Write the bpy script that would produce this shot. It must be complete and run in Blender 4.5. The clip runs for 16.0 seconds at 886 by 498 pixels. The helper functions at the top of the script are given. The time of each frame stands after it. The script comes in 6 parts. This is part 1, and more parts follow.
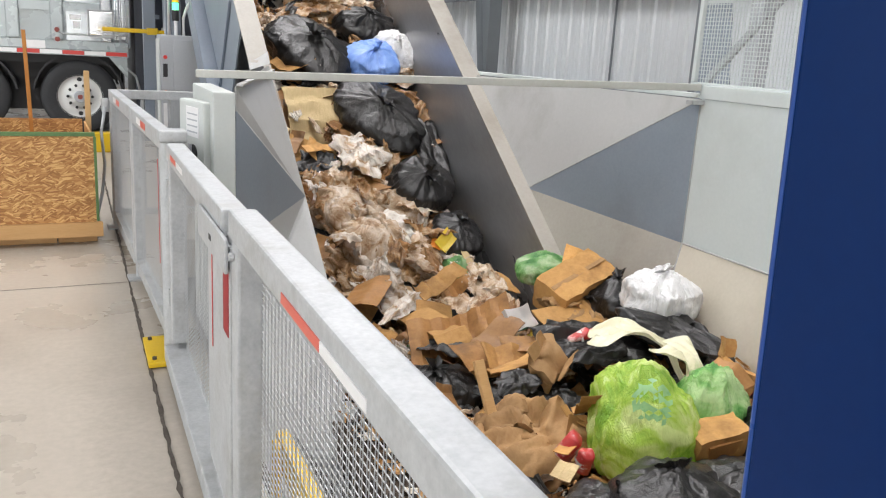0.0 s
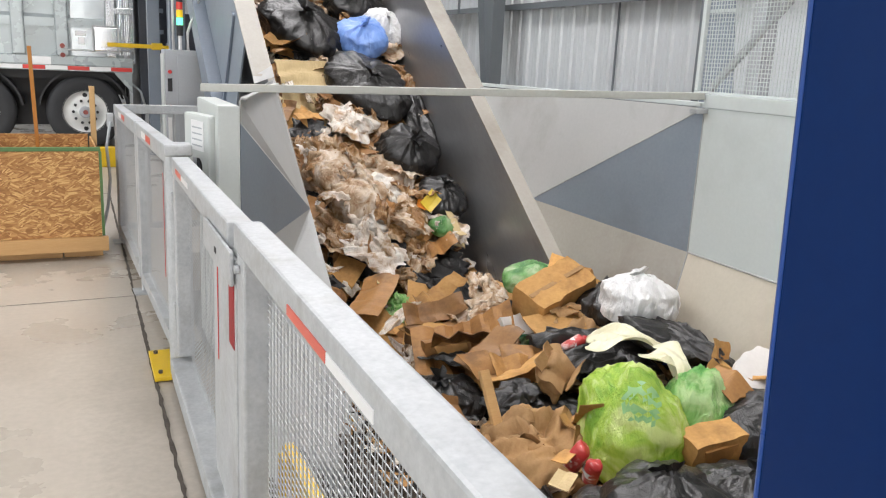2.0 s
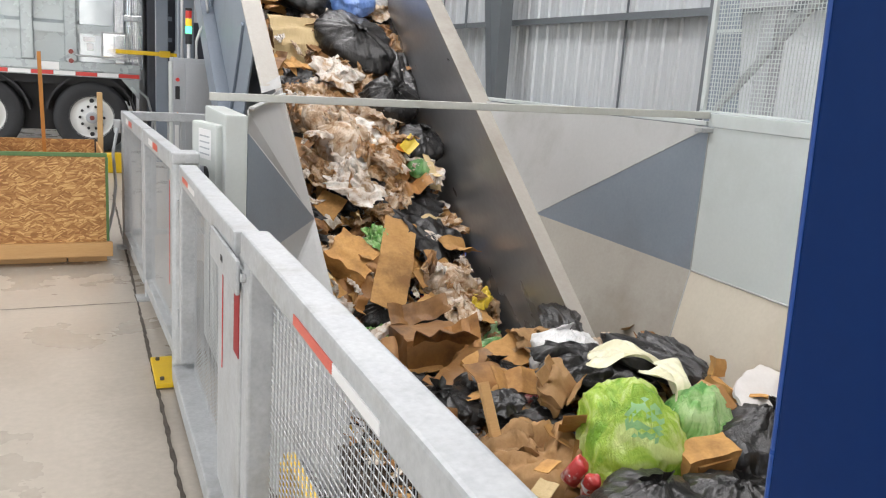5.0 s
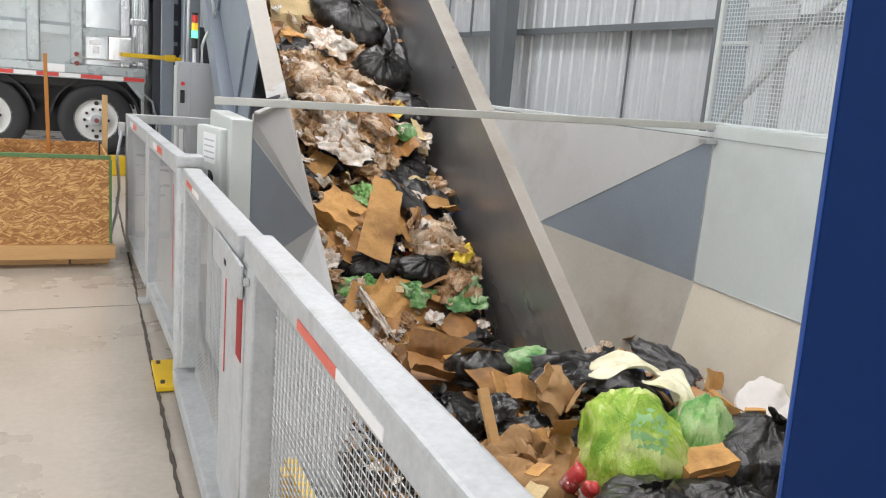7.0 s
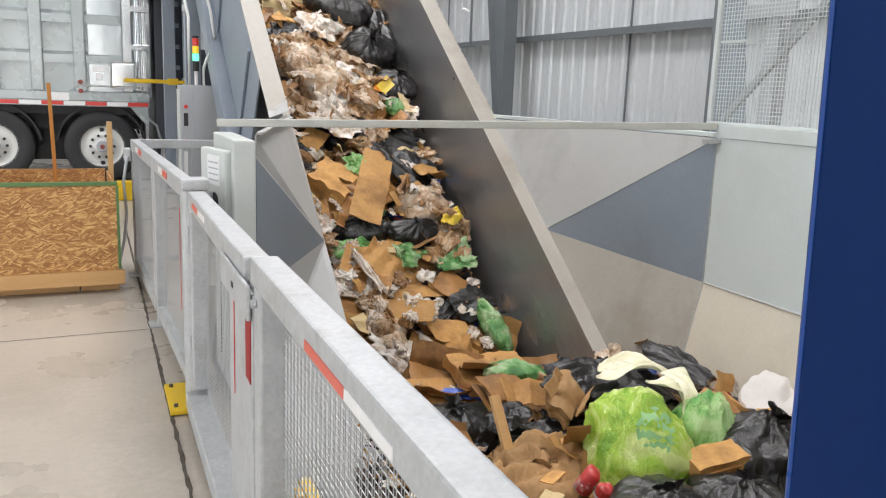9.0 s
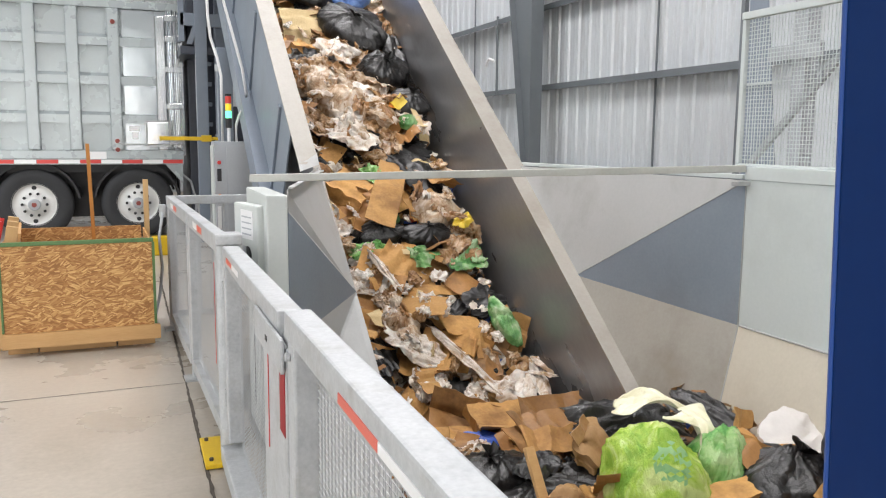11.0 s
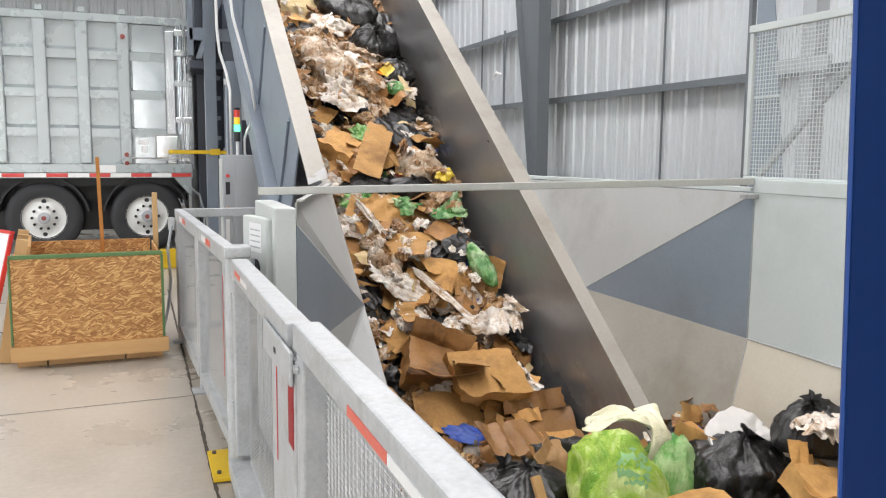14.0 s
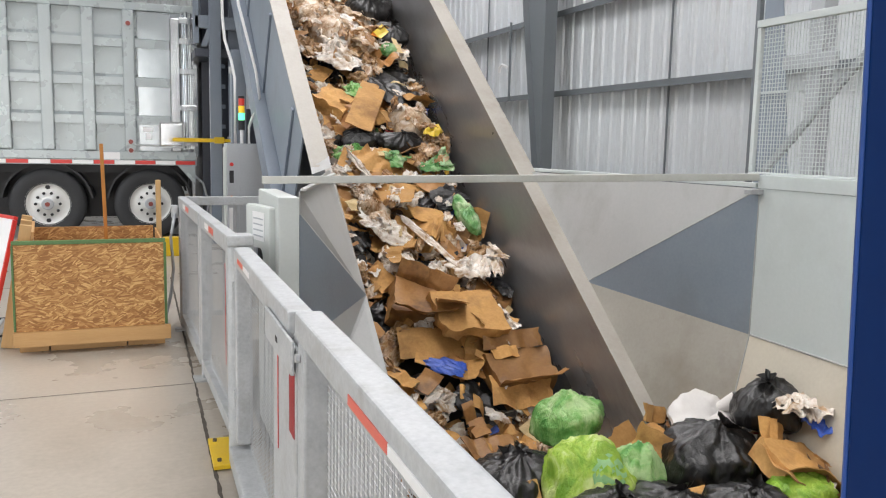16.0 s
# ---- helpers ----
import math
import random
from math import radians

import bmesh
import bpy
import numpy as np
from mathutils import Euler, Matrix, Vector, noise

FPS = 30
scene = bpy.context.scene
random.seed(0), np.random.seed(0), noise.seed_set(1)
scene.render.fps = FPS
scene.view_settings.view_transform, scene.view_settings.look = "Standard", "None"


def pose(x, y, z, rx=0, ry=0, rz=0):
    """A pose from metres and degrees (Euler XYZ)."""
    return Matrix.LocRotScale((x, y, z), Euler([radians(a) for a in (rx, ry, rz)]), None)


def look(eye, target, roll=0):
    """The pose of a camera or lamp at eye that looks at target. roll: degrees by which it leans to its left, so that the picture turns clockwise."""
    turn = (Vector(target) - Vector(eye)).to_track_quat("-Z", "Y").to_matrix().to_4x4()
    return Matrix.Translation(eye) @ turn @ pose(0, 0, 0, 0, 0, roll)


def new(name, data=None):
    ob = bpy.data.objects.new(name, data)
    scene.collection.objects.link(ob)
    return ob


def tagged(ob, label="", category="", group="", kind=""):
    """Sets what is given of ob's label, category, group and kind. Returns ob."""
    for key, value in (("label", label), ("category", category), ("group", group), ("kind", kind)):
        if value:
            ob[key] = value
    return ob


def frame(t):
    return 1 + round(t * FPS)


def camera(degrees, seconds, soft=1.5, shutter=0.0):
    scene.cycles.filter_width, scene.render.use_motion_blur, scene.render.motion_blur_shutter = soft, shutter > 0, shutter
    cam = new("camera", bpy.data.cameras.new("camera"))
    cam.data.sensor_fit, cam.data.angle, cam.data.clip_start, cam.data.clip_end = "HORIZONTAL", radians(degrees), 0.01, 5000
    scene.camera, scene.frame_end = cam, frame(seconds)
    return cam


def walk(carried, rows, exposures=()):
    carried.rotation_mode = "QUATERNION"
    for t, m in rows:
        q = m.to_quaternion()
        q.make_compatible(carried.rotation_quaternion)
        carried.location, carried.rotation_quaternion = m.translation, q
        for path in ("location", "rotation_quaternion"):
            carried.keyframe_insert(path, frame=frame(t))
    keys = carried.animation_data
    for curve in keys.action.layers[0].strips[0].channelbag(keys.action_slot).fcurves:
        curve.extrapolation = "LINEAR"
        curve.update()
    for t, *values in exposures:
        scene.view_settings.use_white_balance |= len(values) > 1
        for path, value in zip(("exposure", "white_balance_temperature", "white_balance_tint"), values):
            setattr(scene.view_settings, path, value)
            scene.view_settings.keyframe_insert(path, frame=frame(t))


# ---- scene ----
cam = camera(57.3, 16.0, soft=1.15)
PATH = [
    (0, (0.056, 0.137, 1.523), (0.869, 1.9, 1.044), 3.4),
    (0.5, (0.051, 0.137, 1.524), (0.859, 1.905, 1.053), 3.3),
    (1, (0.053, 0.138, 1.521), (0.859, 1.908, 1.056), 3.1),
    (1.5, (0.058, 0.139, 1.518), (0.86, 1.913, 1.06), 2.7),
    (2, (0.055, 0.138, 1.52), (0.859, 1.913, 1.068), 2.8),
    (2.5, (0.047, 0.139, 1.525), (0.85, 1.916, 1.078), 3.0),
    (3, (0.04, 0.135, 1.528), (0.843, 1.913, 1.087), 3.3),
    (3.5, (0.041, 0.137, 1.524), (0.846, 1.915, 1.088), 3.5),
    (4, (0.042, 0.133, 1.524), (0.846, 1.913, 1.092), 3.6),
    (6.5, (0.035, 0.137, 1.524), (0.835, 1.924, 1.116), 4.7),
    (7, (0.034, 0.138, 1.521), (0.833, 1.926, 1.117), 4.8),
    (7.5, (0.036, 0.136, 1.521), (0.836, 1.925, 1.121), 4.4),
    (8, (0.038, 0.136, 1.521), (0.834, 1.928, 1.125), 3.8),
    (8.5, (0.043, 0.138, 1.522), (0.837, 1.931, 1.13), 3.2),
    (9, (0.046, 0.137, 1.53), (0.824, 1.939, 1.149), 2.2),
    (9.5, (0.042, 0.133, 1.538), (0.767, 1.969, 1.218), 1.2),
    (10, (0.04, 0.128, 1.541), (0.758, 1.971, 1.245), 0.9),
    (12.5, (0.043, 0.118, 1.542), (0.744, 1.976, 1.301), 0.2),
    (13, (0.038, 0.119, 1.541), (0.738, 1.976, 1.293), 0.5),
    (13.5, (0.039, 0.117, 1.541), (0.737, 1.975, 1.297), 0.2),
    (14, (0.036, 0.119, 1.54), (0.733, 1.978, 1.304), 0.5),
    (14.5, (0.035, 0.123, 1.536), (0.73, 1.983, 1.296), 0.8),
    (15, (0.041, 0.125, 1.535), (0.733, 1.985, 1.289), 1.0),
    (15.5, (0.039, 0.128, 1.538), (0.734, 1.987, 1.292), 1.1),
    (16, (0.037, 0.124, 1.537), (0.727, 1.983, 1.281), 1.3),
]
walk(cam, [(t, look(e, g, r)) for t, e, g, r in PATH], exposures=[(0, 0.18), (4, 0.14), (7, 0.1), (10, 0.09), (12.3, 0.28), (13, 0.28), (14.2, 0.14), (16, 0.02)])

# ---- light ----
world = bpy.data.worlds.new("world")
scene.world = world
world.use_nodes = True
wn = world.node_tree.nodes
sky = wn.new("ShaderNodeTexSky")
sky.sky_type = "NISHITA"
sky.sun_disc = False
sky.sun_elevation, sky.sun_rotation = radians(50), radians(200)
wn["Background"].inputs["Strength"].default_value = 0.12
world.node_tree.links.new(sky.outputs[0], wn["Background"].inputs[0])


def area_lamp(name, eye, target, sx, sy, power, color=(1, 1, 1)):
    data = bpy.data.lights.new(name, "AREA")
    data.shape, data.size, data.size_y, data.energy, data.color = "RECTANGLE", sx, sy, power, color
    ob = new(name, data)
    ob.matrix_world = look(eye, target)
    return ob


# daylight through the roof's skylights and the two open truck doors, all out of view
# the last skylight is added only to brighten the east siding wall
SKYLIGHTS = [(-7.0, 1.0), (-7.0, 10.0), (2.2, 1.0), (2.2, 9.0), (4.9, 15.5)]
for sx, sy in SKYLIGHTS:
    area_lamp("unseen_skylight_daylight", (sx, sy, 8.38), (sx, sy, 0), 2.4, 6.0, 350, (1.0, 0.957, 0.97))
area_lamp("door_daylight", (-4.0, -8.9, 2.6), (-3.2, 5.0, 1.4), 9.0, 5.0, 520, (1.0, 0.96, 0.95))
area_lamp("door_daylight", (-13.9, 6.0, 2.6), (0, 6.5, 1.2), 7.0, 5.0, 560, (0.92, 0.97, 1.0))


# ---- materials ----
def node_mat(name, base, rough=0.5, metal=0.0, spec=0.5):
    m = bpy.data.materials.new(name)
    m.use_nodes = True
    b = m.node_tree.nodes["Principled BSDF"]
    b.inputs["Base Color"].default_value = (*base, 1)
    b.inputs["Roughness"].default_value = rough
    b.inputs["Metallic"].default_value = metal
    b.inputs["Specular IOR Level"].default_value = spec
    return m


def add(m, kind, **inputs):
    n = m.node_tree.nodes.new(kind)
    for k, v in inputs.items():
        n.inputs[k.replace("_", " ")].default_value = v
    return n


def wire(m, a, b):
    m.node_tree.links.new(a, b)


def surface(name, c1, c2, rough=0.5, metal=0.0, scale=6.0, fine=60.0, bump=0.15, spread=0.5, stretch=(1, 1, 1), rough_var=0.15, stain=None, stain_amount=0.0, per_object=0.0):
    """Two colours mixed by broad and fine noise, with relief of both scales and uneven gloss."""
    m = node_mat(name, c1, rough, metal)
    b = m.node_tree.nodes["Principled BSDF"]
    co = add(m, "ShaderNodeTexCoord")
    mp = add(m, "ShaderNodeMapping")
    mp.inputs["Scale"].default_value = stretch
    wire(m, co.outputs["Object"], mp.inputs["Vector"])
    if per_object:
        info = add(m, "ShaderNodeObjectInfo")
        mul = add(m, "ShaderNodeVectorMath")
        mul.operation = "SCALE"
        mul.inputs[0].default_value = (37.0, 21.0, 53.0)
        wire(m, info.outputs["Random"], mul.inputs["Scale"])
        wire(m, mul.outputs[0], mp.inputs["Location"])
    n1 = add(m, "ShaderNodeTexNoise", Scale=scale, Detail=6.0, Roughness=0.6)
    n2 = add(m, "ShaderNodeTexNoise", Scale=fine, Detail=4.0, Roughness=0.6)
    for n in (n1, n2):
        wire(m, mp.outputs[0], n.inputs["Vector"])
    mixv = add(m, "ShaderNodeMath")
    mixv.operation = "MULTIPLY_ADD"
    mixv.inputs[1].default_value = 0.45
    wire(m, n2.outputs["Fac"], mixv.inputs[0])
    half = add(m, "ShaderNodeMath")
    half.operation = "MULTIPLY"
    half.inputs[1].default_value = 0.55
    wire(m, n1.outputs["Fac"], half.inputs[0])
    wire(m, half.outputs[0], mixv.inputs[2])
    ramp = add(m, "ShaderNodeValToRGB")
    ramp.color_ramp.elements[0].position = 0.5 - spread / 2
    ramp.color_ramp.elements[1].position = 0.5 + spread / 2
    ramp.color_ramp.elements[0].color = (*c1, 1)
    ramp.color_ramp.elements[1].color = (*c2, 1)
    wire(m, mixv.outputs[0], ramp.inputs[0])
    out = ramp.outputs[0]
    if stain:
        n3 = add(m, "ShaderNodeTexNoise", Scale=scale * 0.45, Detail=8.0, Roughness=0.65)
        wire(m, mp.outputs[0], n3.inputs["Vector"])
        r3 = add(m, "ShaderNodeValToRGB")
        r3.color_ramp.elements[0].position, r3.color_ramp.elements[1].position = 0.52, 0.68
        wire(m, n3.outputs["Fac"], r3.inputs[0])
        amt = add(m, "ShaderNodeMath")
        amt.operation = "MULTIPLY"
        amt.inputs[1].default_value = stain_amount
        wire(m, r3.outputs[0], amt.inputs[0])
        mx = add(m, "ShaderNodeMixRGB")
        mx.inputs[2].default_value = (*stain, 1)
        wire(m, amt.outputs[0], mx.inputs[0])
        wire(m, out, mx.inputs[1])
        out = mx.outputs[0]
    if per_object:
        hsv = add(m, "ShaderNodeHueSaturation")
        val = add(m, "ShaderNodeMath")
        val.operation = "MULTIPLY_ADD"
        val.inputs[1].default_value, val.inputs[2].default_value = per_object, 1 - per_object / 2
        wire(m, info.outputs["Random"], val.inputs[0])
        wire(m, val.outputs[0], hsv.inputs["Value"])
        wire(m, out, hsv.inputs["Color"])
        out = hsv.outputs[0]
    wire(m, out, b.inputs["Base Color"])
    rr = add(m, "ShaderNodeMath")
    rr.operation = "MULTIPLY_ADD"
    rr.inputs[1].default_value, rr.inputs[2].default_value = rough_var * 2, rough - rough_var
    wire(m, n1.outputs["Fac"], rr.inputs[0])
    wire(m, rr.outputs[0], b.inputs["Roughness"])
    bp = add(m, "ShaderNodeBump", Strength=bump, Distance=0.01)
    wire(m, mixv.outputs[0], bp.inputs["Height"])
    wire(m, bp.outputs[0], b.inputs["Normal"])
    return m


def crinkle(name, c1, c2, rough=0.3, scale=9.0, bump=0.6, trans=0.0, spread=0.4):
    """Thin plastic or paper with sharp folds."""
    m = node_mat(name, c1, rough)
    b = m.node_tree.nodes["Principled BSDF"]
    b.inputs["Specular IOR Level"].default_value = 0.55
    co = add(m, "ShaderNodeTexCoord")
    pull = add(m, "ShaderNodeMapping")
    pull.inputs["Scale"].default_value = (1.0, 0.8, 0.24)
    wire(m, co.outputs["Object"], pull.inputs["Vector"])
    w = add(m, "ShaderNodeTexNoise", Scale=scale * 0.5, Detail=3.0)
    wire(m, pull.outputs[0], w.inputs["Vector"])
    ad = add(m, "ShaderNodeMixRGB")
    ad.inputs[0].default_value = 0.12
    wire(m, pull.outputs[0], ad.inputs[1])
    wire(m, w.outputs["Color"], ad.inputs[2])
    v = add(m, "ShaderNodeTexVoronoi", Scale=scale)
    v.feature = "DISTANCE_TO_EDGE"
    wire(m, ad.outputs[0], v.inputs["Vector"])
    v2 = add(m, "ShaderNodeTexNoise", Scale=scale * 1.8, Detail=3.0, Roughness=0.5, Distortion=0.7)
    wire(m, ad.outputs[0], v2.inputs["Vector"])
    s = add(m, "ShaderNodeMath")
    s.operation = "MULTIPLY_ADD"
    s.inputs[1].default_value = 0.9
    wire(m, v.outputs["Distance"], s.inputs[0])
    wire(m, v2.outputs["Fac"], s.inputs[2])
    fine = add(m, "ShaderNodeTexNoise", Scale=scale * 7, Detail=3.0, Roughness=0.6, Distortion=1.0)
    wire(m, pull.outputs[0], fine.inputs["Vector"])
    s2 = add(m, "ShaderNodeMath")
    s2.operation = "MULTIPLY_ADD"
    s2.inputs[1].default_value = 0.3
    wire(m, fine.outputs["Fac"], s2.inputs[0])
    wire(m, s.outputs[0], s2.inputs[2])
    ramp = add(m, "ShaderNodeValToRGB")
    ramp.color_ramp.elements[0].position = 0.6 - spread / 2
    ramp.color_ramp.elements[1].position = 0.6 + spread / 2
    ramp.color_ramp.elements[0].color = (*c1, 1)
    ramp.color_ramp.elements[1].color = (*c2, 1)
    wire(m, s.outputs[0], ramp.inputs[0])
    out = ramp.outputs[0]
    wire(m, out, b.inputs["Base Color"])
    bp = add(m, "ShaderNodeBump", Strength=bump, Distance=0.02)
    wire(m, s2.outputs[0], bp.inputs["Height"])
    wire(m, bp.outputs[0], b.inputs["Normal"])
    if trans:
        b.inputs["Transmission Weight"].default_value = 0.0
        b.inputs["Subsurface Weight"].default_value = trans
        b.inputs["Subsurface Radius"].default_value = (0.05, 0.05, 0.05)
        b.inputs["Subsurface Scale"].default_value = 0.3
    return m


def contents_film(name, dark, mid, light, rough=0.2, scale=5.0, bump=0.45, trans=0.1, grain=7.0):
    """Thin cloudy film over mixed contents: patches of several tones under soft folds."""
    m = node_mat(name, mid, rough)
    b = m.node_tree.nodes["Principled BSDF"]
    co = add(m, "ShaderNodeTexCoord")
    info = add(m, "ShaderNodeObjectInfo")
    off = add(m, "ShaderNodeVectorMath")
    off.operation = "MULTIPLY_ADD"
    off.inputs[1].default_value = (1, 1, 1)
    sc = add(m, "ShaderNodeVectorMath")
    sc.operation = "SCALE"
    sc.inputs[0].default_value = (31.0, 17.0, 43.0)
    geo = add(m, "ShaderNodeNewGeometry")
    both = add(m, "ShaderNodeMath")
    wire(m, info.outputs["Random"], both.inputs[0])
    wire(m, geo.outputs["Random Per Island"], both.inputs[1])
    wire(m, both.outputs[0], sc.inputs["Scale"])
    wire(m, co.outputs["Object"], off.inputs[0])
    wire(m, sc.outputs[0], off.inputs[2])
    n1 = add(m, "ShaderNodeTexNoise", Scale=scale, Detail=grain, Roughness=0.62 if grain > 3 else 0.4, Distortion=0.8)
    n2 = add(m, "ShaderNodeTexNoise", Scale=scale * 3.6, Detail=3.0, Roughness=0.5, Distortion=0.8)
    pull = add(m, "ShaderNodeMapping")
    pull.inputs["Scale"].default_value = (1.0, 0.9, 0.22)
    wire(m, off.outputs[0], pull.inputs["Vector"])
    wire(m, off.outputs[0], n1.inputs["Vector"])
    wire(m, pull.outputs[0], n2.inputs["Vector"])
    ramp = add(m, "ShaderNodeValToRGB")
    e = ramp.color_ramp.elements
    e[0].position, e[0].color = 0.36, (*dark, 1)
    e[1].position, e[1].color = 0.62, (*light, 1)
    k = e.new(0.48)
    k.color = (*mid, 1)
    wire(m, n1.outputs["Fac"], ramp.inputs[0])
    wire(m, ramp.outputs[0], b.inputs["Base Color"])
    fine = add(m, "ShaderNodeTexNoise", Scale=scale * 14, Detail=3.0, Roughness=0.6, Distortion=0.8)
    wire(m, pull.outputs[0], fine.inputs["Vector"])
    s2 = add(m, "ShaderNodeMath")
    s2.operation = "MULTIPLY_ADD"
    s2.inputs[1].default_value = 0.45
    wire(m, fine.outputs["Fac"], s2.inputs[0])
    wire(m, n2.outputs["Fac"], s2.inputs[2])
    bp = add(m, "ShaderNodeBump", Strength=bump, Distance=0.02)
    wire(m, s2.outputs[0], bp.inputs["Height"])
    wire(m, bp.outputs[0], b.inputs["Normal"])
    b.inputs["Subsurface Weight"].default_value = trans
    b.inputs["Subsurface Radius"].default_value = (0.05, 0.04, 0.03)
    b.inputs["Subsurface Scale"].default_value = 0.2
    return m


def litter_mat(name, dark=False):
    """Loose scraps: each scrap takes one of the colours of paper, card, film and dirt."""
    m = node_mat(name, (0.3, 0.2, 0.1), 0.6)
    b = m.node_tree.nodes["Principled BSDF"]
    g = add(m, "ShaderNodeNewGeometry")
    ramp = add(m, "ShaderNodeValToRGB")
    ramp.color_ramp.interpolation = "CONSTANT"
    cols = [(0.0, (0.46, 0.25, 0.08)), (0.2, (0.33, 0.16, 0.05)), (0.36, (0.018, 0.018, 0.02)), (0.52, (0.55, 0.36, 0.17)), (0.62, (0.6, 0.55, 0.47)), (0.72, (0.14, 0.085, 0.045)), (0.82, (0.74, 0.68, 0.58)), (0.9, (0.04, 0.035, 0.03)), (0.95, (0.06, 0.2, 0.06)), (0.965, (0.5, 0.32, 0.02)), (0.975, (0.45, 0.05, 0.04)), (0.985, (0.05, 0.1, 0.4))]
    els = ramp.color_ramp.elements
    els[0].position, els[0].color = 0.0, (*cols[0][1], 1)
    els[1].position, els[1].color = cols[1][0], (*cols[1][1], 1)
    for p, c in cols[2:]:
        e = els.new(p)
        e.color = (*c, 1)
    wire(m, g.outputs["Random Per Island"], ramp.inputs[0])
    co = add(m, "ShaderNodeTexCoord")
    n = add(m, "ShaderNodeTexNoise", Scale=14.0, Detail=6.0, Roughness=0.65)
    wire(m, co.outputs["Object"], n.inputs["Vector"])
    r2 = add(m, "ShaderNodeValToRGB")
    r2.color_ramp.elements[0].position, r2.color_ramp.elements[1].position = 0.36, 0.6
    r2.color_ramp.elements[0].color = (0.35, 0.27, 0.2, 1)
    wire(m, n.outputs["Fac"], r2.inputs[0])
    mul = add(m, "ShaderNodeMixRGB")
    mul.blend_type = "MULTIPLY"
    mul.inputs[0].default_value = 0.8
    wire(m, ramp.outputs[0], mul.inputs[1])
    wire(m, r2.outputs[0], mul.inputs[2])
    wire(m, mul.outputs[0], b.inputs["Base Color"])
    bp = add(m, "ShaderNodeBump", Strength=0.5, Distance=0.01)
    wire(m, n.outputs["Fac"], bp.inputs["Height"])
    wire(m, bp.outputs[0], b.inputs["Normal"])
    return m


def osb_mat():
    """Strand board: thin flakes of many tans lying in all directions."""
    m = node_mat("strand_board", (0.5, 0.33, 0.16), 0.6)
    b = m.node_tree.nodes["Principled BSDF"]
    co = add(m, "ShaderNodeTexCoord")
    tones = []
    for k, (turn, sx, sz) in enumerate(((7, 13.0, 75.0), (-24, 16.0, 85.0), (34, 15.0, 80.0))):
        r = add(m, "ShaderNodeMapping")
        r.inputs["Rotation"].default_value = (0, radians(turn), 0)
        r.inputs["Location"].default_value = (k * 3.1, 0, k * 1.7)
        wire(m, co.outputs["Object"], r.inputs["Vector"])
        mp = add(m, "ShaderNodeMapping")
        mp.inputs["Scale"].default_value = (sx * 1.3, 0.01, sz * 1.3)
        wire(m, r.outputs[0], mp.inputs["Vector"])
        v = add(m, "ShaderNodeTexVoronoi", Scale=1.0)
        wire(m, mp.outputs[0], v.inputs["Vector"])
        bw = add(m, "ShaderNodeRGBToBW")
        wire(m, v.outputs["Color"], bw.inputs[0])
        tones.append(bw)
    pick = add(m, "ShaderNodeTexVoronoi", Scale=24.0)
    wire(m, co.outputs["Object"], pick.inputs["Vector"])
    sep = add(m, "ShaderNodeSeparateColor")
    wire(m, pick.outputs["Color"], sep.inputs[0])
    cur = tones[0].outputs[0]
    for ch, t, lim in ((0, tones[1], 0.55), (1, tones[2], 0.66)):
        g = add(m, "ShaderNodeMath")
        g.operation = "GREATER_THAN"
        g.inputs[1].default_value = lim
        wire(m, sep.outputs[ch], g.inputs[0])
        mx = add(m, "ShaderNodeMix")
        wire(m, g.outputs[0], mx.inputs[0])
        wire(m, cur, mx.inputs[2])
        wire(m, t.outputs[0], mx.inputs[3])
        cur = mx.outputs[0]
    ramp = add(m, "ShaderNodeValToRGB")
    e = ramp.color_ramp.elements
    e[0].position, e[0].color = 0.2, (0.3, 0.13, 0.038, 1)
    e[1].position, e[1].color = 0.85, (0.66, 0.41, 0.165, 1)
    for pos, c in ((0.4, (0.39, 0.185, 0.055)), (0.62, (0.48, 0.25, 0.084))):
        q = e.new(pos)
        q.color = (*c, 1)
    wire(m, cur, ramp.inputs[0])
    wire(m, ramp.outputs[0], b.inputs["Base Color"])
    bp = add(m, "ShaderNodeBump", Strength=0.35, Distance=0.004)
    wire(m, cur, bp.inputs["Height"])
    wire(m, bp.outputs[0], b.inputs["Normal"])
    return m


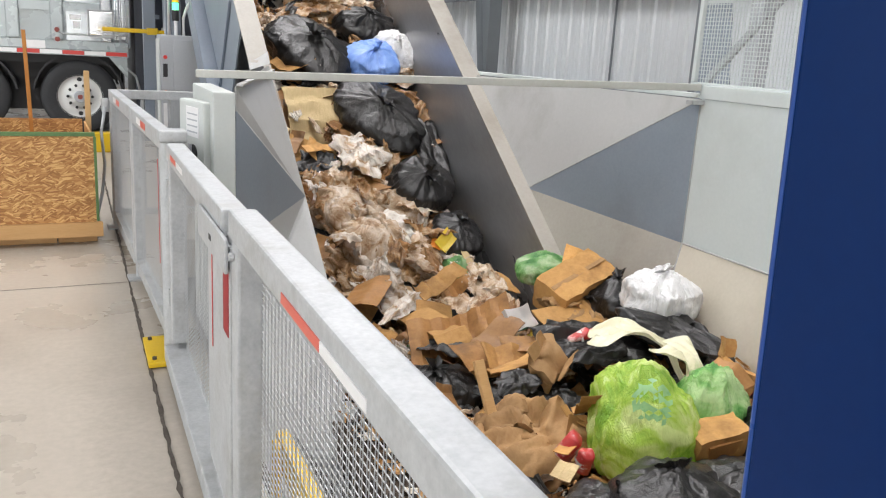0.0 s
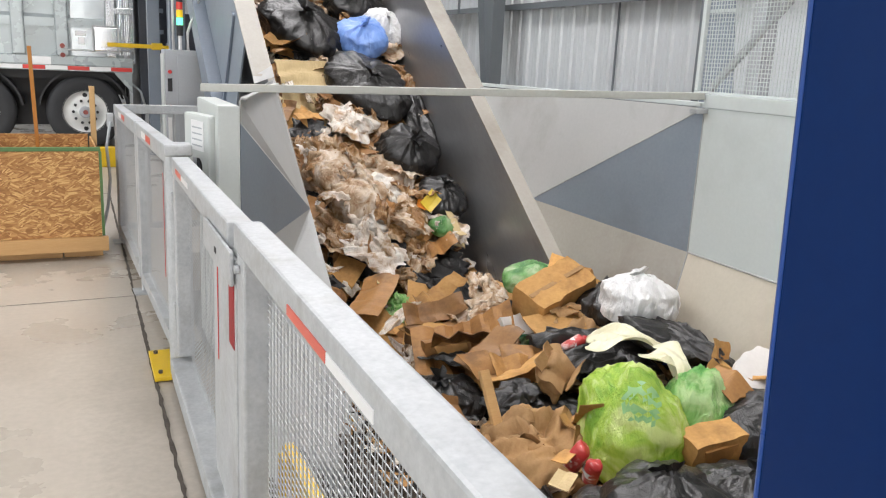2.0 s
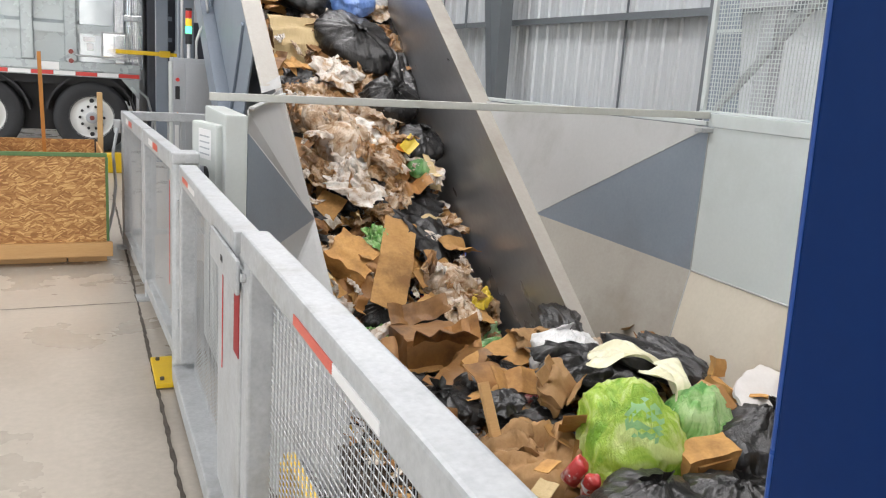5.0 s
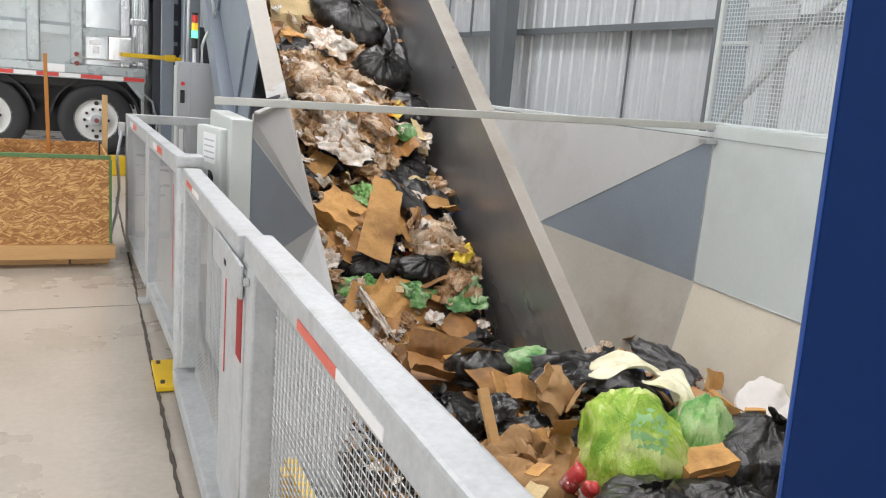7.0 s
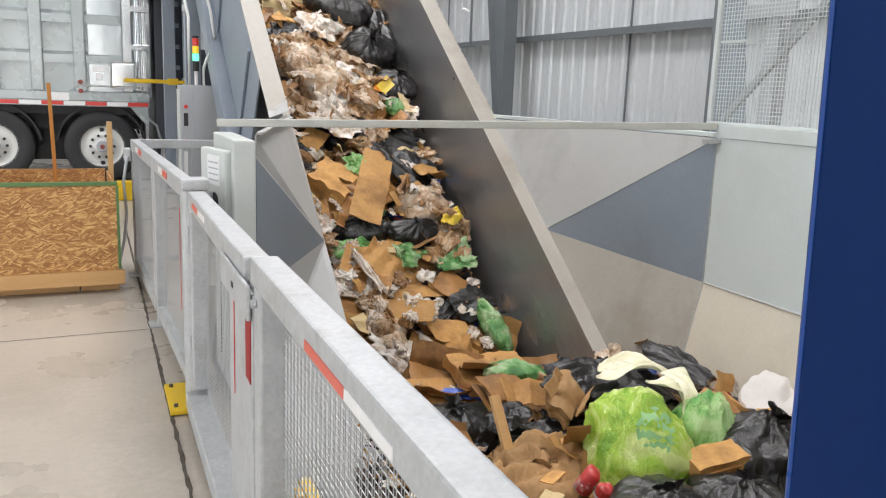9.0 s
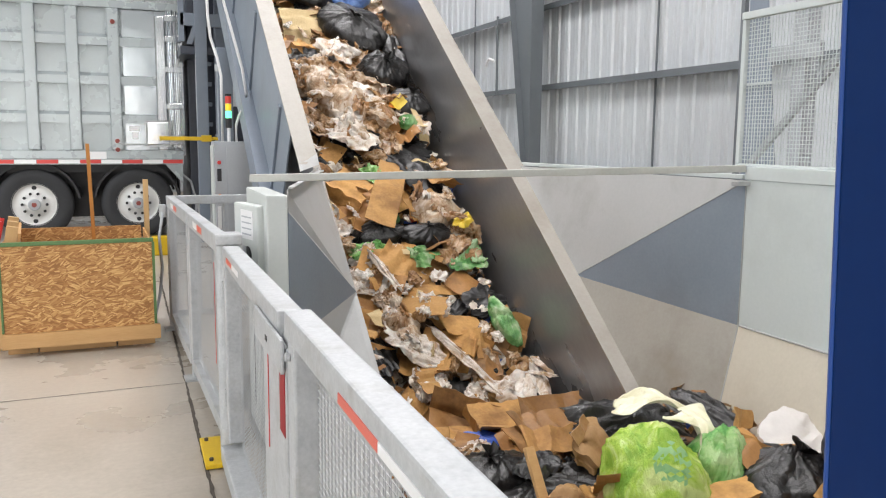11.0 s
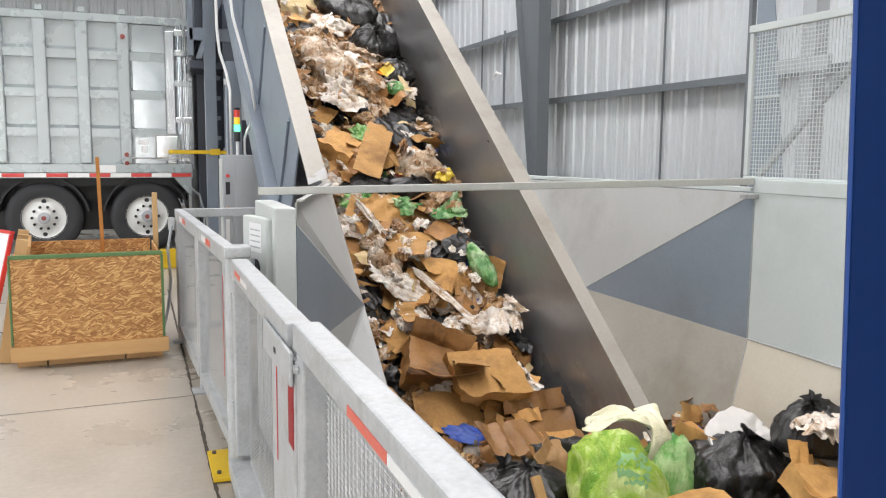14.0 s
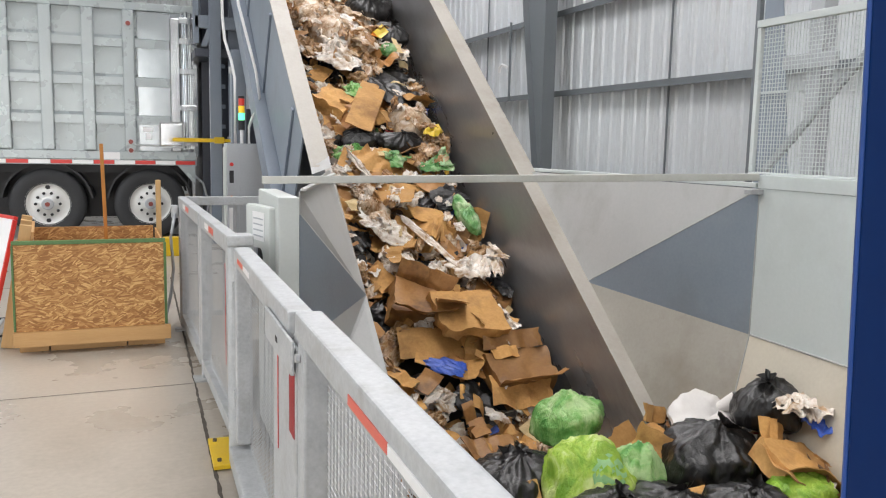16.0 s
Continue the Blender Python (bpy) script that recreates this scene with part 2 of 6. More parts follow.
M = dict(
    concrete=surface("concrete_floor", (0.335, 0.297, 0.248), (0.48, 0.432, 0.368), 0.3, 0, 0.9, 30, 0.06, 0.42, stain=(0.24, 0.2, 0.155), stain_amount=0.5, rough_var=0.2),
    concrete_wall=surface("cast_concrete", (0.38, 0.37, 0.35), (0.5, 0.49, 0.47), 0.8, 0, 1.5, 40, 0.2),
    joint=surface("crumbled_joint", (0.035, 0.03, 0.025), (0.12, 0.1, 0.08), 0.95, 0, 20, 90, 0.6),
    saw_cut=surface("dusty_saw_cut", (0.17, 0.155, 0.135), (0.24, 0.22, 0.19), 0.9, 0, 20, 90, 0.3),
    galv=surface("galvanised_steel", (0.38, 0.395, 0.405), (0.52, 0.535, 0.54), 0.52, 0.25, 12, 70, 0.08, 0.32, stain=(0.33, 0.33, 0.315), stain_amount=0.7),
    galv_wire=surface("galvanised_wire", (0.4, 0.415, 0.425), (0.54, 0.555, 0.56), 0.45, 0.5, 20, 80, 0.03),
    grey_plate=surface("grey_painted_plate", (0.41, 0.41, 0.402), (0.475, 0.475, 0.465), 0.5, 0, 2.5, 50, 0.05, 0.5, stain=(0.3, 0.285, 0.26), stain_amount=0.55),
    bar_paint=surface("worn_bar_paint", (0.4, 0.405, 0.37), (0.5, 0.505, 0.47), 0.45, 0, 5, 60, 0.06, 0.5, stain=(0.36, 0.34, 0.28), stain_amount=0.6),
    # on the hopper triangles this tone carries the shade of faces turned away
    slate_plate=surface("slate_toned_plate", (0.2, 0.235, 0.28), (0.26, 0.3, 0.345), 0.45, 0, 3, 60, 0.05, 0.5, stain=(0.19, 0.2, 0.22), stain_amount=0.4),
    pale_plate=surface("pale_green_grey_plate", (0.54, 0.585, 0.575), (0.62, 0.66, 0.65), 0.42, 0, 2.5, 50, 0.05, 0.5, stain=(0.45, 0.48, 0.46), stain_amount=0.4),
    beige_plate=surface("beige_worn_plate", (0.5, 0.455, 0.37), (0.6, 0.55, 0.455), 0.5, 0, 2.5, 50, 0.08, 0.5, stain=(0.42, 0.37, 0.29), stain_amount=0.5),
    chute_plate=surface("scuffed_chute_plate", (0.25, 0.255, 0.265), (0.36, 0.365, 0.375), 0.3, 0.6, 2.0, 45, 0.06, 0.6, (1, 0.3, 1), stain=(0.125, 0.1, 0.076), stain_amount=0.75),
    # real dust, with base and stain darkened further for weak light by the pit
    flange=surface("dusty_dimmed_flange_plate", (0.31, 0.288, 0.25), (0.385, 0.36, 0.317), 0.55, 0, 2.5, 50, 0.06, 0.5, stain=(0.22, 0.185, 0.145), stain_amount=0.6),
    weld=surface("weld_seam", (0.3, 0.3, 0.3), (0.5, 0.5, 0.48), 0.6, 0.2, 30, 90, 0.6),
    frame_blue=surface("blue_grey_frame_paint", (0.17, 0.205, 0.255), (0.24, 0.275, 0.325), 0.4, 0, 3, 60, 0.06),
    navy=surface("dark_machine_paint", (0.035, 0.042, 0.06), (0.07, 0.08, 0.105), 0.35, 0, 3, 60, 0.06),
    blue=surface("deep_blue_enamel", (0.0012, 0.0155, 0.083), (0.0016, 0.02, 0.097), 0.35, 0, 1.5, 60, 0.02, rough_var=0.06),
    # lighter blue that paints the highlight on the housing's edge
    blue_edge=surface("blue_edge_highlight", (0.008, 0.045, 0.2), (0.012, 0.06, 0.26), 0.3, 0, 6, 60, 0.02),
    cabinet=surface("pale_grey_enclosure", (0.5, 0.53, 0.51), (0.57, 0.6, 0.58), 0.45, 0, 3, 60, 0.03),
    panel_grey=surface("grey_control_enclosure", (0.36, 0.38, 0.4), (0.42, 0.44, 0.46), 0.45, 0, 3, 60, 0.03),
    siding=surface("white_ribbed_siding", (0.56, 0.585, 0.6), (0.7, 0.73, 0.75), 0.33, 0.2, 1.2, 40, 0.03, 0.5, (1, 1, 0.3), stain=(0.36, 0.34, 0.3), stain_amount=0.7),
    girt=surface("grey_girt_paint", (0.125, 0.142, 0.155), (0.175, 0.192, 0.205), 0.5, 0, 3, 60, 0.05),
    trailer=surface("satin_silver_trailer_paint", (0.33, 0.37, 0.378), (0.39, 0.43, 0.44), 0.28, 0.2, 1.5, 40, 0.04, 0.5, stain=(0.36, 0.38, 0.37), stain_amount=0.3),
    chrome=surface("polished_trailer_metal", (0.75, 0.77, 0.79), (0.85, 0.87, 0.88), 0.13, 0.95, 3, 60, 0.05, rough_var=0.05),
    dented=surface("dented_polished_sheet", (0.36, 0.4, 0.415), (0.47, 0.5, 0.52), 0.17, 0.6, 1.8, 4, 0.5, rough_var=0.06),
    rubber=surface("tyre_rubber", (0.018, 0.019, 0.021), (0.042, 0.043, 0.046), 0.75, 0, 8, 60, 0.2),
    belt=surface("worn_belt_rubber", (0.02, 0.02, 0.02), (0.05, 0.045, 0.04), 0.7, 0, 5, 60, 0.2),
    rim=surface("white_wheel_rim", (0.62, 0.62, 0.6), (0.75, 0.75, 0.73), 0.4, 0.1, 5, 60, 0.05),
    black=surface("black_underframe", (0.012, 0.012, 0.014), (0.03, 0.03, 0.032), 0.6, 0, 5, 60, 0.1),
    red=surface("red_reflective", (0.55, 0.03, 0.025), (0.65, 0.05, 0.04), 0.35, 0, 8, 80, 0.03),
    dark_red=surface("dark_red_reflective", (0.24, 0.003, 0.006), (0.31, 0.005, 0.009), 0.6, 0, 8, 80, 0.03),
    salmon=surface("faded_red_reflective", (0.6, 0.09, 0.06), (0.68, 0.13, 0.09), 0.4, 0, 8, 80, 0.03),
    hub_red=surface("dull_red_hub", (0.2, 0.04, 0.035), (0.3, 0.08, 0.06), 0.5, 0.1, 8, 80, 0.05),
    white=surface("white_reflective", (0.72, 0.72, 0.72), (0.82, 0.82, 0.82), 0.35, 0, 8, 80, 0.03),
    yellow=surface("safety_yellow_paint", (0.62, 0.4, 0.005), (0.75, 0.5, 0.01), 0.45, 0, 6, 60, 0.08, stain=(0.45, 0.3, 0.03), stain_amount=0.4),
    green_paint=surface("green_edge_paint", (0.07, 0.15, 0.05), (0.12, 0.22, 0.08), 0.6, 0, 9, 60, 0.1),
    wood=surface("raw_pine", (0.46, 0.25, 0.09), (0.6, 0.37, 0.16), 0.6, 0, 4, 30, 0.15, 0.6, (0.6, 6, 6)),
    post_wood=surface("raw_pine_post", (0.5, 0.3, 0.12), (0.62, 0.42, 0.2), 0.6, 0, 4, 30, 0.15, 0.6, (6, 6, 0.6)),
    orange_wood=surface("orange_stained_stick", (0.42, 0.15, 0.02), (0.5, 0.22, 0.04), 0.55, 0, 4, 30, 0.1, 0.6, (6, 6, 0.6)),
    osb=osb_mat(),
    card=surface("corrugated_cardboard", (0.42, 0.205, 0.055), (0.64, 0.365, 0.125), 0.78, 0, 6, 45, 0.14, 0.42, stain=(0.2, 0.09, 0.03), stain_amount=0.75, per_object=0.5),
    card_wet=surface("damp_stained_cardboard", (0.22, 0.095, 0.026), (0.44, 0.225, 0.072), 0.55, 0, 5, 45, 0.12, 0.6, stain=(0.085, 0.04, 0.016), stain_amount=0.9, per_object=0.5),
    paper_brown=surface("brown_paper", (0.27, 0.145, 0.055), (0.42, 0.25, 0.11), 0.75, 0, 7, 50, 0.5, per_object=0.3),
    straw=surface("pale_fibre_sheet", (0.52, 0.38, 0.18), (0.68, 0.53, 0.3), 0.8, 0, 14, 70, 0.6, 0.5, (1, 5, 1)),
    bag_black=crinkle("black_bin_liner", (0.007, 0.0065, 0.0063), (0.019, 0.017, 0.016), 0.29, 9, 0.6),
    bag_white=crinkle("white_bin_liner", (0.7, 0.69, 0.68), (0.82, 0.82, 0.82), 0.35, 14, 0.9, 0.1),
    bag_green=contents_film("lime_green_bin_liner", (0.19, 0.38, 0.03), (0.37, 0.54, 0.07), (0.6, 0.7, 0.25), 0.23, 6.0, 1.0, 0.15, 3.5),
    bag_mint=contents_film("mint_green_bin_liner", (0.1, 0.31, 0.07), (0.22, 0.46, 0.13), (0.44, 0.62, 0.28), 0.22, 6.0, 1.0, 0.15, 3.5),
    bag_green_dark=contents_film("green_bin_liner", (0.06, 0.2, 0.05), (0.17, 0.37, 0.12), (0.4, 0.54, 0.3), 0.22, 7.0, 0.7, 0.1, 3.0),
    bag_blue=crinkle("blue_bin_liner", (0.13, 0.26, 0.66), (0.25, 0.41, 0.8), 0.3, 9, 0.5, 0.15, 0.6),
    film_yellow=crinkle("pale_yellow_film", (0.68, 0.64, 0.4), (0.78, 0.75, 0.55), 0.32, 9, 0.6, 0.2),
    film_clear=contents_film("cloudy_film", (0.26, 0.13, 0.055), (0.52, 0.37, 0.24), (0.72, 0.61, 0.49), 0.22, 8.0, 0.5),
    film_dirty=contents_film("brown_stained_film", (0.12, 0.05, 0.015), (0.34, 0.18, 0.07), (0.58, 0.42, 0.27), 0.22, 8.0, 0.5),
    film_white=contents_film("white_film_and_paper", (0.42, 0.27, 0.15), (0.7, 0.6, 0.5), (0.83, 0.78, 0.71), 0.22, 8.0, 0.5),
    foam=surface("white_foam", (0.6, 0.57, 0.54), (0.7, 0.67, 0.64), 0.7, 0, 8, 60, 0.1),
    print_red=surface("red_printed_pack", (0.42, 0.025, 0.025), (0.55, 0.05, 0.045), 0.35, 0, 40, 90, 0.1, 0.4, stain=(0.7, 0.66, 0.62), stain_amount=0.8),
    print_blue=surface("blue_printed_pack", (0.03, 0.08, 0.45), (0.06, 0.14, 0.55), 0.3, 0, 10, 60, 0.1),
    print_green=surface("dark_green_printed_pack", (0.015, 0.12, 0.06), (0.03, 0.18, 0.09), 0.4, 0, 10, 60, 0.1),
    print_orange=surface("orange_wrapper", (0.65, 0.2, 0.02), (0.75, 0.28, 0.03), 0.4, 0, 10, 60, 0.2),
    print_yellow=surface("yellow_wrapper", (0.65, 0.45, 0.03), (0.75, 0.55, 0.05), 0.35, 0, 10, 60, 0.2),
    print_faded=surface("faded_blue_print", (0.19, 0.41, 0.16), (0.29, 0.5, 0.19), 0.3, 0, 14, 80, 0.1),
    ink=node_mat("dark_print", (0.06, 0.05, 0.045), 0.6),
    litter=litter_mat("mixed_litter"),
    mulch=surface("dark_wet_refuse", (0.02, 0.016, 0.012), (0.09, 0.06, 0.035), 0.6, 0, 9, 40, 0.8),
    roof=surface("white_roof_liner", (0.6, 0.61, 0.61), (0.7, 0.71, 0.7), 0.6, 0, 2, 40, 0.05),
    skylight=node_mat("translucent_skylight", (0.85, 0.88, 0.9), 0.5),
)
for lamp_name, colr, power in (("lamp_red", (0.5, 0.03, 0.02), 0.25), ("lamp_amber", (0.8, 0.5, 0.02), 0.5), ("lamp_green", (0.1, 0.9, 0.35), 2.2)):
    lm = node_mat(lamp_name, colr, 0.3)
    lm.node_tree.nodes["Principled BSDF"].inputs["Emission Color"].default_value = (*colr, 1)
    lm.node_tree.nodes["Principled BSDF"].inputs["Emission Strength"].default_value = power
    M[lamp_name] = lm
M["blue"].node_tree.nodes["Principled BSDF"].inputs["Specular IOR Level"].default_value = 0.12
skb = M["skylight"].node_tree.nodes["Principled BSDF"]
skb.inputs["Emission Color"].default_value = (0.95, 0.98, 1, 1)
skb.inputs["Emission Strength"].default_value = 2.5


# ---- building blocks ----
def mesh_ob(name, bm, material, parent=None, label="", smooth=False):
    me = bpy.data.meshes.new(name)
    if smooth == "folded":
        for e in bm.edges:
            e.smooth = len(e.link_faces) == 2 and e.calc_face_angle(0.0) < 0.5
    bm.to_mesh(me)
    bm.free()
    me.materials.append(material)
    if smooth:
        me.polygons.foreach_set("use_smooth", [True] * len(me.polygons))
    ob = new(name, me)
    if parent is not None:
        ob.parent = parent
    if label:
        ob["label"] = label
    return ob


def part(name, bm, material, parent, label="", smooth=False):
    return mesh_ob(name, bm, material, parent, label, smooth)


def thing(name, m, label, category, group="", kind=""):
    ob = new(name)
    ob.empty_display_size = 0.1
    ob.matrix_basis = m
    return tagged(ob, label, category, group, kind)


def box_into(bm, lo, hi, m=None):
    v = [bm.verts.new((x, y, z)) for x in (lo[0], hi[0]) for y in (lo[1], hi[1]) for z in (lo[2], hi[2])]
    for a in ((0, 1, 3, 2), (4, 6, 7, 5), (0, 4, 5, 1), (2, 3, 7, 6), (0, 2, 6, 4), (1, 5, 7, 3)):
        bm.faces.new([v[i] for i in a])
    if m is not None:
        bmesh.ops.transform(bm, matrix=m, verts=v)
    return v


def box(lo, hi, bevel=0.0, m=None):
    bm = bmesh.new()
    box_into(bm, lo, hi, m)
    bmesh.ops.recalc_face_normals(bm, faces=bm.faces)
    if bevel:
        bmesh.ops.bevel(bm, geom=bm.edges[:], offset=bevel, segments=2, profile=0.6, affect="EDGES")
    return bm


def boxes(*pairs):
    bm = bmesh.new()
    for lo, hi in pairs:
        box_into(bm, lo, hi)
    bmesh.ops.recalc_face_normals(bm, faces=bm.faces)
    return bm


def cyl(r, h, axis="z", seg=20, at=(0, 0, 0), r2=None):
    bm = bmesh.new()
    rot = {"z": Matrix(), "y": Matrix.Rotation(-math.pi / 2, 4, "X"), "x": Matrix.Rotation(math.pi / 2, 4, "Y")}[axis]
    bmesh.ops.create_cone(bm, cap_ends=True, segments=seg, radius1=r, radius2=r if r2 is None else r2, depth=h, matrix=Matrix.Translation(at) @ rot)
    return bm


def tube(points, r, seg=8):
    """A bent pipe along points, as one mesh."""
    bm = bmesh.new()
    pts = [Vector(p) for p in points]
    rings = []
    for i, p in enumerate(pts):
        d = (pts[min(i + 1, len(pts) - 1)] - pts[max(i - 1, 0)]).normalized()
        q = d.to_track_quat("Z", "Y").to_matrix()
        rings.append([bm.verts.new(p + q @ Vector((r * math.cos(a), r * math.sin(a), 0))) for a in [2 * math.pi * k / seg for k in range(seg)]])
    for a, b in zip(rings, rings[1:]):
        for k in range(seg):
            bm.faces.new((a[k], a[(k + 1) % seg], b[(k + 1) % seg], b[k]))
    bm.faces.new(rings[0][::-1])
    bm.faces.new(rings[-1])
    return bm


def plate(points, thick=0.008):
    """A flat polygon with thickness, behind its face."""
    bm = bmesh.new()
    pts = [Vector(p) for p in points]
    n = (pts[1] - pts[0]).cross(pts[2] - pts[0]).normalized() * thick
    a = [bm.verts.new(p) for p in pts]
    b = [bm.verts.new(p - n) for p in pts]
    bm.faces.new(a)
    bm.faces.new(b[::-1])
    for i in range(len(pts)):
        j = (i + 1) % len(pts)
        bm.faces.new((a[j], a[i], b[i], b[j]))
    bmesh.ops.recalc_face_normals(bm, faces=bm.faces)
    return bm


def lathe(profile, axis="y", seg=40):
    """Turns (radius, along) pairs round an axis."""
    bm = bmesh.new()
    rings = []
    for r, h in profile:
        ring = []
        for k in range(seg):
            a = 2 * math.pi * k / seg
            p = (r * math.cos(a), h, r * math.sin(a)) if axis == "y" else (r * math.cos(a), r * math.sin(a), h)
            ring.append(bm.verts.new(p))
        rings.append(ring)
    for a, b in zip(rings, rings[1:]):
        for k in range(seg):
            bm.faces.new((a[k], a[(k + 1) % seg], b[(k + 1) % seg], b[k]))
    bmesh.ops.recalc_face_normals(bm, faces=bm.faces)
    return bm


MOVERS = []


# ---- ground and shell ----
FX, PIT_Y0, PIT_Y1 = 0.6, -1.2, 6.4
floor = mesh_ob("floor", boxes(((-14, -9, -0.3), (FX, 30, 0)), ((FX, PIT_Y1, -0.3), (7, 30, 0)), ((3.4, -9, -0.3), (7, PIT_Y1, 0)), ((FX, -9, -0.3), (3.4, PIT_Y0, 0))), M["concrete"])
tagged(floor, "smooth stained grey concrete floor slab", "floor", kind="structure")
pit = mesh_ob("pit_floor", boxes(((0.55, -1.3, -1.25), (3.45, 6.5, -1.1))), M["concrete_wall"])
tagged(pit, "dark concrete bottom of the loading pit", "pit floor", kind="structure")
ground = mesh_ob("ground", boxes(((-60, -60, -1.6), (60, 60, -1.4))), M["concrete_wall"])
tagged(ground, "pale concrete ground below the hall", "ground", kind="structure")
rng = random.Random(5)


def crack_strip(x0, y0, x1, y1, w, jag):
    bm = bmesh.new()
    n = int(math.hypot(x1 - x0, y1 - y0) / 0.045)
    d = Vector((x1 - x0, y1 - y0, 0)).normalized()
    s = Vector((d.y, -d.x, 0))
    prev = None
    for i in range(n + 1):
        p = Vector((x0, y0, 0.004)).lerp(Vector((x1, y1, 0.004)), i / n)
        a = bm.verts.new(p + s * (w * 0.5 + jag * rng.random()))
        b = bm.verts.new(p - s * (w * 0.5 + jag * rng.random()))
        c = bm.verts.new(b.co - Vector((0, 0, 0.003)))
        if prev:
            bm.faces.new((prev[0], a, b, prev[1]))
            bm.faces.new((prev[1], b, c, prev[2]))
        prev = (a, b, c)
    bmesh.ops.recalc_face_normals(bm, faces=bm.faces)
    return bm


tagged(mesh_ob("floor_joint", crack_strip(0.335, 0.6, 0.30, 9.5, 0.006, 0.009), M["joint"]), "crumbling dark joint in the concrete floor", "floor joint", kind="structure")
tagged(mesh_ob("floor_joint", crack_strip(-6.0, 5.05, 0.31, 5.33, 0.003, 0.002), M["saw_cut"]), "thin saw-cut joint in the concrete floor", "floor joint", kind="structure")
tagged(mesh_ob("floor_joint", crack_strip(-6.0, 9.0, 0.31, 9.2, 0.003, 0.002), M["saw_cut"]), "thin saw-cut joint in the concrete floor", "floor joint", kind="structure")

# walls of ribbed sheets on girts
def ribbed_sheet(width, height, ribs=3, depth=0.034):
    """Roll-formed sheet: tall trapezoid ribs with two shallow swages between them."""
    bm = bmesh.new()
    prof = [(0.0, 0)]
    pitch = width / ribs
    for i in range(ribs):
        y = i * pitch
        prof += [(y + 0.02, 0), (y + 0.04, depth), (y + 0.075, depth), (y + 0.095, 0)]
        for q in (0.42, 0.68):
            c = y + pitch * q
            prof += [(c, 0), (c + 0.01, 0.006), (c + 0.025, 0.006), (c + 0.035, 0)]
    prof.append((width, 0))
    lo = [bm.verts.new((-d, y, 0)) for y, d in prof]
    hi = [bm.verts.new((-d, y, height)) for y, d in prof]
    for i in range(len(prof) - 1):
        bm.faces.new((lo[i], hi[i], hi[i + 1], lo[i + 1]))
    bk = [bm.verts.new((0.03, y, z)) for y in (0, width) for z in (0, height)]
    bm.faces.new((bk[0], bk[2], bk[3], bk[1]))
    bmesh.ops.recalc_face_normals(bm, faces=bm.faces)
    return bm


WX = 7.0
wall_e = mesh_ob("wall_east", boxes(((WX + 0.04, -9.2, 0), (WX + 0.2, 30, 9))), M["siding"])
tagged(wall_e, "white ribbed metal siding wall on grey girts", "wall", kind="structure")
sheet = part("panel", ribbed_sheet(0.998, 7.6), M["siding"], wall_e)
sheet.location = (WX, 4.0, 1.1)
for i in range(1, 21):
    s = new("panel", sheet.data)
    s.parent = wall_e
    s.location = (WX, 4.0 + i * 1.0, 1.1)
tagged(mesh_ob("wall_base", boxes(((WX - 0.12, -9, 0), (WX + 0.03, 30, 1.08))), M["concrete_wall"]), "low cast concrete wall under the siding", "wall", kind="structure")
tagged(mesh_ob("trim", boxes(((WX - 0.16, -9, 1.085), (WX - 0.03, 30, 1.14))), M["girt"]), "dark grey sill channel along the siding", "trim", kind="structure")


def girt(z):
    bm = boxes(((WX - 0.2, -9, z - 0.05), (WX - 0.18, 30, z + 0.035)), ((WX - 0.2, -9, z + 0.036), (WX - 0.035, 30, z + 0.046)))
    return tagged(mesh_ob("wall_girt", bm, M["girt"]), "grey painted steel girt along the siding wall", "girt", "girts of the siding wall")


for gz in (2.45, 3.8, 5.3, 6.8):
    girt(gz)
for y in (9.85, 16.3, 20.6):
    tagged(mesh_ob("wall_seam_strip", boxes(((WX - 0.058, y - 0.012, 1.14), (WX - 0.036, y + 0.012, 8.5))), M["girt"]), "narrow grey vertical trim between siding sheets", "trim", kind="structure")


def column(y, w0, w1, x):
    """Tapered portal column of two flanges and a web."""
    col = thing("steel_column", pose(x, y, 0), "grey painted tapered steel column beside the siding wall", "column", "portal columns")
    for sgn, nm in ((-1, "flange"), (1, "flange")):
        bm = bmesh.new()
        box_into(bm, (-0.24, -0.011, 0), (-0.02, 0.011, 8.4))
        for v in bm.verts:
            k = v.co.z / 8.4
            v.co.y += sgn * (w0 + (w1 - w0) * k) / 2 + (w1 - w0) * k / 2
        part(nm, bm, M["girt"], col)
    bm = bmesh.new()
    vs = box_into(bm, (-0.14, -0.5, 0), (-0.12, 0.5, 8.4))
    for v in vs:
        k = v.co.z / 8.4
        v.co.y = (1 if v.co.y > 0 else -1) * ((w0 + (w1 - w0) * k) / 2) + (w1 - w0) * k / 2
    part("web", bm, M["girt"], col)
    part("base_plate", box((-0.35, -w0 / 2 - 0.1, 0), (0.16, w0 / 2 + 0.1, 0.03)), M["girt"], col)
    return col


column(12.47, 0.05, 1.75, 6.55)
column(20.5, 0.5, 1.15, 6.55)
post = thing("steel_post", pose(6.6, 7.72, 0), "dark grey square steel post by the siding wall", "post")
part("shaft", box((-0.03, -0.03, 0), (0.03, 0.03, 8.4), 0.005), M["girt"], post)
part("base_plate", box((-0.16, -0.16, 0), (0.16, 0.16, 0.025)), M["girt"], post)
wp = thing("wall_bracket_pipe", pose(6.785, 14.8, 0), "small grey conduit with a hook on the siding wall", "conduit")
part("pipe", tube([(0, 0, 2.4), (0, 0, 3.9)], 0.025), M["girt"], wp)
